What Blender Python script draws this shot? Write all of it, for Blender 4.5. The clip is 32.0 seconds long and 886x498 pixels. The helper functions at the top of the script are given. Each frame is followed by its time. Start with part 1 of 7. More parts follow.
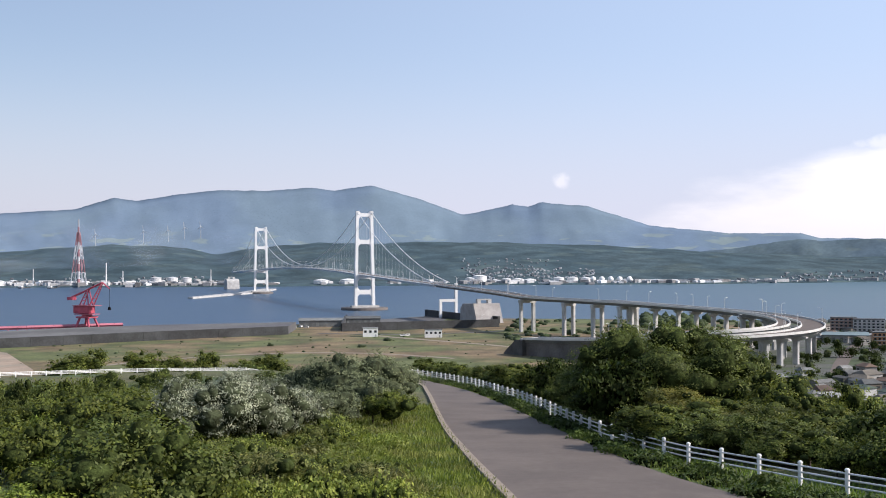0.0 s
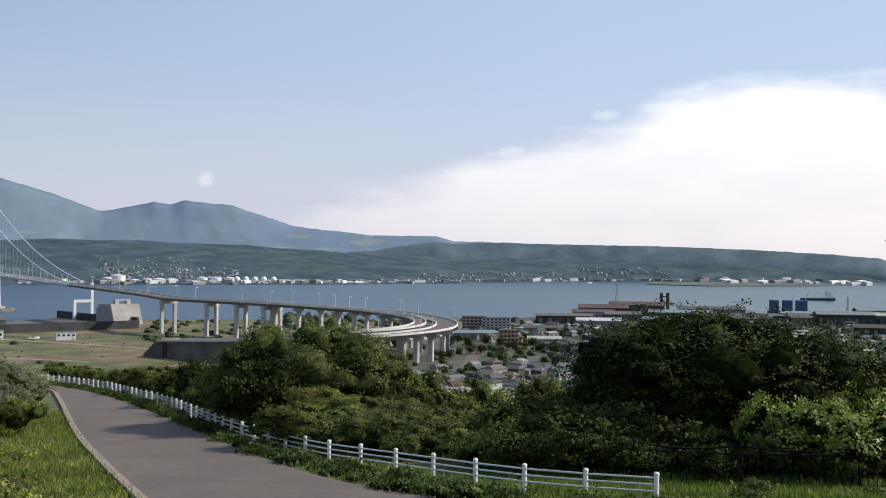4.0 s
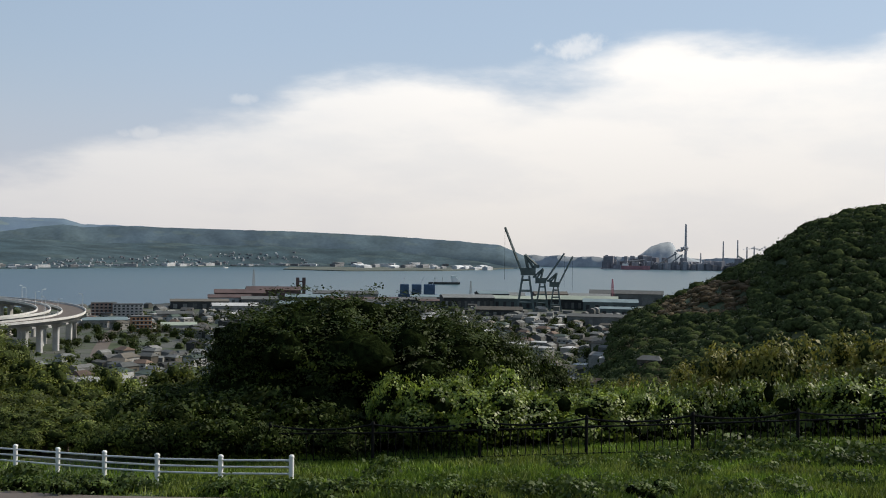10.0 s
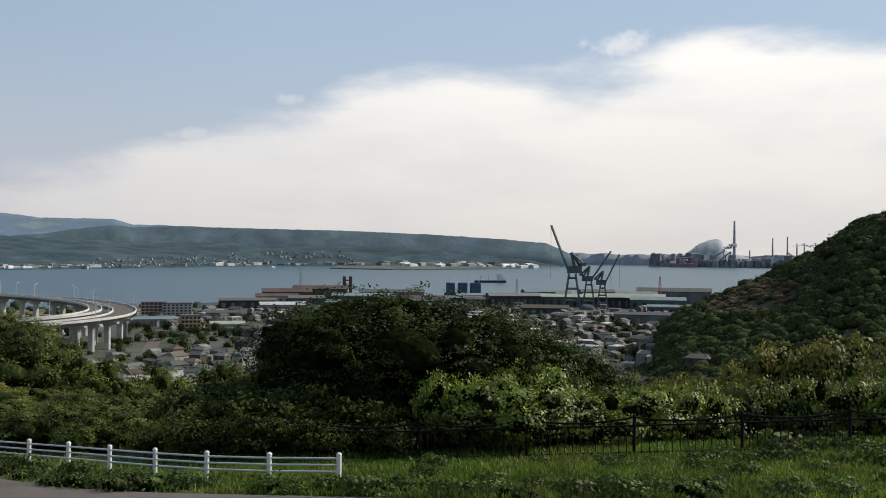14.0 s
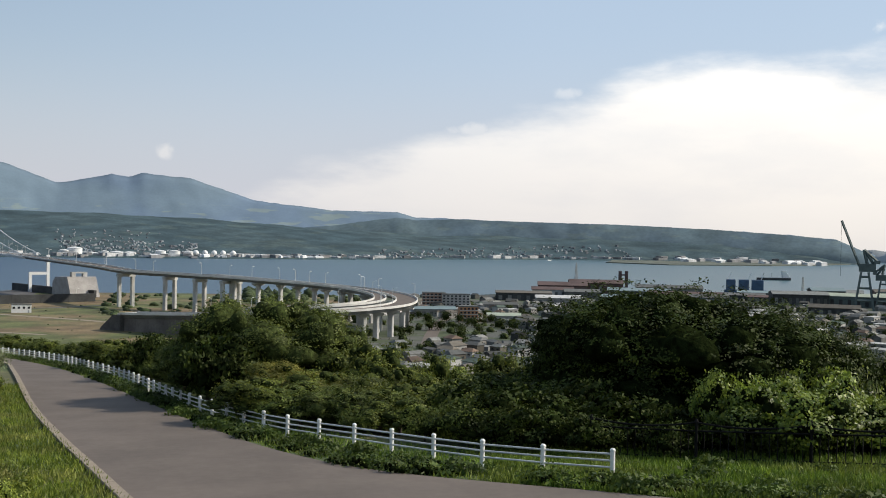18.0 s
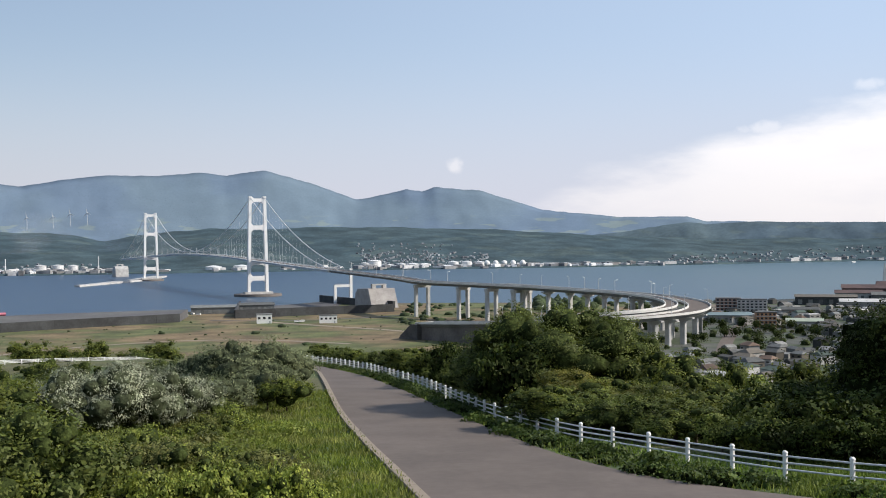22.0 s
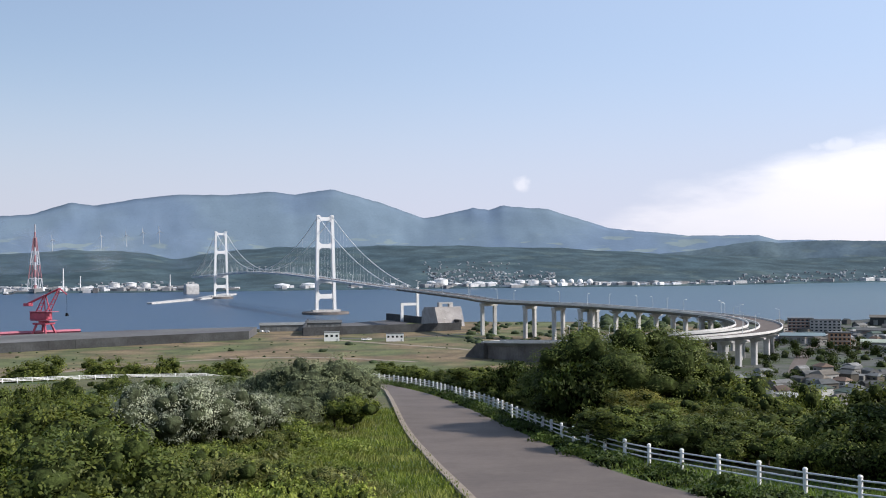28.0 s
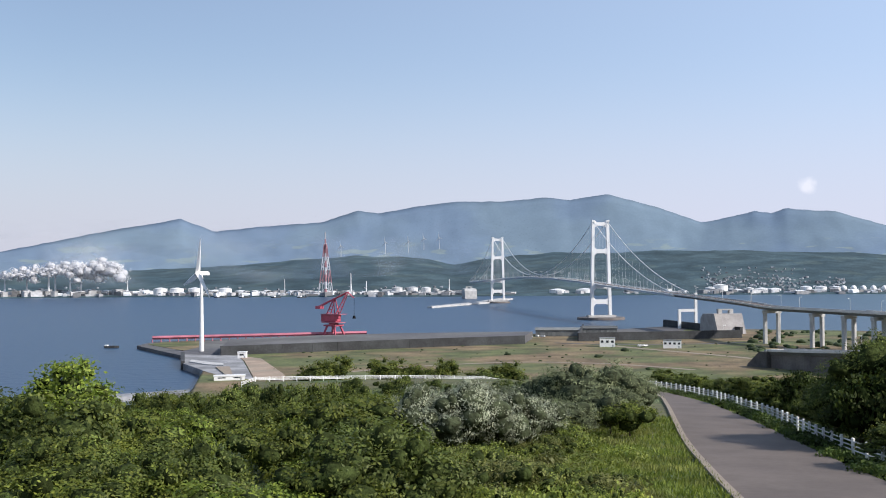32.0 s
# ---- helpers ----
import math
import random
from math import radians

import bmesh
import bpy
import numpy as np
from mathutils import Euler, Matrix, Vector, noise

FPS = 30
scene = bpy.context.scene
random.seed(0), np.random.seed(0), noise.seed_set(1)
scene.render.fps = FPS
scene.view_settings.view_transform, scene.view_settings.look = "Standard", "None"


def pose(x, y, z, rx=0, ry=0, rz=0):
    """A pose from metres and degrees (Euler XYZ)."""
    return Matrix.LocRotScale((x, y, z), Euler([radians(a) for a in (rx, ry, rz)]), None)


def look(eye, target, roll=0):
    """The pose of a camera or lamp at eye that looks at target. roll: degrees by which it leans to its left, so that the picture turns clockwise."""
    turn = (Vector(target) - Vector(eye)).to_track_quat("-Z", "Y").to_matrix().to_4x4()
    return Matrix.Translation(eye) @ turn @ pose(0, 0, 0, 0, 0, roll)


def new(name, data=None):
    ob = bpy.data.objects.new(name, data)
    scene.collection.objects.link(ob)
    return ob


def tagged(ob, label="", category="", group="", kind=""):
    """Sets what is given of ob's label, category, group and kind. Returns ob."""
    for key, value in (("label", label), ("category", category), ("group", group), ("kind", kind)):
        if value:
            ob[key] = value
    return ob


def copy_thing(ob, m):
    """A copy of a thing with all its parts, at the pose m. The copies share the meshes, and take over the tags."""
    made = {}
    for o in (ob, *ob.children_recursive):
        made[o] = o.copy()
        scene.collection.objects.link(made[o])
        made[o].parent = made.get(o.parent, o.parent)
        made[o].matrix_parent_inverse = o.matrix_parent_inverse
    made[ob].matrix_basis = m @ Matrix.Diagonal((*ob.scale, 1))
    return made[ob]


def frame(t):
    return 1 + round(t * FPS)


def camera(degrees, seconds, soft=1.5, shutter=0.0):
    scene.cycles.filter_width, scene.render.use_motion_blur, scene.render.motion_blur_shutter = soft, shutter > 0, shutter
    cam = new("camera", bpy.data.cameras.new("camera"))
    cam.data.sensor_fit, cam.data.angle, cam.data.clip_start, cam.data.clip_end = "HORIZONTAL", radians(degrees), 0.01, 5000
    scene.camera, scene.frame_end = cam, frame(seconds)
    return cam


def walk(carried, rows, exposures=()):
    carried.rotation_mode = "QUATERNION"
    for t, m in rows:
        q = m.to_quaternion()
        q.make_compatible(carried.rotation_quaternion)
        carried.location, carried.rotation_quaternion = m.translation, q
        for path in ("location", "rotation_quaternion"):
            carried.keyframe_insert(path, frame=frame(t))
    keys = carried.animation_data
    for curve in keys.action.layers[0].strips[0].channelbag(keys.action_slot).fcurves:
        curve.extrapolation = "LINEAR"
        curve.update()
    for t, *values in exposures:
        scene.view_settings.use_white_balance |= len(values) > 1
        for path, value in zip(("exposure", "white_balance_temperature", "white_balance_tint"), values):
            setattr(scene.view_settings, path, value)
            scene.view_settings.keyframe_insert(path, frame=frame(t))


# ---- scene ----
cam = camera(43.8, 32.0, soft=1.0)
EYE = (0.0, 0.0, 72.0)
# seconds, turn to the left, tilt up, lean (degrees)
PATH = [
    (0, 1.000, 0.515, -0.164),
    (0.5, -1.298, 0.518, -0.365),
    (1, -3.599, 0.456, -0.117),
    (1.5, -5.847, 0.419, -0.212),
    (2, -8.154, 0.421, 0.041),
    (2.5, -10.360, 0.462, -0.323),
    (3, -12.518, 0.458, -0.630),
    (3.5, -14.878, 0.515, -0.082),
    (5.5, -24.825, 0.601, 0.838),
    (6, -27.376, 0.617, 0.926),
    (6.5, -29.965, 0.662, 1.358),
    (7, -32.549, 0.734, 1.530),
    (7.5, -34.964, 0.799, 1.084),
    (8, -36.366, 0.107, 1.317),
    (8.5, -35.217, -0.977, 0.362),
    (9, -35.340, -0.652, 0.440),
    (9.5, -35.561, -0.068, 0.245),
    (10, -36.029, -0.015, 0.783),
    (10.5, -35.840, -0.338, 1.033),
    (11, -35.108, -0.226, 0.920),
    (11.5, -34.571, -0.152, 0.774),
    (12, -33.627, -0.253, 0.697),
    (12.5, -33.329, -0.282, 0.633),
    (13, -33.709, -0.375, 0.441),
    (13.5, -33.896, -0.169, 0.371),
    (15.5, -29.755, -0.404, 0.953),
    (16, -27.416, -0.515, 0.656),
    (16.5, -25.281, -0.601, 0.884),
    (17, -23.090, -0.673, 0.681),
    (17.5, -20.946, -0.684, 0.992),
    (18, -19.381, -0.640, 1.087),
    (18.5, -17.837, -0.635, 0.657),
    (19, -16.229, -0.645, 0.890),
    (19.5, -14.570, -0.642, 0.183),
    (20, -10.837, -0.630, -0.218),
    (20.5, -8.374, -0.575, -0.228),
    (21, -7.391, -0.511, -0.524),
    (21.5, -5.920, -0.423, -0.525),
    (22, -4.470, -0.308, -0.581),
    (22.5, -3.108, -0.224, -0.715),
    (23, -1.797, -0.104, -0.260),
    (23.5, -0.529, 0.012, -0.091),
    (24, 0.696, 0.103, -0.225),
    (24.5, 1.837, 0.161, -0.135),
    (25, 2.713, 0.259, -0.249),
    (25.5, 0.518, 0.368, -0.407),
    (26, 0.279, 0.477, -0.316),
    (26.5, -1.093, 0.551, -0.528),
    (28.5, -0.919, 0.739, -0.398),
    (29, 0.336, 0.807, -0.524),
    (29.5, 2.457, 0.875, -0.594),
    (30, 4.807, 0.884, -0.653),
    (30.5, 7.045, 0.897, -0.405),
    (31, 9.458, 0.952, -0.575),
    (31.5, 11.331, 1.029, -0.615),
    (32, 13.209, 1.077, -0.447),
]


def aim(yaw, pitch, roll):
    c = math.cos(radians(pitch))
    ahead = Vector((-math.sin(radians(yaw)) * c, math.cos(radians(yaw)) * c, math.sin(radians(pitch))))
    return look(EYE, Vector(EYE) + ahead * 10, roll)


walk(cam, [(t, aim(yaw, pitch, roll)) for t, yaw, pitch, roll in PATH],
     exposures=[(0, 0.12, 6720, 16), (1, 0.07, 6700, 15), (3, -0.02, 6740, 14), (5.5, -0.25, 6900, 11), (6, -0.27, 6930, 11), (7.5, -0.42, 7000, 10), (8.2, -0.43, 7030, 9), (9, -0.25, 7050, 9), (10, -0.37, 7050, 9), (13, -0.42, 7050, 9), (16, -0.31, 7150, 9), (19, -0.11, 7200, 9),
                (23, -0.01, 6780, 13), (27, 0.02, 6600, 14), (32, 0.07, 6560, 14)])

# ---- world and sun ----
SUN_BEARING, SUN_HEIGHT = 101.0, 35.0     # degrees clockwise from +y, degrees above the horizon
world = bpy.data.worlds.new("world")
scene.world = world
world.use_nodes = True
wt = world.node_tree
wt.nodes.clear()


def wn(kind):
    return wt.nodes.new(kind)


def wmath(op, a, b=None, clamp=False):
    n = wn("ShaderNodeMath")
    n.operation, n.use_clamp = op, clamp
    for i, v in enumerate((a, b)):
        if v is None:
            continue
        if isinstance(v, (int, float)):
            n.inputs[i].default_value = v
        else:
            wt.links.new(v, n.inputs[i])
    return n.outputs[0]


def direction(bearing, height):
    b, h = radians(bearing), radians(height)
    return Vector((math.sin(b) * math.cos(h), math.cos(b) * math.cos(h), math.sin(h)))


sky = wn("ShaderNodeTexSky")
sky.sky_type, sky.sun_disc = "NISHITA", False
sky.sun_elevation, sky.sun_rotation = radians(SUN_HEIGHT), radians(SUN_BEARING)
sky.altitude, sky.air_density, sky.dust_density, sky.ozone_density = 70.0, 1.0, 0.7, 1.6
coord = wn("ShaderNodeTexCoord")
# a high sheet of thin cloud with a ragged upper edge that climbs towards the sun in two steps
sep = wn("ShaderNodeSeparateXYZ")
wt.links.new(coord.outputs["Generated"], sep.inputs[0])
bearing_of = wmath("ARCTAN2", sep.outputs["X"], sep.outputs["Y"])


def wstep(value, lo, hi, out_lo, out_hi, kind="LINEAR"):
    n = wn("ShaderNodeMapRange")
    n.interpolation_type = kind
    for key, v in (("From Min", lo), ("From Max", hi), ("To Min", out_lo), ("To Max", out_hi)):
        n.inputs[key].default_value = v
    wt.links.new(value, n.inputs["Value"])
    return n.outputs[0]


rise = wstep(bearing_of, radians(-6), radians(30.5), radians(-2.6), radians(8.7))
rise = wmath("ADD", rise, wstep(bearing_of, radians(41), radians(47.5), 0, radians(1.9), "SMOOTHSTEP"))
under = wmath("SUBTRACT", rise, wmath("ARCSINE", sep.outputs["Z"]))
stretch = wn("ShaderNodeMapping")
stretch.inputs["Scale"].default_value = (5, 5, 17)
wt.links.new(coord.outputs["Generated"], stretch.inputs["Vector"])
puffs = wn("ShaderNodeTexNoise")
puffs.inputs["Scale"].default_value, puffs.inputs["Detail"].default_value, puffs.inputs["Roughness"].default_value = 1.3, 7.0, 0.55
wt.links.new(stretch.outputs[0], puffs.inputs["Vector"])
edge = wmath("ADD", under, wmath("MULTIPLY", wmath("SUBTRACT", puffs.outputs["Fac"], 0.5), 0.085))
sheet = wn("ShaderNodeMapRange")
sheet.interpolation_type = "SMOOTHSTEP"
sheet.inputs["From Min"].default_value, sheet.inputs["From Max"].default_value = -0.013, 0.026
wt.links.new(edge, sheet.inputs["Value"])
fluff = wn("ShaderNodeTexNoise")
fluff.inputs["Scale"].default_value, fluff.inputs["Detail"].default_value = 60.0, 5.0
wt.links.new(coord.outputs["Generated"], fluff.inputs["Vector"])
# lone small clouds: bearing, height, radius, thickness
lone = None
for bearing, height, radius, thick in ((5.1, 4.0, 0.0085, 0.38), (42.9, 10.25, 0.036, 0.5), (20.6, 5.5, 0.022, 0.35), (25.6, 7.5, 0.016, 0.25)):
    flat = wn("ShaderNodeVectorMath")
    flat.operation = "SUBTRACT"
    wt.links.new(coord.outputs["Generated"], flat.inputs[0])
    flat.inputs[1].default_value = direction(bearing, height)
    squash = wn("ShaderNodeVectorMath")
    squash.operation = "MULTIPLY"
    wt.links.new(flat.outputs[0], squash.inputs[0])
    squash.inputs[1].default_value = (1, 1, 1.0 if radius < 0.01 else 2.6)
    reach = wn("ShaderNodeVectorMath")
    reach.operation = "LENGTH"
    wt.links.new(squash.outputs[0], reach.inputs[0])
    puff = wn("ShaderNodeMapRange")
    puff.interpolation_type = "SMOOTHSTEP"
    puff.inputs["From Min"].default_value, puff.inputs["From Max"].default_value = radius, radius * 0.2
    puff.inputs["To Max"].default_value = thick
    wt.links.new(wmath("ADD", reach.outputs["Value"], wmath("MULTIPLY", wmath("SUBTRACT", fluff.outputs["Fac"], 0.5), radius * 2.0)), puff.inputs["Value"])
    lone = puff.outputs[0] if lone is None else wmath("MAXIMUM", lone, puff.outputs[0])
# pale haze low over the horizon
low = wn("ShaderNodeMapRange")
low.interpolation_type = "SMOOTHERSTEP"
low.inputs["From Min"].default_value, low.inputs["From Max"].default_value = 0.22, -0.02
low.inputs["To Max"].default_value = 0.85
wt.links.new(sep.outputs["Z"], low.inputs["Value"])
weft = wstep(puffs.outputs["Fac"], 0.35, 0.6, 0.82, 1.0, "SMOOTHSTEP")
dense = wmath("MULTIPLY", wstep(bearing_of, radians(4), radians(38), 0.5, 0.97), weft)
cover = wmath("MAXIMUM", wmath("MULTIPLY", sheet.outputs[0], dense), lone)


def wmix(fac, a, b):
    n = wn("ShaderNodeMix")
    n.data_type = "RGBA"
    wt.links.new(fac, n.inputs["Factor"])
    for sock, v in ((n.inputs[6], a), (n.inputs[7], b)):
        if isinstance(v, tuple):
            sock.default_value = v
        else:
            wt.links.new(v, sock)
    return n.outputs[2]


veil = wstep(bearing_of, radians(-32), radians(24), 0.18, 0.66)
thin = wmix(veil, sky.outputs[0], (4.6, 6.0, 8.3, 1))
hazed = wmix(low.outputs[0], thin, (5.0, 5.3, 6.5, 1))
deep = wn("ShaderNodeMapRange")
deep.inputs["From Min"].default_value, deep.inputs["From Max"].default_value = 0.0, 0.16
wt.links.new(sep.outputs["Z"], deep.inputs["Value"])
white = wmix(deep.outputs[0], (7.3, 7.25, 7.5, 1), (10.2, 10.3, 10.7, 1))
away = wstep(bearing_of, radians(-40), radians(12), 0.86, 1.0, "SMOOTHSTEP")
shade = wn("ShaderNodeVectorMath")
shade.operation = "SCALE"
wt.links.new(hazed, shade.inputs[0])
wt.links.new(away, shade.inputs["Scale"])
clouded = wmix(cover, shade.outputs[0], white)
back = wn("ShaderNodeBackground")
back.inputs["Strength"].default_value = 0.13
wt.links.new(clouded, back.inputs["Color"])
wt.links.new(back.outputs[0], wn("ShaderNodeOutputWorld").inputs["Surface"])

sun = new("sun", bpy.data.lights.new("sun", "SUN"))
sun.data.energy, sun.data.angle, sun.data.color = 5.0, radians(0.6), (1.0, 0.95, 0.87)
sun.matrix_world = look(direction(SUN_BEARING, SUN_HEIGHT) * 100, (0, 0, 0))

# ---- materials ----
def material(name, colour, rough=0.8, metal=0.0, vary=0.25, scale=1.0, bump=0.0, bump_scale=8.0, per_object=0.0, per_island=0.0,
             second=None, second_scale=0.2, translucent=0.0, spec=0.4,
             patch=None, patch_scale=0.004, patch_top=400.0, patch_mix=0.8, patch_level=3.5):
    """A plain-looking real surface: a base colour, grain and stains at two scales, fine relief."""
    m = bpy.data.materials.new(name)
    m.use_nodes = True
    nt = m.node_tree
    bsdf = nt.nodes["Principled BSDF"]
    bsdf.inputs["Roughness"].default_value, bsdf.inputs["Metallic"].default_value = rough, metal
    bsdf.inputs["Specular IOR Level"].default_value = spec
    tc = nt.nodes.new("ShaderNodeTexCoord")
    geo = nt.nodes.new("ShaderNodeNewGeometry")

    def nz(s, detail=5.0):
        n = nt.nodes.new("ShaderNodeTexNoise")
        n.inputs["Scale"].default_value, n.inputs["Detail"].default_value = s, detail
        nt.links.new(geo.outputs["Position"], n.inputs["Vector"])
        return n.outputs["Fac"]

    def ramp(fac, lo, hi, out_lo, out_hi):
        n = nt.nodes.new("ShaderNodeMapRange")
        n.interpolation_type = "SMOOTHSTEP"
        for key, v in (("From Min", lo), ("From Max", hi), ("To Min", out_lo), ("To Max", out_hi)):
            n.inputs[key].default_value = v
        nt.links.new(fac, n.inputs["Value"])
        return n.outputs[0]

    def times(a, b):
        n = nt.nodes.new("ShaderNodeMath")
        n.operation = "MULTIPLY"
        nt.links.new(a, n.inputs[0])
        nt.links.new(b, n.inputs[1])
        return n.outputs[0]

    base = nt.nodes.new("ShaderNodeRGB")
    base.outputs[0].default_value = (*colour, 1)
    col = base.outputs[0]
    if second:
        mix = nt.nodes.new("ShaderNodeMix")
        mix.data_type = "RGBA"
        mix.inputs[7].default_value = (*second, 1)
        nt.links.new(ramp(nz(second_scale, 4), 0.42, 0.6, 0, 1), mix.inputs["Factor"])
        nt.links.new(col, mix.inputs[6])
        col = mix.outputs[2]
    if patch:
        # cleared fields on the lower slopes
        sp = nt.nodes.new("ShaderNodeSeparateXYZ")
        nt.links.new(geo.outputs["Position"], sp.inputs[0])
        lowland = ramp(sp.outputs["Z"], patch_top, patch_top * 0.8, 0, 1)
        mix = nt.nodes.new("ShaderNodeMix")
        mix.data_type = "RGBA"
        mix.inputs[7].default_value = (*patch, 1)
        level, strips = nt.nodes.new("ShaderNodeMapping"), nt.nodes.new("ShaderNodeTexNoise")
        level.inputs["Scale"].default_value = (patch_scale * 0.7, patch_scale * 0.7, patch_scale * patch_level)
        strips.inputs["Scale"].default_value, strips.inputs["Detail"].default_value = 1.0, 2.0
        nt.links.new(geo.outputs["Position"], level.inputs["Vector"])
        nt.links.new(level.outputs[0], strips.inputs["Vector"])
        nt.links.new(times(ramp(strips.outputs["Fac"], 0.57, 0.63, 0, patch_mix), lowland), mix.inputs["Factor"])
        nt.links.new(col, mix.inputs[6])
        col = mix.outputs[2]
    value = times(ramp(nz(scale), 0.25, 0.75, 1 - vary, 1 + vary), ramp(nz(scale * 9, 3), 0.25, 0.75, 1 - vary * 0.5, 1 + vary * 0.5))
    if per_object:
        info = nt.nodes.new("ShaderNodeObjectInfo")
        value = times(value, ramp(info.outputs["Random"], 0, 1, 1 - per_object, 1 + per_object))
    hsv = nt.nodes.new("ShaderNodeHueSaturation")
    if per_island:
        value = times(value, ramp(geo.outputs["Random Per Island"], 0, 1, 1 - per_island, 1 + per_island))
        nt.links.new(ramp(geo.outputs["Random Per Island"], 0, 1, 0.515, 0.485), hsv.inputs["Hue"])
    nt.links.new(value, hsv.inputs["Value"])
    nt.links.new(col, hsv.inputs["Color"])
    nt.links.new(hsv.outputs[0], bsdf.inputs["Base Color"])
    if bump:
        b = nt.nodes.new("ShaderNodeBump")
        b.inputs["Strength"].default_value, b.inputs["Distance"].default_value = bump, 0.5 / bump_scale
        nt.links.new(nz(bump_scale, 6), b.inputs["Height"])
        nt.links.new(b.outputs[0], bsdf.inputs["Normal"])
    if translucent:
        tr = nt.nodes.new("ShaderNodeBsdfTranslucent")
        nt.links.new(hsv.outputs[0], tr.inputs["Color"])
        mx = nt.nodes.new("ShaderNodeMixShader")
        mx.inputs[0].default_value = translucent
        nt.links.new(bsdf.outputs[0], mx.inputs[1])
        nt.links.new(tr.outputs[0], mx.inputs[2])
        nt.links.new(mx.outputs[0], nt.nodes["Material Output"].inputs["Surface"])
    return m


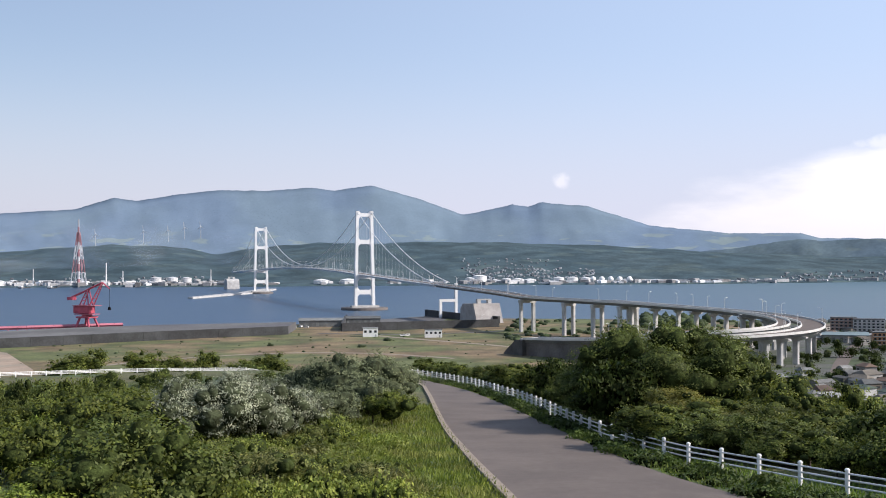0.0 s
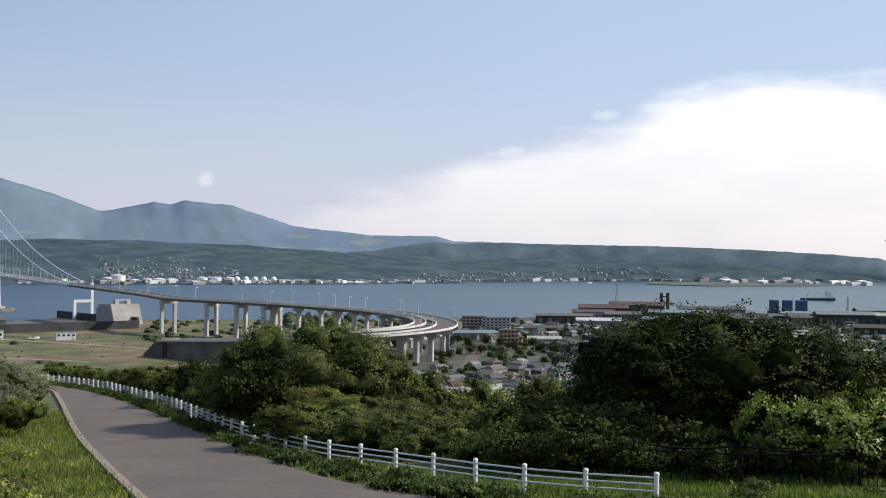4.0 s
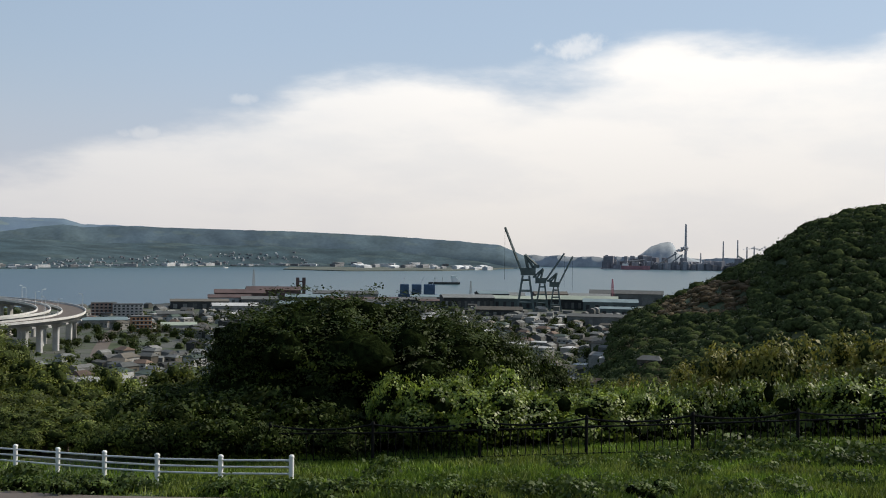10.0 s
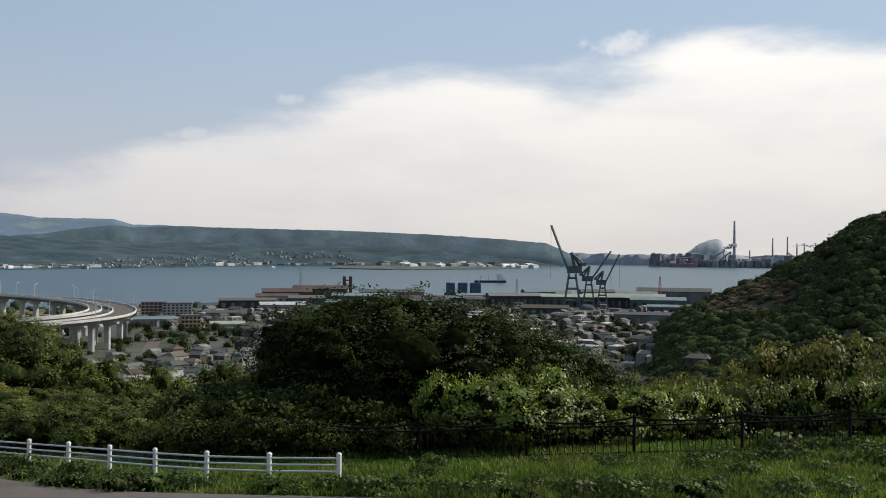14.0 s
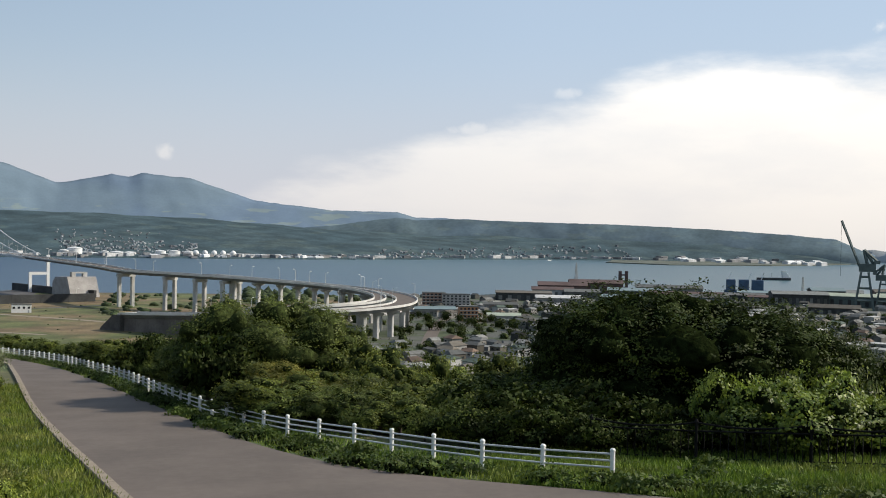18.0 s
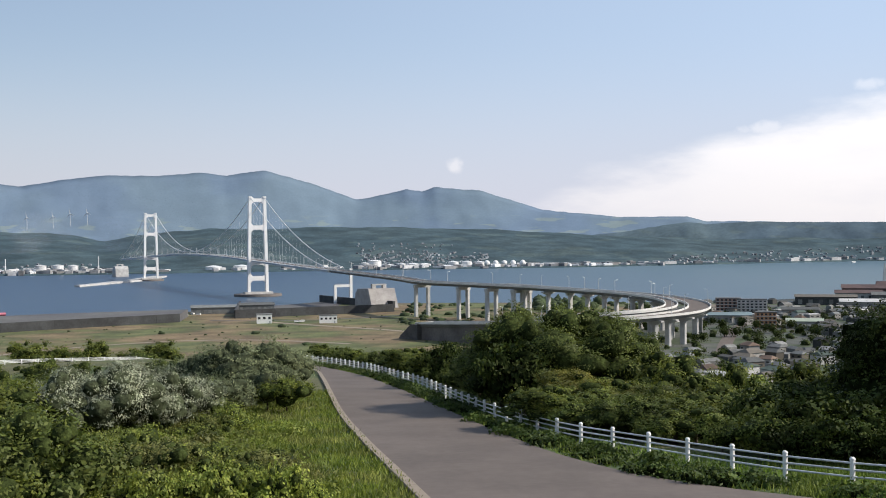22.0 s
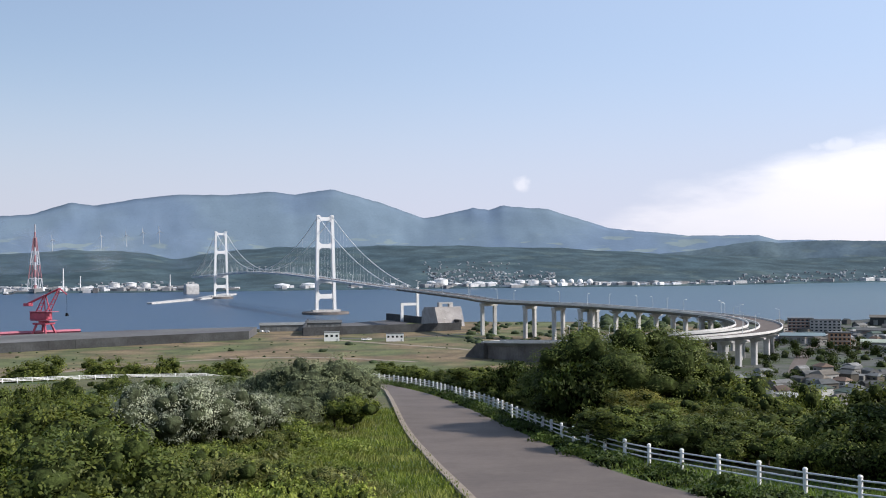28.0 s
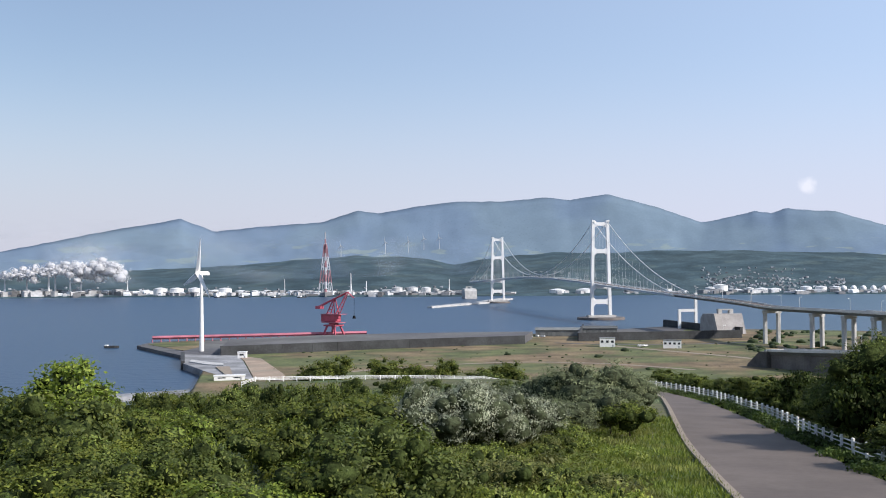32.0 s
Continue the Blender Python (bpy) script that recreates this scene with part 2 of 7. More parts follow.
M = {
    "soil": material("soil", (0.055, 0.085, 0.025), 0.95, second=(0.10, 0.10, 0.045), second_scale=0.05, scale=0.4, bump=0.6, bump_scale=4),
    "meadow": material("meadow", (0.092, 0.108, 0.040), 0.95, second=(0.175, 0.128, 0.072), second_scale=0.012, vary=0.4, scale=0.045, bump=0.3, bump_scale=1),
    "asphalt": material("asphalt", (0.126, 0.103, 0.088), 0.85, vary=0.14, scale=0.35, bump=0.25, bump_scale=40),
    "yard": material("yard", (0.13, 0.13, 0.125), 0.9, vary=0.3, scale=0.02, second=(0.085, 0.085, 0.09), second_scale=0.01),
    "concrete": material("concrete", (0.44, 0.44, 0.43), 0.85, vary=0.18, scale=0.15, bump=0.15, bump_scale=3),
    "parapet": material("parapet", (0.60, 0.595, 0.57), 0.8, vary=0.12, scale=0.15),
    "abutment": material("abutment", (0.085, 0.082, 0.078), 0.9, vary=0.35, scale=0.12),
    "girder": material("girder", (0.15, 0.155, 0.155), 0.6, vary=0.2, scale=0.1),
    "leaf_lime": material("leaf_lime", (0.27, 0.33, 0.062), 0.55, vary=0.3, scale=0.9, per_island=0.25, per_object=0.15, spec=0.3, translucent=0.4),
    "kerbstone": material("kerbstone", (0.27, 0.225, 0.175), 0.9, vary=0.14, scale=1.5, bump=0.3, bump_scale=12),
    "dark_wall": material("dark_wall", (0.045, 0.048, 0.05), 0.85, vary=0.35, scale=0.08),
    "white_paint": material("white_paint", (0.80, 0.80, 0.78), 0.45, vary=0.05, scale=0.6),
    "steel_white": material("steel_white", (0.72, 0.73, 0.73), 0.5, vary=0.05, scale=0.05),
    "steel_grey": material("steel_grey", (0.36, 0.38, 0.38), 0.55, vary=0.12, scale=0.3),
    "shed_grey": material("shed_grey", (0.13, 0.138, 0.135), 0.8, vary=0.25, scale=0.1, per_object=0.3),
    "sand": material("sand", (0.33, 0.255, 0.19), 0.95, vary=0.2, scale=0.08, second=(0.25, 0.21, 0.16), second_scale=0.04),
    "rail_grey": material("rail_grey", (0.62, 0.63, 0.63), 0.4, metal=0.3, vary=0.1, scale=2),
    "iron": material("iron", (0.009, 0.009, 0.009), 0.8, vary=0.2, scale=3, spec=0.12),
    "red_paint": material("red_paint", (0.42, 0.078, 0.115), 0.5, vary=0.2, scale=0.2),
    "red_faded": material("red_faded", (0.40, 0.135, 0.175), 0.6, vary=0.2, scale=0.1),
    "crane_teal": material("crane_teal", (0.085, 0.118, 0.118), 0.6, vary=0.2, scale=0.2),
    "rust_roof": material("rust_roof", (0.095, 0.062, 0.058), 0.8, vary=0.25, scale=0.08),
    "green_roof": material("green_roof", (0.34, 0.385, 0.31), 0.7, vary=0.15, scale=0.08),
    "teal_roof": material("teal_roof", (0.17, 0.23, 0.245), 0.7, vary=0.15, scale=0.08),
    "blue_hull": material("blue_hull", (0.05, 0.095, 0.165), 0.5, vary=0.2, scale=0.15),
    "brick_wall": material("brick_wall", (0.30, 0.19, 0.15), 0.85, vary=0.15, scale=0.2),
    "orange_wall": material("orange_wall", (0.42, 0.22, 0.12), 0.8, vary=0.15, scale=0.2),
    "plaster": material("plaster", (0.30, 0.295, 0.28), 0.85, vary=0.12, scale=0.3, per_object=0.25),
    "roof_grey": material("roof_grey", (0.135, 0.142, 0.138), 0.8, vary=0.2, scale=0.3, per_object=0.4),
    "roof_mixed": material("roof_mixed", (0.135, 0.137, 0.130), 0.8, vary=0.3, scale=0.3, per_island=0.7),
    "roof_pale": material("roof_pale", (0.42, 0.42, 0.41), 0.7, vary=0.2, scale=0.1, per_object=0.25),
    "roof_rust": material("roof_rust", (0.115, 0.078, 0.058), 0.8, vary=0.25, scale=0.2, per_object=0.3),
    "roof_green": material("roof_green", (0.062, 0.088, 0.072), 0.8, vary=0.2, scale=0.2, per_object=0.3),
    # steelworks and far town: distance haze greyed into the base colours
    "steelwork": material("steelwork", (0.26, 0.265, 0.29), 0.9, vary=0.25, scale=0.02, per_island=0.3, spec=0.1),
    "far_town": material("far_town", (0.235, 0.255, 0.275), 0.9, vary=0.2, scale=0.02, per_island=0.4, spec=0.1),
    "leaf_brown": material("leaf_brown", (0.115, 0.086, 0.048), 0.8, vary=0.35, scale=0.06, per_island=0.3, translucent=0.2, spec=0.2),
    "apron": material("apron", (0.27, 0.275, 0.28), 0.85, vary=0.35, scale=0.05, second=(0.20, 0.205, 0.21), second_scale=0.03),
    "roof_brown": material("roof_brown", (0.10, 0.088, 0.070), 0.7, vary=0.2, scale=0.3, per_object=0.35),
    "glass_dark": material("glass_dark", (0.03, 0.035, 0.04), 0.15, vary=0.05, spec=0.6),
    "tyre": material("tyre", (0.02, 0.02, 0.02), 0.9),
    "bark": material("bark", (0.085, 0.065, 0.05), 0.95, vary=0.3, scale=3, bump=0.6, bump_scale=15),
    "leaf": material("leaf", (0.124, 0.152, 0.026), 0.6, vary=0.35, scale=0.6, per_island=0.22, per_object=0.18, spec=0.3, translucent=0.35),
    "leaf_bright": material("leaf_bright", (0.200, 0.268, 0.044), 0.55, vary=0.2, scale=0.4, per_island=0.28, per_object=0.15, spec=0.3, translucent=0.40),
    # dark cherry green, deepened further for the shade below the tree
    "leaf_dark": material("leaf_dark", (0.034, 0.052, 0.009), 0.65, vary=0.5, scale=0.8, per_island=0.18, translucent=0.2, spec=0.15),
    "leaf_silver": material("leaf_silver", (0.33, 0.36, 0.25), 0.6, vary=0.3, scale=0.5, per_island=0.2, translucent=0.30),
    "leaf_olive": material("leaf_olive", (0.124, 0.160, 0.033), 0.6, vary=0.35, scale=0.5, per_island=0.2, per_object=0.25, translucent=0.30, spec=0.3),
    "leaf_vine": material("leaf_vine", (0.122, 0.170, 0.028), 0.5, vary=0.45, scale=0.5, per_island=0.4, per_object=0.25, translucent=0.35),
    "leaf_bank": material("leaf_bank", (0.185, 0.235, 0.038), 0.6, vary=0.25, scale=0.3, per_island=0.3, per_object=0.15, translucent=0.4, second=(0.175, 0.185, 0.055), second_scale=0.35),
    "leaf_grey": material("leaf_grey", (0.215, 0.250, 0.130), 0.6, vary=0.3, scale=0.4, per_island=0.3, translucent=0.3, spec=0.3),
    "leaf_yellow": material("leaf_yellow", (0.195, 0.190, 0.036), 0.6, vary=0.3, scale=0.4, per_island=0.3, translucent=0.3, spec=0.3, second=(0.10, 0.12, 0.03), second_scale=0.3),
    "leaf_hill": material("leaf_hill", (0.064, 0.080, 0.042), 0.7, vary=0.45, scale=0.03, per_island=0.25, translucent=0.2, spec=0.2, patch=(0.095, 0.070, 0.038), patch_scale=0.018, patch_top=52.0, patch_mix=0.75),
    "anchor_stone": material("anchor_stone", (0.33, 0.315, 0.305), 0.85, vary=0.2, scale=0.1, bump=0.2, bump_scale=1),
    "pier_stone": material("pier_stone", (0.15, 0.135, 0.125), 0.85, vary=0.25, scale=0.1),
    "bank_grass": material("bank_grass", (0.148, 0.200, 0.028), 0.6, vary=0.3, scale=0.25, per_island=0.35, translucent=0.4, second=(0.18, 0.205, 0.045), second_scale=0.35),
    "grass": material("grass", (0.120, 0.198, 0.024), 0.6, vary=0.35, scale=0.3, per_island=0.4, translucent=0.35, second=(0.130, 0.175, 0.030), second_scale=0.35),
    "far_tree": material("far_tree", (0.036, 0.055, 0.020), 0.9, vary=0.35, scale=0.07, bump=1.0, bump_scale=0.7),
    # crown insides: leaf greens darkened to paint the shade between leaves
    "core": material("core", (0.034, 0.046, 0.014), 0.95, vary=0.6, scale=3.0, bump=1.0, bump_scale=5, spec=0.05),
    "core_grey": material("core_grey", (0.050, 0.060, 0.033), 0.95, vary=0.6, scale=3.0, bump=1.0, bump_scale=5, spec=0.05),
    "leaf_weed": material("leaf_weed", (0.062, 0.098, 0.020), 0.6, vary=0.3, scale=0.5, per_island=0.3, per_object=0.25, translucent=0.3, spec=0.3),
    # red and white of distant chimney, ship and turbines, paled to carry the haze
    "haze_red": material("haze_red", (0.34, 0.185, 0.205), 0.9, vary=0.1, scale=0.05, spec=0.1),
    "haze_white": material("haze_white", (0.52, 0.54, 0.57), 0.9, vary=0.06, scale=0.05, spec=0.1),
    # the same painted inner shade, near black for dark crowns, softer for the hill
    "core_shade": material("core_shade", (0.010, 0.015, 0.005), 1.0, vary=0.6, scale=3.0, bump=1.0, bump_scale=5, spec=0.0),
    "hill_shade": material("hill_shade", (0.046, 0.060, 0.024), 1.0, vary=0.6, scale=0.6, bump=1.0, bump_scale=1.2, spec=0.0),
    # the far side of the bay and the mountains: haze of kilometres of summer air mixed into the colours
    "haze_forest": material("haze_forest", (0.049, 0.080, 0.094), 0.95, vary=0.3, scale=0.012, second=(0.058, 0.090, 0.102), second_scale=0.004, spec=0.1, patch=(0.105, 0.140, 0.125), patch_scale=0.011, patch_top=120.0, patch_mix=0.32),
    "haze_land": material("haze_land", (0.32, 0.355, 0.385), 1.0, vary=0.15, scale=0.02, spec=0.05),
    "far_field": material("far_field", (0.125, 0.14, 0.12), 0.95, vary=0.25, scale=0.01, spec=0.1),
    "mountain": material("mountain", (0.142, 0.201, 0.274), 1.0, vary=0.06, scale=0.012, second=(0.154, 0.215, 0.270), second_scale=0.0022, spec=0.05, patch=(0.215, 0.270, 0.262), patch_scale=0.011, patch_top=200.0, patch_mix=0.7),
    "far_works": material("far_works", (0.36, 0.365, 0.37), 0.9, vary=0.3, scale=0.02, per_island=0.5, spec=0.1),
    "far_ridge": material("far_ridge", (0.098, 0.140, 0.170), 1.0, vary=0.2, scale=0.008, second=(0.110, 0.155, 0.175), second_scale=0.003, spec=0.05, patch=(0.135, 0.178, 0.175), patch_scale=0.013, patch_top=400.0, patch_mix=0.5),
    "town": material("town", (0.085, 0.09, 0.08), 0.95, second=(0.055, 0.075, 0.035), second_scale=0.03, scale=0.1),
    "far_house": material("far_house", (0.44, 0.455, 0.47), 0.9, vary=0.3, scale=0.02, per_island=0.5, spec=0.1),
}


def sea_material():
    m = bpy.data.materials.new("sea")
    m.use_nodes = True
    nt = m.node_tree
    bsdf = nt.nodes["Principled BSDF"]
    bsdf.inputs["Base Color"].default_value = (0.022, 0.062, 0.125, 1)
    bsdf.inputs["Roughness"].default_value = 0.32
    bsdf.inputs["Specular IOR Level"].default_value = 0.36
    geo = nt.nodes.new("ShaderNodeNewGeometry")
    b = nt.nodes.new("ShaderNodeBump")
    b.inputs["Strength"].default_value, b.inputs["Distance"].default_value = 1.0, 0.6
    a = nt.nodes.new("ShaderNodeTexNoise")
    a.inputs["Scale"].default_value, a.inputs["Detail"].default_value = 0.12, 6
    nt.links.new(geo.outputs["Position"], a.inputs["Vector"])
    nt.links.new(a.outputs["Fac"], b.inputs["Height"])
    nt.links.new(b.outputs[0], bsdf.inputs["Normal"])
    s = nt.nodes.new("ShaderNodeTexNoise")
    s.inputs["Scale"].default_value, s.inputs["Detail"].default_value = 0.0025, 3
    nt.links.new(geo.outputs["Position"], s.inputs["Vector"])
    mix = nt.nodes.new("ShaderNodeMix")
    mix.data_type = "RGBA"
    mix.inputs[6].default_value, mix.inputs[7].default_value = (0.004, 0.034, 0.092, 1), (0.014, 0.062, 0.074, 1)
    # base colour runs from deep blue to greener teal towards +x
    place_of, x_ramp = nt.nodes.new("ShaderNodeSeparateXYZ"), nt.nodes.new("ShaderNodeMapRange")
    nt.links.new(geo.outputs["Position"], place_of.inputs[0])
    x_ramp.inputs["From Min"].default_value, x_ramp.inputs["From Max"].default_value = -200.0, 1000.0
    nt.links.new(place_of.outputs["X"], x_ramp.inputs["Value"])
    tint_mix = nt.nodes.new("ShaderNodeMath")
    tint_mix.operation, tint_mix.use_clamp = "MULTIPLY_ADD", True
    nt.links.new(s.outputs["Fac"], tint_mix.inputs[0])
    tint_mix.inputs[1].default_value = 0.3
    nt.links.new(x_ramp.outputs[0], tint_mix.inputs[2])
    nt.links.new(tint_mix.outputs[0], mix.inputs["Factor"])
    nt.links.new(mix.outputs[2], bsdf.inputs["Base Color"])
    return m


M["sea"] = sea_material()


M["steam"] = material("steam", (0.80, 0.81, 0.83), 1.0, vary=0.05, scale=0.02, spec=0.0, translucent=0.5)


# ---- mesh helpers ----
def mesh_from(name, verts, faces, mat=None, smooth=False):
    """A mesh from arrays of vertices and of equally long faces."""
    verts, faces = np.asarray(verts, np.float32), np.asarray(faces, np.int32)
    me = bpy.data.meshes.new(name)
    k = faces.shape[1]
    me.vertices.add(len(verts))
    me.vertices.foreach_set("co", verts.ravel())
    me.loops.add(faces.size)
    me.loops.foreach_set("vertex_index", faces.ravel())
    me.polygons.add(len(faces))
    me.polygons.foreach_set("loop_start", np.arange(0, faces.size, k, dtype=np.int32))
    if smooth:
        me.polygons.foreach_set("use_smooth", np.ones(len(faces), bool))
    me.update(calc_edges=True)
    if mat:
        me.materials.append(mat)
    return me


def thing(name, at=(0, 0, 0), turn=0.0, label="", category="", group="", kind=""):
    ob = new(name)
    ob.empty_display_size = 0.2
    ob.matrix_basis = pose(*at, 0, 0, turn)
    return tagged(ob, label, category, group, kind)


def part(name, bm, mat, parent=None, label=""):
    """Links a bmesh (or mesh) as one mesh object under a thing or a part."""
    if isinstance(bm, bpy.types.Mesh):
        me = bm
    else:
        me = bpy.data.meshes.new(name)
        bm.normal_update()
        bm.to_mesh(me)
        bm.free()
        me.materials.append(mat)
    ob = new(name, me)
    if parent:
        ob.parent = parent
    if label:
        ob["label"] = label
    return ob


def box(bm, cx, cy, cz, sx, sy, sz, turn=0.0, taper=1.0):
    """A box about its centre; taper scales its top."""
    c, s = math.cos(radians(turn)), math.sin(radians(turn))
    vs = []
    for k in (-0.5, 0.5):
        f = taper if k > 0 else 1.0
        for i, j in ((-0.5, -0.5), (0.5, -0.5), (0.5, 0.5), (-0.5, 0.5)):
            x, y = i * sx * f, j * sy * f
            vs.append(bm.verts.new((cx + x * c - y * s, cy + x * s + y * c, cz + k * sz)))
    for f in ((3, 2, 1, 0), (4, 5, 6, 7), (0, 1, 5, 4), (1, 2, 6, 5), (2, 3, 7, 6), (3, 0, 4, 7)):
        bm.faces.new([vs[i] for i in f])
    return bm


def rod(bm, p0, p1, r0, r1=None, n=8, caps=True):
    """A tapered round bar from p0 to p1."""
    p0, p1 = Vector(p0), Vector(p1)
    r1 = r0 if r1 is None else r1
    q = (p1 - p0).to_track_quat("Z", "Y")
    rings = []
    for p, r in ((p0, r0), (p1, r1)):
        rings.append([bm.verts.new(p + q @ Vector((math.cos(2 * math.pi * i / n) * r, math.sin(2 * math.pi * i / n) * r, 0))) for i in range(n)])
    for i in range(n):
        bm.faces.new((rings[0][i], rings[0][(i + 1) % n], rings[1][(i + 1) % n], rings[1][i]))
    if caps:
        bm.faces.new(rings[0][::-1])
        bm.faces.new(rings[1])
    return bm


def beam(bm, p0, p1, w, h=None):
    """A square bar from p0 to p1."""
    return rod(bm, p0, p1, (w if h is None else max(w, h)) * 0.707, n=4)


def slab(bm, outline, z0, z1):
    """A prism over a plan outline."""
    lo = [bm.verts.new((x, y, z0)) for x, y in outline]
    hi = [bm.verts.new((x, y, z1)) for x, y in outline]
    n = len(outline)
    bm.faces.new(lo[::-1])
    bm.faces.new(hi)
    for i in range(n):
        bm.faces.new((lo[i], lo[(i + 1) % n], hi[(i + 1) % n], hi[i]))
    bmesh.ops.recalc_face_normals(bm, faces=bm.faces[:])
    return bm


def polyline(points, step):
    """Points at even steps along a smooth line through the given ones, with the headings."""
    p = np.array(points, float)
    t = np.r_[0, np.cumsum(np.linalg.norm(np.diff(p[:, :2], axis=0), axis=1))]
    fine = []
    for i in range(len(p) - 1):
        a, b, c, d = p[max(i - 1, 0)], p[i], p[i + 1], p[min(i + 2, len(p) - 1)]
        for u in np.linspace(0, 1, 24, endpoint=False):
            fine.append(0.5 * (2 * b + (c - a) * u + (2 * a - 5 * b + 4 * c - d) * u * u + (3 * b - a - 3 * c + d) * u ** 3))
    fine.append(p[-1])
    fine = np.array(fine)
    t = np.r_[0, np.cumsum(np.linalg.norm(np.diff(fine[:, :2], axis=0), axis=1))]
    s = np.arange(0, t[-1], step)
    out = np.stack([np.interp(s, t, fine[:, k]) for k in range(p.shape[1])], 1)
    g = np.gradient(out[:, :2], axis=0)
    return out, np.degrees(np.arctan2(g[:, 1], g[:, 0]))


def tube(line, r, n=6):
    """A bent round bar along a line, upright rings."""
    bm = bmesh.new()
    g = np.gradient(np.array(line), axis=0)
    prev = None
    for p, d in zip(line, g):
        q = Vector(d).to_track_quat("Z", "Y")
        ring = [bm.verts.new(Vector(p) + q @ Vector((math.cos(6.2832 * i / n) * r, math.sin(6.2832 * i / n) * r, 0))) for i in range(n)]
        if prev:
            for i in range(n):
                bm.faces.new((prev[i], prev[(i + 1) % n], ring[(i + 1) % n], ring[i]))
        prev = ring
    return bm


def polar(bearing, dist, z=0.0):
    return (dist * math.sin(radians(bearing)), dist * math.cos(radians(bearing)), z)

# ---- ground, sea, far shore ----
def smooth(a, b, x):
    u = np.clip((x - a) / (b - a), 0, 1)
    return u * u * (3 - 2 * u)


FENCE_Y = (-60, 8, 21, 27, 31, 34, 39.3, 45.1, 56.8, 80, 93, 113, 136, 160, 300)
FENCE_X = (140, 52, 34.5, 26.5, 20, 14.5, 10.2, 8.2, 6.4, 4.8, 3.2, 0.3, -5.5, -14, -60)
HILL_B = (42.5, 44.3, 46.8, 48.5, 49.9, 51.3, 52.5, 53.4, 54.2, 55.7, 57.2, 62, 75, 100, 130)
HILL_Z = (3, 21, 38, 47, 54, 62, 69, 77, 83, 90, 93, 102, 112, 92, 30)


def ground_z(x, y):
    """The height of the ground over the plan: a hill shoulder that falls to flat reclaimed land round the bay."""
    x, y = np.asarray(x, float), np.asarray(y, float)
    d, b = np.hypot(x, y), np.degrees(np.arctan2(x, y))
    shoulder = 67 - 0.07 * np.clip(y, 0, 140)
    left = np.interp(d, (0, 134, 210, 290, 380, 480, 600, 6000), (67, 57.7, 51.5, 43.2, 26, 9, 4.5, 4))
    left = shoulder + (left - shoulder) * smooth(115, 200, d)
    left = left - 6.0 * smooth(3, 9, -b) * smooth(55, 130, d) * (1 - smooth(190, 262, d)) * smooth(-120, -60, b)
    left = left - 11.0 * smooth(23.0, 26.0, -b) * smooth(110, 230, d) * (1 - smooth(380, 480, d)) * smooth(-120, -60, b)
    right = np.interp(d, (0, 30, 36, 60, 120, 300, 450, 600, 6000), (66.5, 66, 63.5, 57, 42, 17, 8.5, 5, 4))
    right = np.minimum(right, shoulder)
    w = smooth(1.5, 24, x - np.interp(y, FENCE_Y, FENCE_X))
    w = w * (1 - smooth(250, 420, d)) + smooth(250, 420, d) * smooth(-12, 8, b)
    z = left + (right - left) * w
    hill = np.interp(b, HILL_B, HILL_Z, left=0, right=0) * np.exp(-((d - 620) / np.where(d < 620, 170, 120)) ** 2)
    return np.maximum(z, hill * smooth(42, 46, b) + z * np.exp(-hill / 30))


COAST_B = (-180, -60, -27.4, -26.2, -25.0, -20, -15, -8, -5, -1, 10, 14, 17, 20, 25, 30, 36, 47, 60, 180)
COAST_D = (560, 560, 570, 610, 900, 1120, 1150, 1150, 1200, 1250, 1225, 1220, 1260, 1250, 1400, 1480, 1500, 1480, 1400, 640)


def build_ground():
    bearings = np.r_[np.arange(-175, -42, 7.0), np.arange(-42, 66, 0.5), np.arange(66, 180, 7.0)]
    s = np.r_[0.0, np.geomspace(0.004, 1, 110)]
    coast = np.interp(bearings, COAST_B, COAST_D)
    rows = []
    for u in s:
        d = coast * u
        x, y = d * np.sin(np.radians(bearings)), d * np.cos(np.radians(bearings))
        rows.append(np.stack([x, y, ground_z(x, y)], 1))
    for d, z in ((coast + 2, -4.0), (0 * coast + 4900, -4.0)):
        rows.append(np.stack([d * np.sin(np.radians(bearings)), d * np.cos(np.radians(bearings)), 0 * d + z], 1))
    v = np.concatenate(rows)
    n, m = len(rows), len(bearings)
    i, j = np.meshgrid(np.arange(n - 1), np.arange(m), indexing="ij")
    k = (j + 1) % m
    f = np.stack([i * m + j, i * m + k, (i + 1) * m + k, (i + 1) * m + j], -1).reshape(-1, 4)[:, ::-1]
    me = mesh_from("ground", v, f, M["soil"], smooth=True)
    me.materials.append(M["meadow"])
    far = np.hypot(*v[f].mean(1)[:, :2].T) > 470
    me.materials.append(M["town"])
    mid = v[f].mean(1)
    town = far & (np.degrees(np.arctan2(mid[:, 0], mid[:, 1])) > 14.5) & (np.hypot(mid[:, 0], mid[:, 1]) < 5000)
    me.materials.append(M["far_tree"])
    index = far.astype(np.int32) + town
    index[far & (mid[:, 2] > 9) & (np.degrees(np.arctan2(mid[:, 0], mid[:, 1])) > 42)] = 3
    me.polygons.foreach_set("material_index", index)
    tagged(new("ground", me), "grassy hillside that falls to flat dry meadow by the bay", "ground", kind="structure")


build_ground()


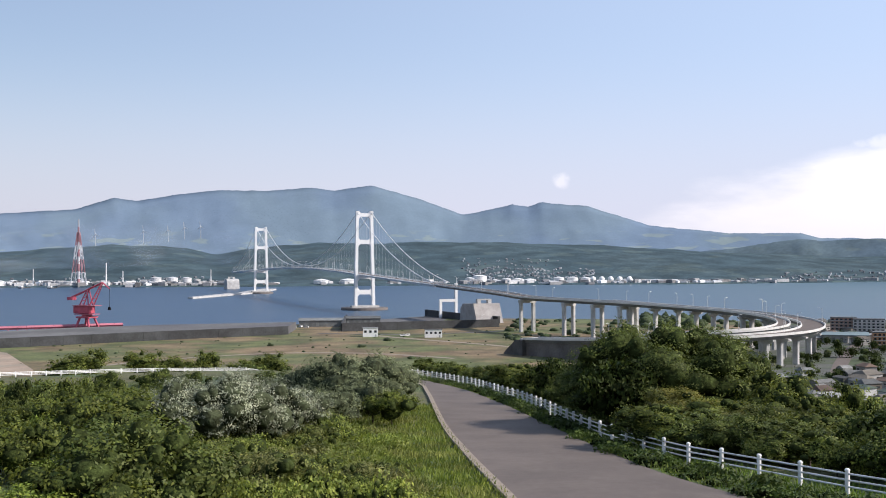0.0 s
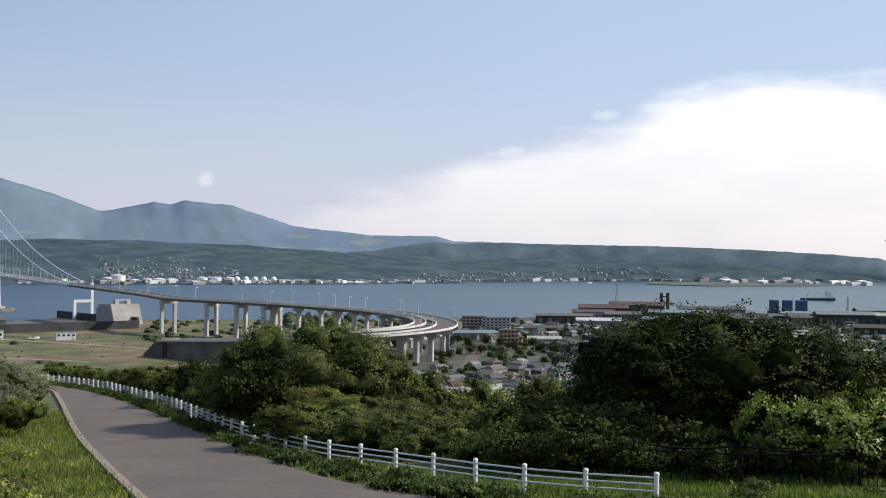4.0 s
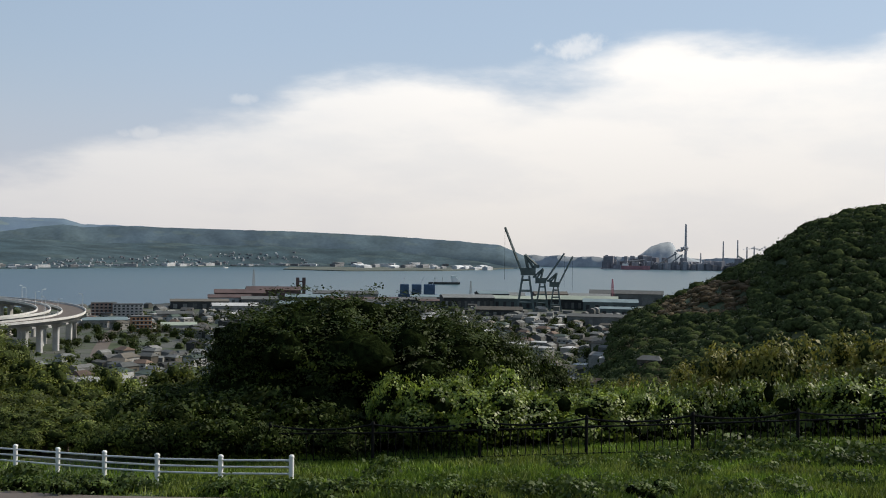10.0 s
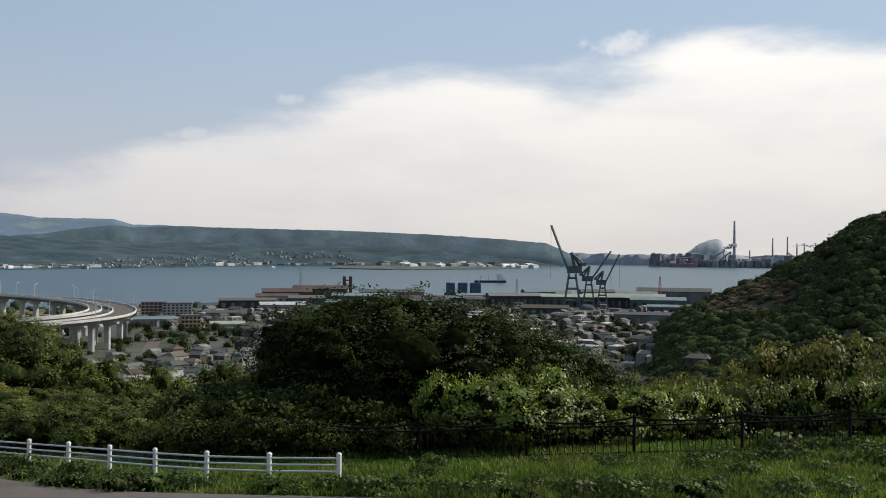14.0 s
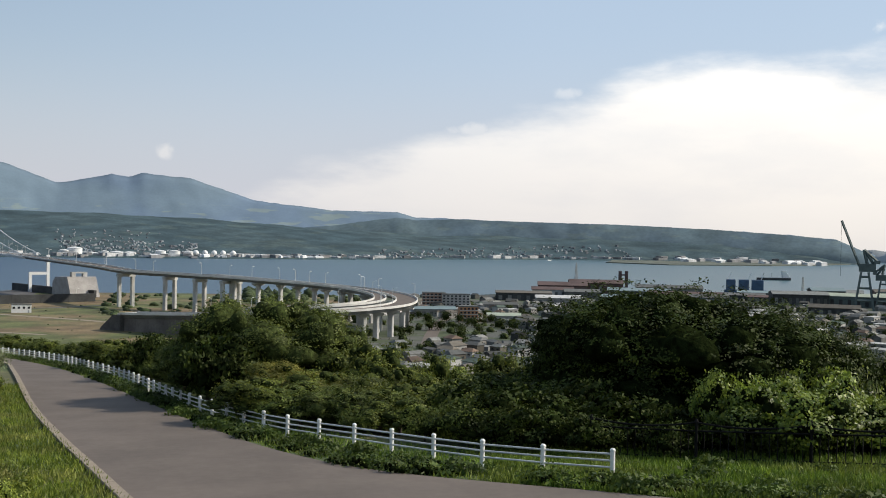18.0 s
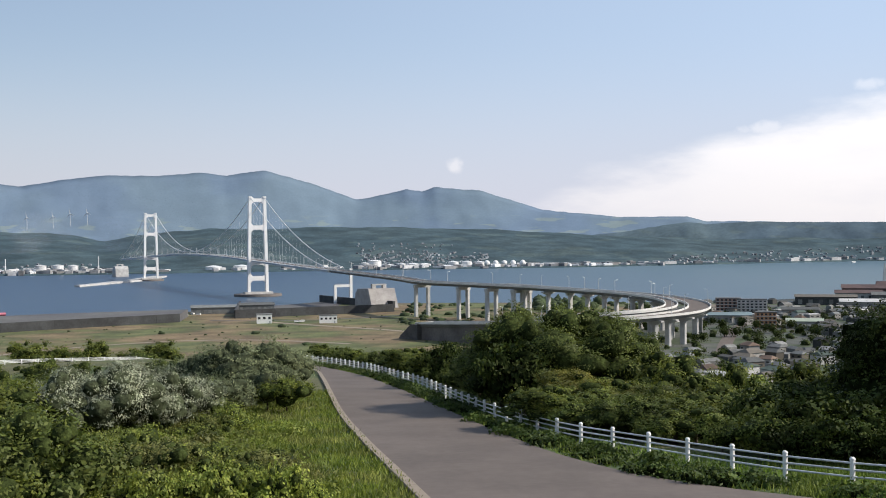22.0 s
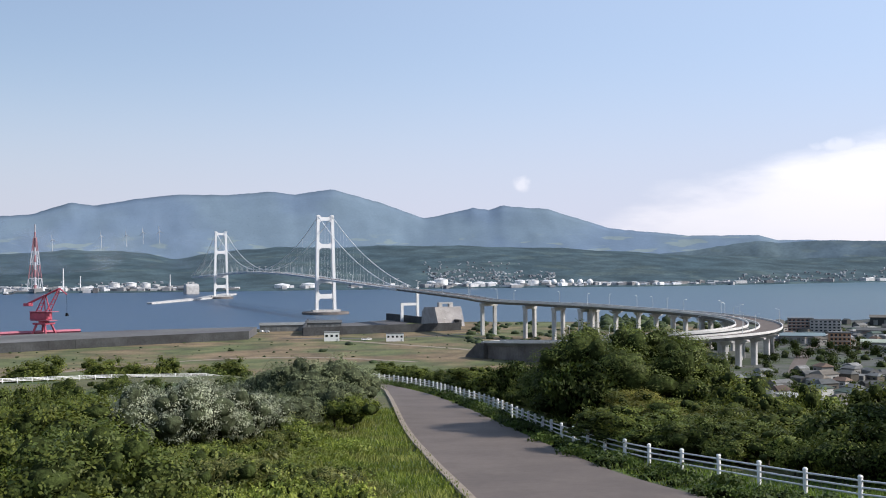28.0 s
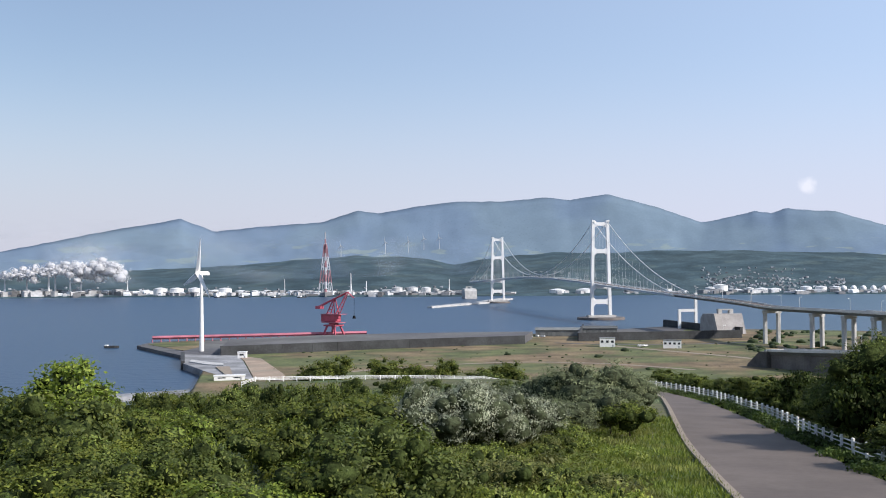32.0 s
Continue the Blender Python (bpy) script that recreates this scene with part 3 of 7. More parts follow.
def build_sea():
    ring = np.arange(0, 360, 3.0)
    v = np.concatenate([[(0, 0, 0)], np.stack([4950 * np.sin(np.radians(ring)), 4950 * np.cos(np.radians(ring)), 0 * ring], 1)])
    n = len(ring)
    f = [(0, 1 + (i + 1) % n, 1 + i) for i in range(n)]
    tagged(new("water", mesh_from("water", v, f, M["sea"])), "deep blue bay water with fine ripples", "sea", kind="structure")


build_sea()

SHORE_B = (-75, -50, -33, -26, -18, -12.5, -9, 0, 8, 12.5, 18, 25, 33, 39.5, 40.5)
SHORE_D = (3300, 3380, 3380, 3200, 3010, 2950, 2950, 3000, 3080, 3150, 3400, 3800, 4000, 4200, 4250)
FOREST_B = (-75, -40, -30, -23, -17.7, -14, -12.7, -11.2, -7.6, -3.5, 2.4, 8.2, 13.8, 18, 25, 33, 38.0, 39.8)
FOREST_Z = (60, 62, 72, 100, 128, 112, 88, 105, 128, 131, 131, 114, 92, 72, 72, 70, 40, 2)
RIDGE_B = (-75, -42, -35, -30, -26.6, -24.9, -23, -19.5, -17.6, -16.5, -14.5, -12.5, -10, -8, -6.6, -4.7, -2.3, 0.1, 2.6, 3.4, 4.1,
           6.5, 9.6, 13.6, 17, 18, 22.6, 28.4, 33, 36.5, 39, 40.8)
RIDGE_E = (0.3, 0.5, 1.05, 2.08, 2.68, 2.02, 2.24, 2.5, 3.10, 2.95, 3.3, 3.52, 3.52, 3.70, 3.56, 3.82, 3.14, 2.28, 2.80, 2.70, 2.92,
           2.70, 1.68, 1.26, 1.22, 0.98, 0.86, 0.78, 0.62, 0.42, 0.22, -0.55)


def far_sheet(name, bearings, dists, heights, mat, label, category):
    """A band of land over bearings and distances, heights[i][j] at distance i and bearing j."""
    b = np.radians(bearings)
    v = np.concatenate([np.stack([d * np.sin(b), d * np.cos(b), z], 1) for d, z in zip(dists, heights)])
    n, m = len(dists), len(bearings)
    i, j = np.meshgrid(np.arange(n - 1), np.arange(m - 1), indexing="ij")
    f = np.stack([i * m + j, (i + 1) * m + j, (i + 1) * m + j + 1, i * m + j + 1], -1).reshape(-1, 4)[:, ::-1]
    return tagged(new(name, mesh_from(name, v, f, mat, smooth=True)), label, category, kind="structure")


def wobble(x, y, scale, seed=0.0, octaves=4):
    out = np.zeros(np.shape(x))
    flat = [noise.fractal(Vector((p * scale, q * scale, seed)), 0.9, 2.1, octaves) for p, q in zip(np.ravel(x), np.ravel(y))]
    return np.reshape(flat, np.shape(x)) + out


def build_far_land():
    b = np.arange(-75, 39.9, 0.3)
    shore = np.interp(b, SHORE_B, SHORE_D)
    top = np.interp(b, FOREST_B, FOREST_Z)
    dists, heights = [], []
    for u, k in ((0, -1), (0.002, 0), (0.06, 0.02), (0.14, 0.05), (0.22, 0.17), (0.34, 0.42), (0.48, 0.66), (0.62, 0.86), (0.75, 1.0), (0.88, 0.93), (1.0, 0.7)):
        d = shore + (4560 - shore) * u
        z = np.full_like(b, -3.0) if k < 0 else 3 + top * k
        if k > 0.04:
            z = z + wobble(d * np.sin(np.radians(b)), d * np.cos(np.radians(b)), 0.004, 3.0) * 8 * k
        dists.append(d)
        heights.append(z)
    far_sheet("far_hills", b, dists, heights, M["haze_forest"], "low forested hills along the far shore of the bay", "hills")
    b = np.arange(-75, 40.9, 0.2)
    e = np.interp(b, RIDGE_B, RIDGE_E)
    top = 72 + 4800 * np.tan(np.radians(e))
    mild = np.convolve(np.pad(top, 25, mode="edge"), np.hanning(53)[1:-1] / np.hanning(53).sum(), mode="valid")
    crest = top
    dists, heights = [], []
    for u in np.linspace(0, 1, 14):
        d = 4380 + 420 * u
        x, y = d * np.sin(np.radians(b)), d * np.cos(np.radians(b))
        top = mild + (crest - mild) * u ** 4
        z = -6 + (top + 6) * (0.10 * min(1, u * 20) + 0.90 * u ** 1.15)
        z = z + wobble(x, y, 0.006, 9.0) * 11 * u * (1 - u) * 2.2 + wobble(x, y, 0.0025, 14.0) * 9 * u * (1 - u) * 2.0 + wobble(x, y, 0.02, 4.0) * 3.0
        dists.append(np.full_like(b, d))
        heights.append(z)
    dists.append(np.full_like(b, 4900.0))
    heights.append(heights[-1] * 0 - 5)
    grow = smooth(3, 21, b)
    keep = b >= 5
    dists2, heights2 = [], []
    for u in np.linspace(0, 1, 9):
        d = 4290 + 170 * u
        t2 = 72 + d * np.tan(np.radians(e)) - (1 - grow) * 170
        z = -6 + (t2 + 6) * u ** 0.55
        z = z + wobble(d * np.sin(np.radians(b)), d * np.cos(np.radians(b)), 0.008, 6.0) * 14 * u * (1 - u) * 2 + wobble(b, b * 0, 2.5, 1.0) * 2 * u
        dists2.append(np.full_like(b[keep], d))
        heights2.append(z[keep])
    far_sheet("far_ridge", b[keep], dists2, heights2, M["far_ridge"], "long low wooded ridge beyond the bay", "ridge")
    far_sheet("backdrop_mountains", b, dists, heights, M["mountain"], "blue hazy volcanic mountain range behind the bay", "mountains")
    b = np.arange(37.0, 75, 0.25)
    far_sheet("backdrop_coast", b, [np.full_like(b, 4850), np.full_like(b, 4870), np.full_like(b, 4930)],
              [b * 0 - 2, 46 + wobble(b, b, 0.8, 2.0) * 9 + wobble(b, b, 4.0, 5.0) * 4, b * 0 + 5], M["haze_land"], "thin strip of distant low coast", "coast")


build_far_land()

# ---- road, kerb, verge ----
KERB = [(2.6, 14), (2.4, 24), (1.55, 33.5), (0.3, 46), (-1.0, 62), (-3.0, 97), (-4.6, 115), (-9.5, 134), (-18, 150)]
ROAD_EDGE = [(40, -2), (24.4, 15.6), (16.8, 23.3), (14.0, 26.6), (9.5, 32.4), (7.5, 38.4), (6.4, 45.5), (5.2, 57), (3.2, 78), (0.6, 99), (-2.6, 116), (-7.0, 134), (-16, 154)]


def build_road():
    a, _ = polyline(KERB, 1.0)
    c, _ = polyline(ROAD_EDGE, 1.0)
    line = list(a) + list(c[::-1]) + [np.array((2.6, -2.0))]
    bm = bmesh.new()
    bm.faces.new([bm.verts.new((x, y, 67 - 0.07 * min(max(y, 0), 140) + 0.06)) for x, y in line])
    bmesh.ops.triangulate(bm, faces=bm.faces[:])
    bmesh.ops.recalc_face_normals(bm, faces=bm.faces[:])
    tagged(part("road", bm, M["asphalt"]), "worn grey asphalt park road winding downhill", "road", kind="structure")
    kerb = thing("kerb", label="low weathered concrete kerb along the road", category="kerb", kind="structure")
    pts, head = polyline(KERB, 1.0)
    bm = bmesh.new()
    box(bm, 0, 0, 0, 0.99, 0.34, 0.20)
    bmesh.ops.bevel(bm, geom=bm.edges[:], offset=0.02, segments=1, affect="EDGES")
    me = bpy.data.meshes.new("kerbstone")
    bm.to_mesh(me)
    bm.free()
    me.materials.append(M["kerbstone"])
    for (x, y), h in zip(pts, head):
        ob = part("kerbstone", me, None, kerb)
        ob.matrix_basis = pose(x - 0.11, y, float(ground_z(x, y)) + 0.05, 0, -4.0 * math.sin(radians(h)) * -1, h)


build_road()


def strip(name, spots, half, lift, mat, label, category):
    """A track laid on the ground."""
    pts, head = polyline([polar(b, d)[:2] for b, d in spots], 8.0)
    a = np.radians(head + 90)
    n = np.stack([np.cos(a), np.sin(a)], 1) * half
    rows = [np.column_stack([q, ground_z(q[:, 0], q[:, 1]) + lift]) for q in (pts + n, pts, pts - n)]
    m = len(pts)
    v = np.concatenate(rows)
    f = [(i * m + j, (i + 1) * m + j, (i + 1) * m + j + 1, i * m + j + 1) for i in range(2) for j in range(m - 1)]
    tagged(new(name, mesh_from(name, v, f, mat)), label, category, kind="structure")


strip("meadow_track", [(-5.0, 985), (-3.6, 950), (-1.0, 900), (2.0, 850), (4.5, 800)], 3.2, 0.12, M["kerbstone"], "pale dirt track across the meadow", "track")
strip("meadow_path", [(-22, 690), (-16, 760), (-10, 800), (-5, 790), (0, 740)], 2.6, 0.12, M["kerbstone"], "faint dirt track across the meadow", "track")
strip("meadow_lane", [(-7.5, 1010), (-4, 985), (0, 1000), (3, 1040)], 3.0, 0.14, M["yard"], "grey service lane beside the yard wall", "track")
strip("harbour_street", [(18.6, 640), (18.9, 760), (19.6, 900), (21.5, 1000), (25, 1090)], 4.5, 0.15, M["asphalt"], "grey town street below the viaduct", "street")
strip("dock_street", [(22, 1060), (28, 1100), (34, 1130), (40, 1060), (44, 960)], 5.0, 0.15, M["asphalt"], "grey street along the docks", "street")

# ---- suspension bridge and its approach viaduct ----
FAR_TOWER, NEAR_TOWER = Vector((-424.7, 2318.6, 0)), Vector((-139.7, 1570.5, 0))
ALONG = (NEAR_TOWER - FAR_TOWER).normalized()
ACROSS = Vector((ALONG.y, -ALONG.x, 0))
BRIDGE_TURN = math.degrees(math.atan2(ALONG.y, ALONG.x))
SPAN = (NEAR_TOWER - FAR_TOWER).length
SIDE = 330.0
DECK_W = 18.0


def deck_z(s):
    """The roadway's height, s metres from the far tower towards the near one."""
    mid = SPAN / 2
    return 57.5 - 7.0 * ((s - mid) / mid) ** 2 if abs(s - mid) <= mid else 50.5 - 0.026 * (abs(s - mid) - mid)


def bridge_point(s, off, z):
    return FAR_TOWER + ALONG * s + ACROSS * off + Vector((0, 0, z))


def build_tower(name, s, label, reach=26.0):
    t = thing(name, bridge_point(s, 0, 0), BRIDGE_TURN, label, "bridge tower", "suspension bridge towers")
    bm = bmesh.new()
    rod(bm, (0, 0, -3), (0, 0, 3.2), reach, reach - 0.6, n=32)
    part("pier_island", bm, M["pier_stone"], t, "round concrete pier island")
    bm = bmesh.new()
    box(bm, 0, 0, 4.6, 14, 40, 2.8)
    part("plinth", bm, M["concrete"], t)
    for side in (-1, 1):
        bm = bmesh.new()
        lo, hi = side * 13.2, side * 10.4
        prev = None
        for k in range(7):
            z, y, w = 6 + k * 22.0, lo + (hi - lo) * k / 6, 6.0 - 0.2 * k
            ring = [bm.verts.new((i * w / 2, y + j * 2.1, z)) for i, j in ((-1, -1), (1, -1), (1, 1), (-1, 1))]
            if prev:
                for i in range(4):
                    bm.faces.new((prev[i], prev[(i + 1) % 4], ring[(i + 1) % 4], ring[i]))
            else:
                bm.faces.new(ring[::-1])
            prev = ring
        bm.faces.new(prev)
        leg = part("leg", bm, M["steel_white"], t)
        bm = bmesh.new()
        box(bm, 0, hi, 139.2, 6.6, 4.6, 2.4)
        part("saddle", bm, M["steel_white"], leg)
    for z, h in ((135.0, 5.0), (96.5, 6.0), (46.2, 5.0), (25.0, 6.5)):
        half = 13.2 - 2.8 * (z - 6) / 132
        bm = bmesh.new()
        box(bm, 0, 0, z, 4.2, 2 * half - 4, h)
        for side in (-1, 1):
            for up in (-1, 1):
                vs = [bm.verts.new((i * 1.9, side * (half - 2.1), z + up * h / 2)) for i in (-1, 1)]
                vs += [bm.verts.new((i * 1.9, side * (half - 5.1), z + up * h / 2)) for i in (-1, 1)]
                vs += [bm.verts.new((i * 1.9, side * (half - 2.1), z + up * (h / 2 + 3))) for i in (-1, 1)]
                bm.faces.new((vs[0], vs[2], vs[4]))
                bm.faces.new((vs[1], vs[5], vs[3]))
                bm.faces.new((vs[2], vs[3], vs[5], vs[4]))
        part("cross_beam", bm, M["steel_white"], t)
    for k in range(24):
        a = 2 * math.pi * k / 24
        bm = bmesh.new()
        q = reach - 2
        rod(bm, (q * math.cos(a), q * math.sin(a), 3.2), (q * math.cos(a), q * math.sin(a), 4.6), 0.15, n=4)
        part("railing_post", bm, M["steel_grey"], t)


build_tower("bridge_tower", 0, "white steel portal tower on the far pier island")
build_tower("bridge_tower", SPAN, "white steel portal tower on the near pier island", 34.0)


def ribbon(bm, line, half, top, bottom, offset=0.0):
    """A box girder along a line of (x, y, z); top and bottom are heights over z."""
    line = np.asarray(line)
    g = np.gradient(line[:, :2], axis=0)
    g /= np.linalg.norm(g, axis=1)[:, None]
    nrm = np.stack([g[:, 1], -g[:, 0]], 1)
    rings = []
    for (x, y, z), (nx, ny) in zip(line, nrm):
        ring = []
        for o, h in ((offset - half, top), (offset + half, top), (offset + half * 0.82, bottom), (offset - half * 0.82, bottom)):
            ring.append(bm.verts.new((x + nx * o, y + ny * o, z + h)))
        rings.append(ring)
    for a, b in zip(rings, rings[1:]):
        for i in range(4):
            bm.faces.new((a[i], b[i], b[(i + 1) % 4], a[(i + 1) % 4]))
    bm.faces.new(rings[0])
    bm.faces.new(rings[-1][::-1])
    bmesh.ops.recalc_face_normals(bm, faces=bm.faces[:])
    return bm


def cable_z(s):
    """The height of the main cables."""
    if s < 0:
        u = -s / SIDE
        return 139.5 + (deck_z(-SIDE) + 2 - 139.5) * u - 4 * 14 * u * (1 - u)
    if s > SPAN:
        u = (s - SPAN) / SIDE
        return 139.5 + (deck_z(SPAN + SIDE) + 2 - 139.5) * u - 4 * 14 * u * (1 - u)
    u = s / SPAN
    return 139.5 - 4 * (139.5 - 61.0) * u * (1 - u)


def build_bridge():
    t = thing("suspension_bridge", bridge_point(SPAN / 2, 0, 0) * 0, 0, "white suspension bridge deck with slim cables over the bay", "bridge")
    s = np.arange(-SIDE, SPAN + SIDE + 1, 22.0)
    line = [tuple(bridge_point(k, 0, deck_z(k))) for k in s]
    part("deck_girder", ribbon(bmesh.new(), line, DECK_W / 2, 0, -2.6), M["steel_white"], t)
    part("roadway", ribbon(bmesh.new(), line, 6.5, 0.10, 0.02), M["asphalt"], t)
    for side in (-1, 1):
        bm = bmesh.new()
        for a, b in zip(s, s[1:]):
            for h in (0.6, 1.2):
                beam(bm, bridge_point(a, side * 8.6, deck_z(a) + h), bridge_point(b, side * 8.6, deck_z(b) + h), 0.14)
            beam(bm, bridge_point(a, side * 8.6, deck_z(a)), bridge_point(a, side * 8.6, deck_z(a) + 1.2), 0.2)
        part("railing", bm, M["steel_white"], t)
        k = np.arange(-SIDE, SPAN + SIDE + 1, 15.0)
        bm = tube([tuple(bridge_point(a, side * 10.0, cable_z(a))) for a in k], 0.5)
        part("main_cable", bm, M["steel_white"], t)
        bm = bmesh.new()
        rod(bm, (0, 0, 0), (0, 0, 1), 0.035, n=4)
        me = bpy.data.meshes.new("hanger")
        bm.to_mesh(me)
        bm.free()
        me.materials.append(M["steel_white"])
        for a in np.arange(-SIDE + 20, SPAN + SIDE - 20, 15.0):
            if cable_z(a) - deck_z(a) < 3 or min(abs(a), abs(a - SPAN)) < 8:
                continue
            p = bridge_point(a, side * 9.4, deck_z(a))
            ob = part("hanger", me, None, t)
            ob.matrix_basis = Matrix.LocRotScale(p, None, (1, 1, cable_z(a) - deck_z(a)))


build_bridge()


def lamp_post(height=10.0):
    t = thing("street_lamp", label="slim grey steel street lamp with one arm", category="street lamp", group="bridge lamps")
    bm = bmesh.new()
    rod(bm, (0, 0, 0), (0, 0, height), 0.22, 0.14, n=6)
    part("pole", bm, M["rail_grey"], t)
    bm = bmesh.new()
    rod(bm, (0, 0, height), (1.8, 0, height + 0.5), 0.12, 0.10, n=5)
    arm = part("arm", bm, M["rail_grey"], t)
    bm = bmesh.new()
    box(bm, 2.2, 0, height + 0.5, 1.3, 0.5, 0.28)
    part("lamp_head", bm, M["white_paint"], arm)
    return t


LAMP = lamp_post()
lamp_poses = []
for k in np.arange(-SIDE + 25, SPAN + SIDE, 50.0):
    for side in (-1, 1):
        lamp_poses.append((bridge_point(k + 12 * side, side * 8.2, deck_z(k)), BRIDGE_TURN - 90 * side))


def build_anchorage(name, s, sign, label, off=0.0):
    t = thing(name, bridge_point(s, off, 0), BRIDGE_TURN + (0 if sign > 0 else 180), label, "anchorage", "bridge anchorages")
    bm = bmesh.new()
    prof = [(-27, 0), (-24, 19), (-17, 24), (14, 25), (26, 2), (26, 0)]
    for y0, y1 in ((-15, 15),):
        lo = [bm.verts.new((x, y0, z)) for x, z in prof]
        hi = [bm.verts.new((x, y1, z)) for x, z in prof]
        bm.faces.new(lo)
        bm.faces.new(hi[::-1])
        for i in range(len(prof)):
            j = (i + 1) % len(prof)
            bm.faces.new((lo[i], lo[j], hi[j], hi[i]))
    bmesh.ops.recalc_face_normals(bm, faces=bm.faces[:])
    bmesh.ops.bevel(bm, geom=bm.edges[:], offset=0.2, segments=1, affect="EDGES")
    part("anchor_block", bm, M["anchor_stone"] if sign > 0 else M["concrete"], t)
    for y in (-6, 6):
        bm = bmesh.new()
        box(bm, 6, y, 26.2, 5, 4.0, 4.0)
        part("pier_shaft", bm, M["concrete"], t)
    bm = bmesh.new()
    box(bm, 6, 0, 28.8, 5, 16, 1.3)
    part("pier_cap", bm, M["concrete"], t)


build_anchorage("anchorage", SPAN + SIDE + 96, 1, "massive grey concrete cable anchorage block on the near shore", -9.0)
build_anchorage("anchorage", -SIDE - 60, -1, "massive grey concrete cable anchorage block on the far shore")


def portal_pier(top, width, depth=3.2, group="viaduct piers", label="grey concrete two-legged viaduct pier"):
    t = thing("viaduct_pier", label=label, category="pier", group=group)
    for side in (-1, 1):
        bm = bmesh.new()
        box(bm, 0, side * (width / 2 - 1.6), top / 2 - 1.6, depth, 3.0, top - 2.4)
        bmesh.ops.bevel(bm, geom=[e for e in bm.edges if abs(e.verts[0].co.z - e.verts[1].co.z) > 1], offset=0.35, segments=1, affect="EDGES")
        part("column", bm, M["concrete"], t)
    bm = bmesh.new()
    box(bm, 0, 0, top - 1.7, depth * 0.95, width + 1.5, 2.9)
    part("cap_beam", bm, M["concrete"], t)
    return t


def single_pier(top, width, label="grey concrete viaduct pier with a hammerhead cap"):
    t = thing("viaduct_pier", label=label, category="pier", group="viaduct piers")
    bm = bmesh.new()
    box(bm, 0, 0, top / 2 - 1.5, 2.6, 3.8, top - 2.6)
    bmesh.ops.bevel(bm, geom=[e for e in bm.edges if abs(e.verts[0].co.z - e.verts[1].co.z) > 1], offset=0.4, segments=1, affect="EDGES")
    part("column", bm, M["concrete"], t)
    bm = bmesh.new()
    vs = []
    for x in (-1.35, 1.35):
        vs.append([bm.verts.new((x, y, z)) for y, z in ((-width / 2, top - 0.25), (width / 2, top - 0.25), (width / 2, top - 1.2), (2, top - 3), (-2, top - 3), (-width / 2, top - 1.2))])
    bm.faces.new(vs[0])
    bm.faces.new(vs[1][::-1])
    for i in range(6):
        bm.faces.new((vs[0][i], vs[1][i], vs[1][(i + 1) % 6], vs[0][(i + 1) % 6]))
    bmesh.ops.recalc_face_normals(bm, faces=bm.faces[:])
    part("cap_beam", bm, M["concrete"], t)
    return t


END = bridge_point(SPAN + SIDE, 0, deck_z(SPAN + SIDE))
VIADUCT = [tuple(bridge_point(SPAN + SIDE - 60, 0, deck_z(SPAN + SIDE - 60))), tuple(END), (37, 1090, 38.6), (62, 1005, 36.8), (98, 962, 35.8), (140, 920, 34.6), (182, 874, 32.8), (218, 830, 30.8),
           (235, 788, 29.2), (235, 744, 27.4), (217, 706, 25.6), (184, 682, 24.4), (152, 676, 23.2), (122, 688, 21.6), (95, 712, 19.6), (70, 742, 17.6), (46, 772, 16.0)]
INNER = [(126, 947, 35.6), (164, 899, 33.8), (198, 853, 31.8), (217, 812, 30.2), (221, 772, 28.8), (213, 738, 27.3), (195, 715, 26.2), (169, 703, 25.2), (140, 704, 24.0), (116, 716, 22.6)]
# bearings of the piers on the way out to the bend and on the way back from it
PIERS_OUT = (3.4, 5.5, 7.0, 8.4, 9.95, 11.86, 13.33, 14.57, 15.7)
PIERS_BACK = (17.9, 17.65, 17.35, 16.7, 15.9, 15.2, 14.0, 12.4, 10.6, 9.2)
INNER_OUT = (8.9, 11.1, 12.8, 14.2, 15.4)
INNER_BACK = (16.6, 16.0, 15.0, 13.6, 11.8)


def build_viaduct(name, path, half, out, back, label):
    line, head = polyline(path, 4.0)
    t = thing(name, label=label, category="viaduct")
    part("girder", ribbon(bmesh.new(), line, half * 0.86, -0.3, -2.5), M["girder"], t)
    part("deck_slab", ribbon(bmesh.new(), line, half, 0.0, -0.32), M["concrete"], t)
    part("roadway", ribbon(bmesh.new(), line, half - 0.6, 0.08, 0.02), M["asphalt"], t)
    for side in (-1, 1):
        part("parapet", ribbon(bmesh.new(), line, 0.25, 1.15, -0.35, side * half), M["parapet"], t)
    b = np.degrees(np.arctan2(line[:, 0], line[:, 1]))
    bend = int(np.argmax(b))
    chosen = [(k, int(np.argmin(np.abs(b[:bend] - k)))) for k in out] + [(k, bend + int(np.argmin(np.abs(b[bend:] - k)))) for k in back]
    for k, i in chosen:
        x, y, z = line[i]
        base = float(ground_z(x, y)) - 0.5
        p = (portal_pier if y > 915 else single_pier)(z - 2.4 - base, half * 2 + 0.6)
        p.matrix_basis = pose(x, y, base, 0, 0, head[i])
    for i in range(12, len(line) - 12, 10):
        x, y, z = line[i]
        side = 1 if (i // 10) % 2 else -1
        a = radians(head[i] - 90)
        lamp_poses.append((Vector((x + math.cos(a) * side * (half - 0.4), y + math.sin(a) * side * (half - 0.4), z)), head[i] + 90 * side))


build_viaduct("viaduct", VIADUCT, 7.5, PIERS_OUT, PIERS_BACK, "curving elevated road viaduct with pale concrete parapets")
build_viaduct("viaduct_ramp", INNER, 4.2, INNER_OUT, INNER_BACK, "narrower inner ramp of the looping viaduct")


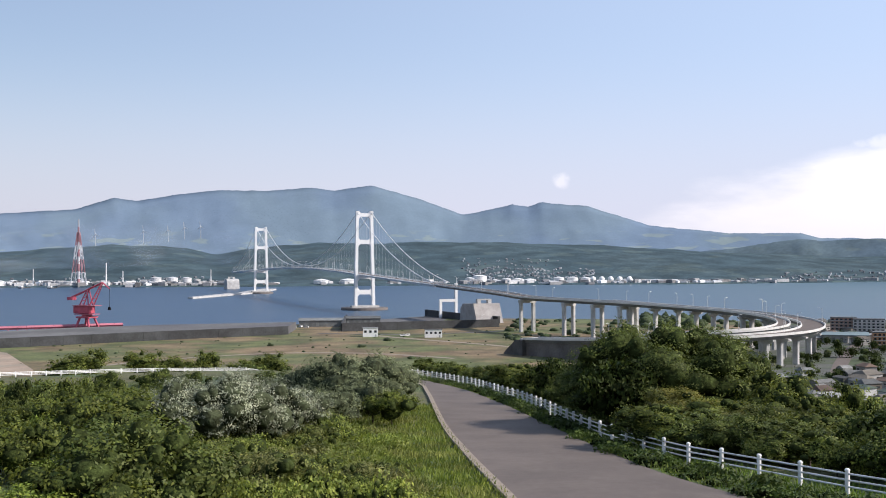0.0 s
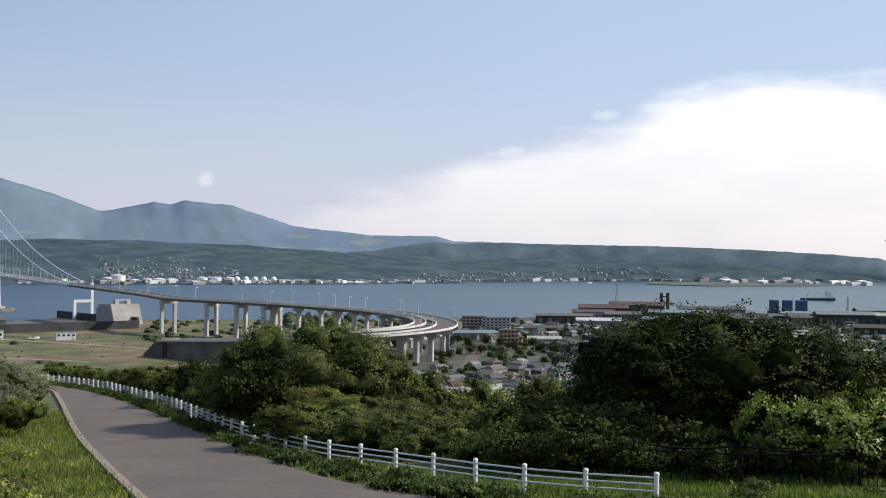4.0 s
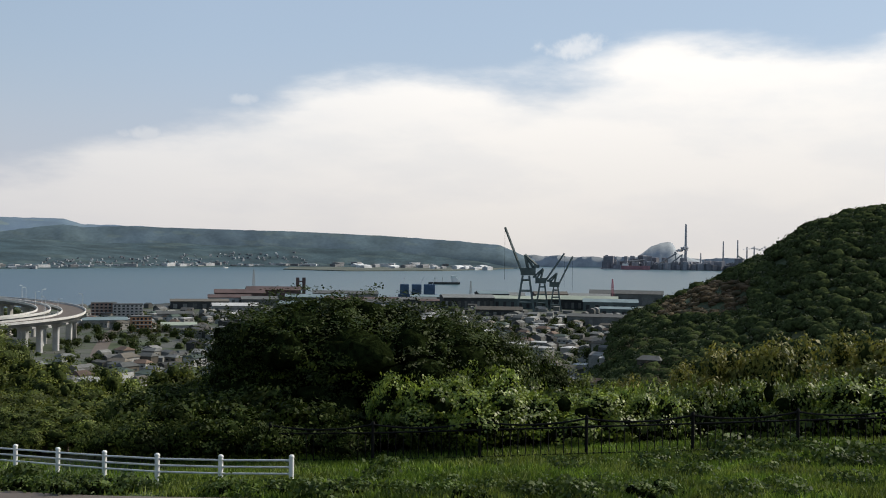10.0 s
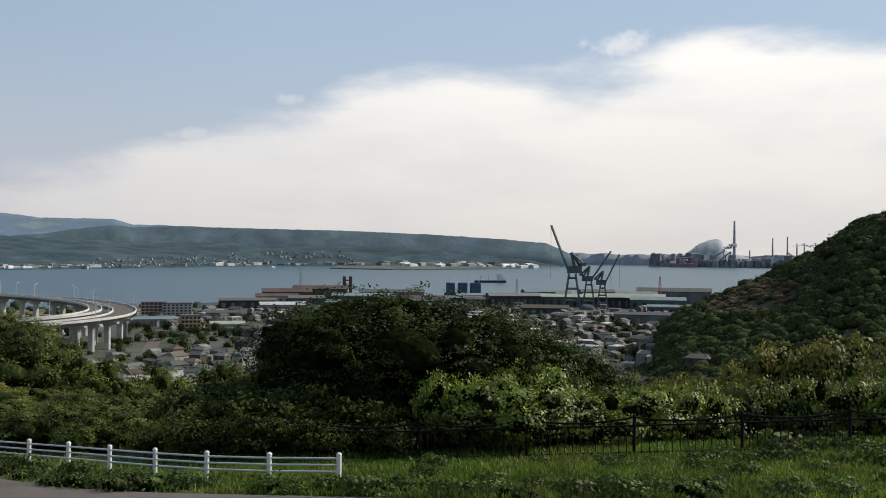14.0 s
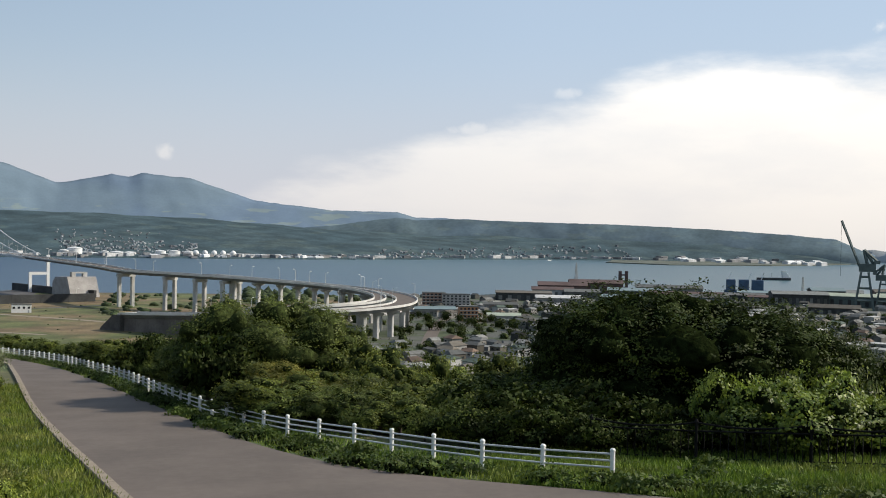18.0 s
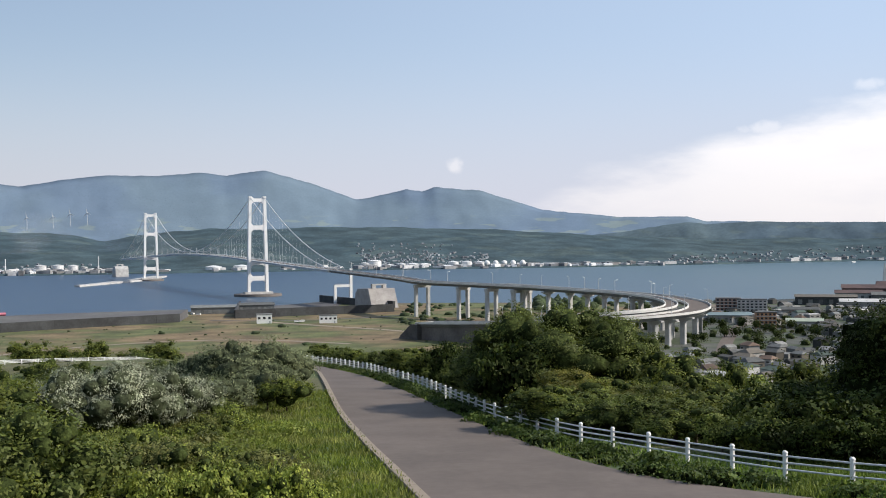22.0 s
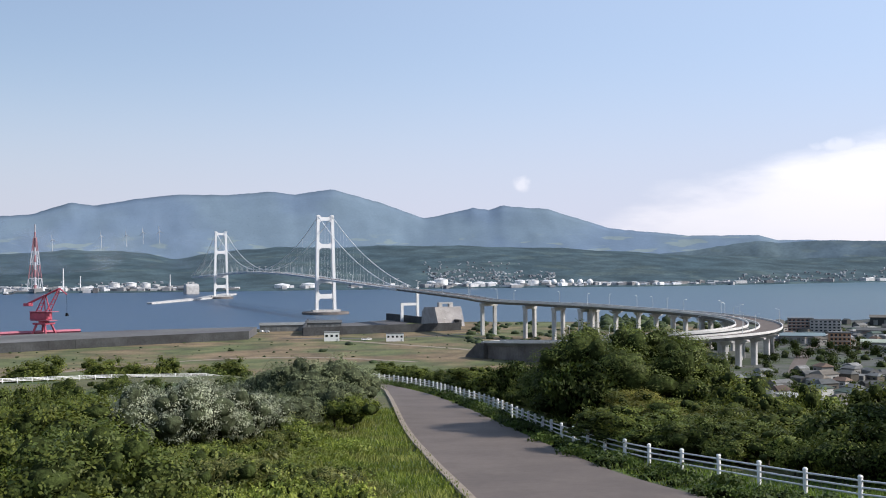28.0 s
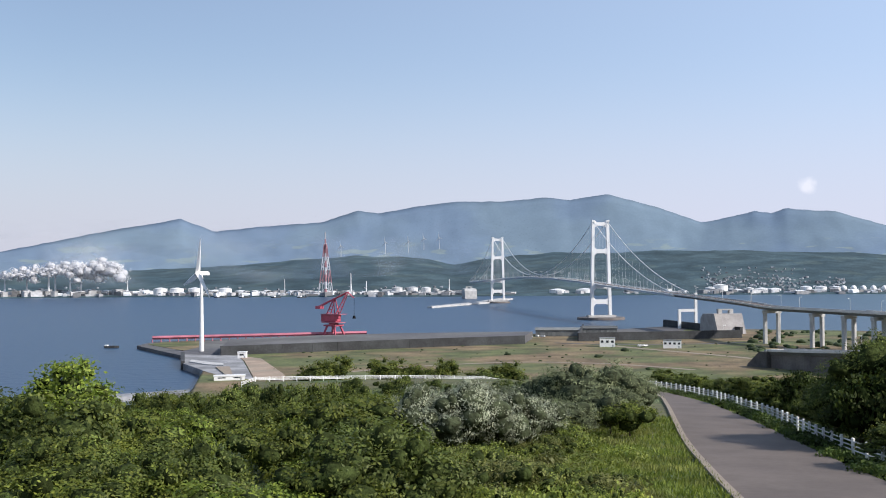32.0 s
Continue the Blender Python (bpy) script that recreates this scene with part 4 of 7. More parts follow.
def build_abutment():
    """The earth-retaining block where the viaduct comes down to the ground."""
    t = thing("viaduct_abutment", (46, 772, 3.0), 128.7, "dark stained concrete abutment at the foot of the viaduct", "abutment")
    bm = bmesh.new()
    prof = [(-3, -1), (-3, 12.6), (4, 12.4), (15, 4.0), (19, -1)]
    lo = [bm.verts.new((x, -8.6, z)) for x, z in prof]
    hi = [bm.verts.new((x, 8.6, z)) for x, z in prof]
    bm.faces.new(lo)
    bm.faces.new(hi[::-1])
    for i in range(len(prof)):
        j = (i + 1) % len(prof)
        bm.faces.new((lo[i], lo[j], hi[j], hi[i]))
    bmesh.ops.recalc_face_normals(bm, faces=bm.faces[:])
    part("wing_wall", bm, M["abutment"], t)
    bm = bmesh.new()
    box(bm, -2, 0, 13.2, 2.0, 17.6, 1.4)
    part("cap", bm, M["concrete"], t)


build_abutment()


# panels added for the dark shadow among the low deck's piers
def build_deck_shade():
    t = thing("ramp_wall", label="dark panels standing in for shadow under the low end of the viaduct", category="wall", kind="structure")
    line, head = polyline(VIADUCT[-4:], 6.0)
    for (x, y, z), h in list(zip(line, head))[-13:]:
        g = float(ground_z(x, y)) - 0.5
        bm = bmesh.new()
        box(bm, 0, 0, (z - 2.6 - g) / 2, 5.9, 9.0, z - 2.6 - g)
        part("wall_panel", bm, M["pier_stone"], t).matrix_basis = pose(x, y, g, 0, 0, h)


build_deck_shade()
for p, a in lamp_poses:
    copy_thing(LAMP, Matrix.Translation(p) @ pose(0, 0, 0, 0, 0, a))
LAMP.matrix_basis = pose(20, 1130, 4.0, 0, 0, 30)


def build_transition_pier():
    p = bridge_point(SPAN + SIDE + 4, -5.0, 0)
    t = thing("transition_pier", p, BRIDGE_TURN, "white steel rocker frame under the end of the bridge deck", "pier")
    for y in (-9.5, 9.5):
        bm = bmesh.new()
        box(bm, 0, y, 22, 3.0, 3.0, 44 if y > 0 else 26)
        if y < 0:
            bmesh.ops.translate(bm, verts=bm.verts[:], vec=(0, 0, -9))
        part("column", bm, M["steel_white"], t)
    bm = bmesh.new()
    box(bm, 0, 0, 24.5, 2.6, 20, 3.0)
    part("cross_beam", bm, M["steel_white"], t)


build_transition_pier()

# ---- plants ----
rng = np.random.default_rng(7)


def lobe_normals(me, normals):
    """Lets the leaves of a spray catch the light together; zero keeps a vertex as it is."""
    me.normals_split_custom_set_from_vertices(normals.tolist())
    return me


def leaf_cloud(name, blobs, count, size, mat, seed, droop=0.0, aspect=1.8, core=0.0, spray=14, inside="core"):
    """Leaves in small sprays over the outer shell of a crown of several rounded lobes: one kite-shaped leaf each."""
    r = np.random.default_rng(seed)
    blobs = np.array(blobs, float)
    area = (blobs[:, 3] * blobs[:, 4] + blobs[:, 3] * blobs[:, 5] + blobs[:, 4] * blobs[:, 5])
    sprays = max(8, count // spray)
    pick = r.choice(len(blobs), size=sprays, p=area / area.sum())
    d = r.normal(size=(sprays, 3))
    d /= np.linalg.norm(d, axis=1)[:, None]
    d[:, 2] = np.where(d[:, 2] < -0.8, -d[:, 2], d[:, 2])
    shell = 0.97 - np.abs(r.normal(0, 0.10, sprays)) + r.exponential(0.012, sprays)
    which = r.integers(0, sprays, count)
    pick, d, shell = pick[which], d[which], shell[which]
    wave = 1 + 0.16 * np.sin(d[:, 0] * 5 + pick) * np.cos(d[:, 1] * 6 + pick * 2) + 0.10 * np.sin(d[:, 2] * 9 + pick)
    p = blobs[pick, :3] + d * blobs[pick, 3:] * (shell * wave)[:, None] + r.normal(size=(count, 3)).clip(-1.7, 1.7) * np.array([1.4, 1.4, 0.6]) * size
    n = d * 0.8 + r.normal(size=(count, 3)) * 0.45 + np.array([0, 0, 0.40])
    n /= np.linalg.norm(n, axis=1)[:, None]
    u = np.cross(n, r.normal(size=(count, 3)))
    u[:, 2] -= droop
    u /= np.linalg.norm(u, axis=1)[:, None]
    w = np.cross(n, u)
    ln = size * r.uniform(0.55, 1.35, count)[:, None]
    wd = ln / aspect
    v = np.stack([p - u * ln * 0.5, p - w * wd * 0.5 + n * ln * 0.06, p + u * ln * 0.5, p + w * wd * 0.5 + n * ln * 0.06], 1).reshape(-1, 3)
    f = np.arange(count * 4).reshape(-1, 4)
    soft = d * 1.0 + n * 0.55 + np.array([0, 0, 0.15])
    soft = np.repeat(soft / np.linalg.norm(soft, axis=1)[:, None], 4, axis=0)
    if not core:
        return lobe_normals(mesh_from(name, v, f, mat, smooth=True), soft)
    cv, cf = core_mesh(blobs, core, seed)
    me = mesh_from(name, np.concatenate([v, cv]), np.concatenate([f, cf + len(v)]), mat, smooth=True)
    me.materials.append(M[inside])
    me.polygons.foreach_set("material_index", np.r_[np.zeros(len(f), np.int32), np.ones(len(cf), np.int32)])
    return lobe_normals(me, np.concatenate([soft, np.zeros((len(cv), 3))]))


def quad_ball(n=3):
    """A ball of quads: a cube's faces split n by n and blown up."""
    v, f, seen = [], [], {}
    def at(p):
        k = tuple(round(c, 4) for c in p)
        if k not in seen:
            seen[k] = len(v)
            q = np.tan(np.array(p) * math.pi / 4)
            v.append(q / np.linalg.norm(q))
        return seen[k]
    for ax in range(3):
        for sgn in (-1, 1):
            for i in range(n):
                for j in range(n):
                    quad = []
                    for a, b in ((i, j), (i + 1, j), (i + 1, j + 1), (i, j + 1))[::sgn]:
                        p = [0, 0, 0]
                        p[ax], p[(ax + 1) % 3], p[(ax + 2) % 3] = sgn, 2 * a / n - 1, 2 * b / n - 1
                        quad.append(at(p))
                    f.append(quad)
    return np.array(v), np.array(f)


BALL_V, BALL_F = quad_ball(3)


def core_mesh(blobs, size, seed):
    """The inside of a crown: twigs and inner leaves as knobbly lumps well under the outer leaves, coloured dark for the
    shade there.
    """
    r = np.random.default_rng(seed + 900)
    n, k = len(blobs), len(BALL_V)
    jig = 1 + r.normal(0, 0.12, (n, k, 1)).clip(-0.3, 0.3)
    v = blobs[:, None, :3] + BALL_V[None] * jig * blobs[:, None, 3:] * size
    return v.reshape(-1, 3), (BALL_F[None] + (np.arange(n) * k)[:, None, None]).reshape(-1, 4)


def lump_field(name, spots, mat, seed=0, levels=1, rough=0.25):
    """Many rough rounded lumps in one mesh; spots are (x, y, z, rx, ry, rz)."""
    bm = bmesh.new()
    bmesh.ops.create_icosphere(bm, subdivisions=levels, radius=1.0)
    base = np.array([v.co[:] for v in bm.verts])
    tri = np.array([[v.index for v in f.verts] for f in bm.faces])
    bm.free()
    r = np.random.default_rng(seed)
    spots = np.array(spots, float)
    n, k = len(spots), len(base)
    jig = 1 + r.normal(0, rough, (n, k, 1)).clip(-0.5, 0.5)
    v = spots[:, None, :3] + base[None] * jig * spots[:, None, 3:]
    f = tri[None] + (np.arange(n) * k)[:, None, None]
    return mesh_from(name, v.reshape(-1, 3), f.reshape(-1, 3), mat)


def crown_blobs(w, h, base, lobes, seed, flat=0.7):
    """Lobes of a crown w wide, from height base to h: an uneven outline with shoots standing out."""
    r = np.random.default_rng(seed)
    out = [(0, 0, base + (h - base) * 0.42, w * 0.30, w * 0.30, (h - base) * 0.40)]
    for i in range(lobes):
        a = 2 * math.pi * i * 0.618 + r.uniform(-0.3, 0.3)
        s = w * r.uniform(0.09, 0.19)
        q = (w * 0.5 - s * 0.7) * math.sqrt(r.uniform(0.25, 1.0))
        top = math.sqrt(max(0.05, 1 - (q / (w * 0.56)) ** 2))
        z = base + (h - base) * (0.15 + 0.72 * top * r.uniform(0.35, 1.0))
        out.append((q * math.cos(a), q * math.sin(a), min(z, h - s * flat), s, s, s * flat))
    for i in range(max(3, lobes // 3)):
        a, q = r.uniform(0, 6.28), w * 0.40 * math.sqrt(r.random())
        s = w * r.uniform(0.045, 0.085)
        top = math.sqrt(1 - (q / (w * 0.56)) ** 2)
        out.append((q * math.cos(a), q * math.sin(a), base + (h - base) * (0.15 + 0.70 * top), s * 1.2, s * 1.2, s * 1.4))
    return out


def make_tree(name, w, h, base, lobes, leaves, size, mat, seed, label, category="tree", group="", trunk=0.25, aspect=1.8, core=True, inside="core"):
    t = thing(name, label=label, category=category, group=group)
    r = np.random.default_rng(seed + 100)
    blobs = crown_blobs(w, h, base, lobes, seed)
    bm = bmesh.new()
    fork = max(base, h * 0.25)
    rod(bm, (0, 0, -0.6), (0.05 * w, 0, fork), trunk, trunk * 0.7, n=6)
    for b in blobs[:9 if h > 5.5 else 3]:
        mid = (b[0] * 0.45, b[1] * 0.45, fork + (b[2] - fork) * 0.55)
        rod(bm, (0.05 * w, 0, fork - 0.05), mid, trunk * 0.55, trunk * 0.32, n=4)
        rod(bm, mid, (b[0] * 0.9, b[1] * 0.9, b[2]), trunk * 0.32, trunk * 0.1, n=3)
    part("trunk", bm, M["bark"], t)
    part("crown", leaf_cloud("crown", blobs, leaves, size, mat, seed, aspect=aspect, core=(0.5 if inside == "core_shade" else 0.62) if core else 0.0, inside=inside), None, t)
    return t


SKYLINE_B = (-40, -33, -29, -27, -23, -21, -15.7, -11, -9, -1, 1)
SKYLINE_E = (-5.6, -5.6, -6.3, -5.9, -5.8, -6.0, -6.45, -6.5, -6.6, -6.6, -6.6)


def stand_top(model, spots):
    """Copies of a tree at (bearing, distance, elevation of the top, width scale)."""
    crown = [c for c in model.children if c.name.startswith("crown")][0].data
    co = np.empty(len(crown.vertices) * 3, np.float32)
    crown.vertices.foreach_get("co", co)
    tall = float(np.percentile(co[2::3], 99.7))
    for i, (b, d, e, w) in enumerate(spots):
        x, y, _ = polar(b, d)
        g = float(ground_z(x, y)) - 0.1
        m = pose(x, y, g, 0, 0, 137.0 * i + 20)
        ob = copy_thing(model, m) if i else model
        ob.matrix_basis = m @ Matrix.Diagonal((w, w, max(0.4, (EYE[2] + d * math.tan(radians(e)) - g) / tall), 1))


def stand(model, spots, tall=0.0):
    """Copies of a tree at (x, y, scale, turn); the first spot takes the model itself. Given its height, tops stay under the line of the thicket."""
    for i, (x, y, s, a) in enumerate(spots):
        if tall:
            d = math.hypot(x, y)
            top = EYE[2] + d * math.tan(radians(float(np.interp(math.degrees(math.atan2(x, y)), SKYLINE_B, SKYLINE_E))))
            s = max(0.35, min(s, (top - float(ground_z(x, y))) / (tall * 1.05)))
        m = pose(x, y, float(ground_z(x, y)) - 0.1, 0, 0, a)
        ob = copy_thing(model, m) if i else model
        ob.matrix_basis = m @ Matrix.Diagonal((s, s, s * (0.9 + 0.2 * ((i * 0.618) % 1)), 1))


def stand_two(near, far, spots, reach=46, tall=0.0):
    """Fine copies close by, coarser ones farther off."""
    stand(near, [p for p in spots if math.hypot(p[0], p[1]) < reach], tall)
    stand(far, [p for p in spots if math.hypot(p[0], p[1]) >= reach], tall)


def scatter(n, b0, b1, d0, d1, s0, s1, keep=None, power=0.5):
    """Random (x, y, scale, turn) over a range of bearings and distances."""
    out = []
    tries = 0
    while len(out) < n and tries < n * 60:
        tries += 1
        b, d = rng.uniform(b0, b1), (d0 ** 2 + (d1 ** 2 - d0 ** 2) * rng.random()) ** 0.5 if power == 0.5 else d0 + (d1 - d0) * rng.random()
        x, y, _ = polar(b, d)
        if keep is None or keep(x, y):
            out.append((x, y, rng.uniform(s0, s1), rng.uniform(0, 360)))
    return out


def right_of_fence(x, y, gap=1.5):
    return x - np.interp(y, FENCE_Y, FENCE_X) > gap


def left_of_kerb(x, y, gap=2.0):
    return x < np.interp(y, [p[1] for p in KERB], [p[0] for p in KERB]) - gap


# thicket on the shoulder of the hill beside the road
def shrub(kind, w, h, lobes, count, size, mat, seed, label):
    return (make_tree("bush", w, h, 0.1, lobes, count, size, mat, seed, label, "bush", "hillside shrubs", 0.08),
            make_tree("bush", w, h, 0.1, lobes, int(count * 0.42), size * 1.3, mat, seed + 50, label, "bush", "hillside shrubs", 0.08))


BUSH_A = shrub("a", 4.2, 2.6, 14, 7600, 0.115, M["leaf"], 11, "dense green roadside shrub")
BUSH_B = shrub("b", 3.6, 2.2, 12, 7600, 0.105, M["leaf_bright"], 12, "light green leafy shrub")
BUSH_C = shrub("c", 4.6, 2.9, 14, 7600, 0.12, M["leaf_olive"], 13, "olive green dense shrub")
SILVER = make_tree("silver_bush", 7.0, 3.9, 0.2, 34, 17000, 0.115, M["leaf_silver"], 14, "grey-green silver-leaved oleaster bush", "bush", "silver bushes", 0.13, aspect=2.6, inside="core_grey")
GREY = make_tree("silver_bush", 7.4, 4.1, 0.2, 34, 14000, 0.125, M["leaf_grey"], 15, "olive-grey oleaster bush beside the grassy bank", "bush", "silver bushes", 0.13, aspect=2.4, inside="core_grey")


def far_left(x, y):
    """Left of the kerb, but not on the open grass bank beside it."""
    b, d = math.degrees(math.atan2(x, y)), math.hypot(x, y)
    return left_of_kerb(x, y, 3.0) and not (b > -15.0 - 1.5 * math.sin(d * 0.3) and d < 57)


def low_ground(x, y):
    """Keeps the taller shrubs out of the sight line to the landing."""
    b, d = math.degrees(math.atan2(x, y)), math.hypot(x, y)
    return far_left(x, y) and not (-31 < b < -19.5 and d > 60)


spots = scatter(190, -38, -1.5, 22, 92, 0.65, 1.2, far_left)
spots = [(x, y, s * (0.68 if -31 < math.degrees(math.atan2(x, y)) < -20 and math.hypot(x, y) > 48 else 1.0), a) for x, y, s, a in spots]
stand_two(*BUSH_A, [p for i, p in enumerate(spots) if i % 7 in (0, 2, 4)], 36, 2.6)
stand_two(*BUSH_B, [p for i, p in enumerate(spots) if i % 7 in (1, 5)], 36, 2.2)
stand_two(*BUSH_C, [p for i, p in enumerate(spots) if i % 7 in (3, 6)], 36, 2.9)


def tuft(name, count, spread, height, mat, seed):
    """A spray of long bent grass blades."""
    r = np.random.default_rng(seed)
    q, a = spread * np.sqrt(r.random(count)), r.uniform(0, 6.28, count)
    base = np.stack([q * np.cos(a), q * np.sin(a), -0.05 + 0 * q], 1)
    lean = np.stack([r.normal(0, 0.28, count) + 0.2 * np.cos(a), r.normal(0, 0.28, count) + 0.2 * np.sin(a), 0 * a], 1) * height
    h = height * r.uniform(0.5, 1.15, count) * (1 - 0.45 * (q / spread) ** 2)
    t = r.uniform(0, 6.28, count)
    w = np.stack([np.cos(t), np.sin(t), 0 * t], 1) * r.uniform(0.018, 0.045, count)[:, None]
    mid = base + lean * 0.3 + np.stack([0 * h, 0 * h, h * 0.6], 1)
    tip = base + lean + np.stack([0 * h, 0 * h, h], 1)
    v = np.stack([base - w, base + w, mid + w * 0.8, mid - w * 0.8, mid - w * 0.8, mid + w * 0.8, tip + w * 0.15, tip - w * 0.15], 1).reshape(-1, 3)
    return mesh_from(name, v, np.arange(count * 8).reshape(-1, 4), mat)


BANK = thing("weed_clump", label="tall yellow-green grass and weeds on the bank", category="weeds", group="bank weeds")
part("grass_tuft", tuft("grass_tuft", 250, 1.3, 0.75, M["leaf_bank"], 26), None, BANK)
part("leaves", leaf_cloud("leaves", crown_blobs(2.2, 0.7, 0.0, 8, 26), 300, 0.17, M["leaf_bank"], 27, aspect=1.8), None, BANK)
stand(BANK, scatter(95, -17.5, -0.5, 24, 62, 0.6, 1.1, lambda x, y: left_of_kerb(x, y, 2.0 + 0.02 * y) and not far_left(x, y)))
MOUND = make_tree("bush", 3.4, 1.5, 0.0, 16, 4200, 0.10, M["leaf_bank"], 37, "rounded yellow-green shrub in tall bank grass", "bush", "bank shrubs", 0.05)
stand(MOUND, scatter(58, -17, -5.5, 28, 60, 0.55, 1.0, lambda x, y: left_of_kerb(x, y, 4.5 + 0.03 * y)) + scatter(14, -16, -3, 27, 40, 0.4, 0.7, lambda x, y: left_of_kerb(x, y, 3.0)))
stand_top(SILVER, [(-13.2, 46, -5.7, 0.85), (-10.8, 49, -5.95, 0.75), (-9.0, 52, -6.5, 0.6)])
edge = [(b, 88 + 7 * math.sin(k * 2.3), float(np.interp(b, (-33, -29, -27, -23, -21, -19, -15.7, -12), (-5.7, -6.1, -5.95, -5.8, -5.5, -5.9, -6.3, -6.4))) + 0.14 * math.sin(k * 1.7), 1.0 + 0.25 * math.sin(k * 3.1)) for k, b in enumerate(np.arange(-33, -12, 1.15))]
stand_top(copy_thing(BUSH_C[1], Matrix()), edge[0::2])
stand_top(copy_thing(BUSH_A[1], Matrix()), edge[1::2])
stand_top(GREY, [(-5.6, 70, -4.75, 0.95), (-4.4, 76, -5.05, 0.9), (-7.4, 72, -5.2, 0.85), (-10.0, 74, -5.9, 0.85), (-12.6, 66, -6.2, 0.8), (-7.4, 58, -6.6, 0.6), (-4.6, 63, -6.0, 0.55)])

# trees beyond the fences
MID = make_tree("tree", 10.4, 7.3, 0.2, 60, 36000, 0.13, M["leaf_olive"], 21, "broad olive-green deciduous tree on the slope below the road", "tree", "slope trees", 0.28)
DARK = make_tree("tree", 14.8, 10.2, 2.0, 110, 64000, 0.155, M["leaf_dark"], 22, "wide dark green cherry tree beside the lawn", "tree", "slope trees", 0.30, inside="core_shade")
SMALL = make_tree("tree", 5.5, 5.2, 0.3, 20, 5000, 0.18, M["leaf_olive"], 23, "small dense green tree on the slope", "tree", "slope trees", 0.16)
GREEN = make_tree("tree", 5.8, 5.4, 0.3, 20, 5000, 0.18, M["leaf"], 33, "small bright green tree on the slope", "tree", "slope trees", 0.16)
YELLOW = make_tree("tree", 6.0, 5.6, 0.3, 24, 20000, 0.165, M["leaf_yellow"], 34, "yellowish olive tree behind the vines", "tree", "slope trees", 0.16)
VINE = make_tree("vine_thicket", 5.6, 2.7, 0.0, 24, 8500, 0.125, M["leaf_vine"], 24, "tangle of broad-leaved vines over the iron fence", "vines", "fence vines", 0.06, aspect=1.15, inside="core_shade")
SMALL_FAR = make_tree("tree", 5.5, 5.2, 0.3, 16, 2200, 0.26, M["leaf"], 27, "small dense green tree on the slope", "tree", "slope trees", 0.16)
stand_top(MID, [(10.3, 61, -3.3, 1.0), (13.6, 66, -4.5, 0.62), (7.4, 63, -5.0, 0.55), (11.6, 74, -4.0, 0.7)])
stand_top(DARK, [(31.6, 48, -2.3, 0.98), (28.4, 47, -3.5, 0.5), (37.6, 50, -4.1, 0.66)])
stand_top(GREEN, [(4.9, 84, -5.3, 0.8), (2.4, 100, -5.4, 0.9), (15.7, 58, -5.6, 0.85), (17.3, 55, -6.6, 0.8), (19.0, 62, -6.1, 0.7), (22.6, 52, -6.0, 0.85), (13.2, 52, -7.0, 0.8), (18.3, 48, -7.8, 0.8),
                       (23.4, 45, -7.2, 0.7), (9.6, 49, -7.4, 0.7)])
stand_top(YELLOW, [(48.2, 55, -5.9, 0.9), (50.6, 55, -4.9, 0.95), (53.4, 56, -4.3, 1.1), (56.6, 56, -4.1, 1.2), (46.0, 57, -6.6, 0.8), (59.5, 55, -4.0, 1.3), (15.0, 50, -7.4, 0.7), (11.4, 54, -6.6, 0.8)])
stand_top(SMALL, [(6.2, 72, -5.7, 0.8), (20.6, 50, -7.2, 0.9), (16.2, 45, -8.4, 0.7), (25.2, 48, -6.0, 0.7), (14.0, 47, -7.8, 0.7), (20.4, 60, -6.7, 0.8), (43.2, 56, -6.4, 0.9), (12.2, 47, -7.9, 0.7), (21.8, 46, -7.6, 0.8)])
slope = [(3.6, 92, -5.35, 0.85), (1.4, 118, -5.5, 0.8), (0.1, 126, -5.45, 0.6), (-1.0, 140, -5.25, 0.75), (-1.9, 144, -5.1, 0.9), (4.4, 104, -5.35, 1.0), (6.0, 92, -5.4, 1.0), (2.8, 112, -5.45, 0.9), (7.5, 84, -5.2, 1.0),
         (24.2, 64, -6.2, 0.9), (16.4, 66, -6.2, 0.9), (19.8, 75, -6.6, 1.1)]
for x, y, s, a in scatter(56, 2, 44, 78, 200, 1.0, 1.6, lambda x, y: right_of_fence(x, y, 8)):
    slope.append((math.degrees(math.atan2(x, y)), math.hypot(x, y), -6.2 - 1.8 * (a / 360), s))
stand_top(SMALL_FAR, slope)
# these shrubs carry the cherry's shade in their near-black leaf colour
SHADE = make_tree("bush", 4.6, 2.9, 0.1, 16, 2200, 0.22, M["leaf_dark"], 35, "shrub under the cherry tree, leaves coloured dark for its shade", "bush", "hillside shrubs", 0.08, inside="core_shade")
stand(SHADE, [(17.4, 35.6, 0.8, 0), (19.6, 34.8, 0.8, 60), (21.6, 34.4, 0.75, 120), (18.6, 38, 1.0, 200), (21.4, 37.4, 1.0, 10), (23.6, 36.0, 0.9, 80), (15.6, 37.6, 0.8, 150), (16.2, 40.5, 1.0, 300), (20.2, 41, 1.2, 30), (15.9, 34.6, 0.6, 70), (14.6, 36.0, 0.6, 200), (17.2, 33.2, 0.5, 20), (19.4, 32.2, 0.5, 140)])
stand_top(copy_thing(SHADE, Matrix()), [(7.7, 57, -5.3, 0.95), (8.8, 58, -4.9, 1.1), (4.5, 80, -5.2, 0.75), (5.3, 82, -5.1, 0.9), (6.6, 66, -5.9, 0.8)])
under = []
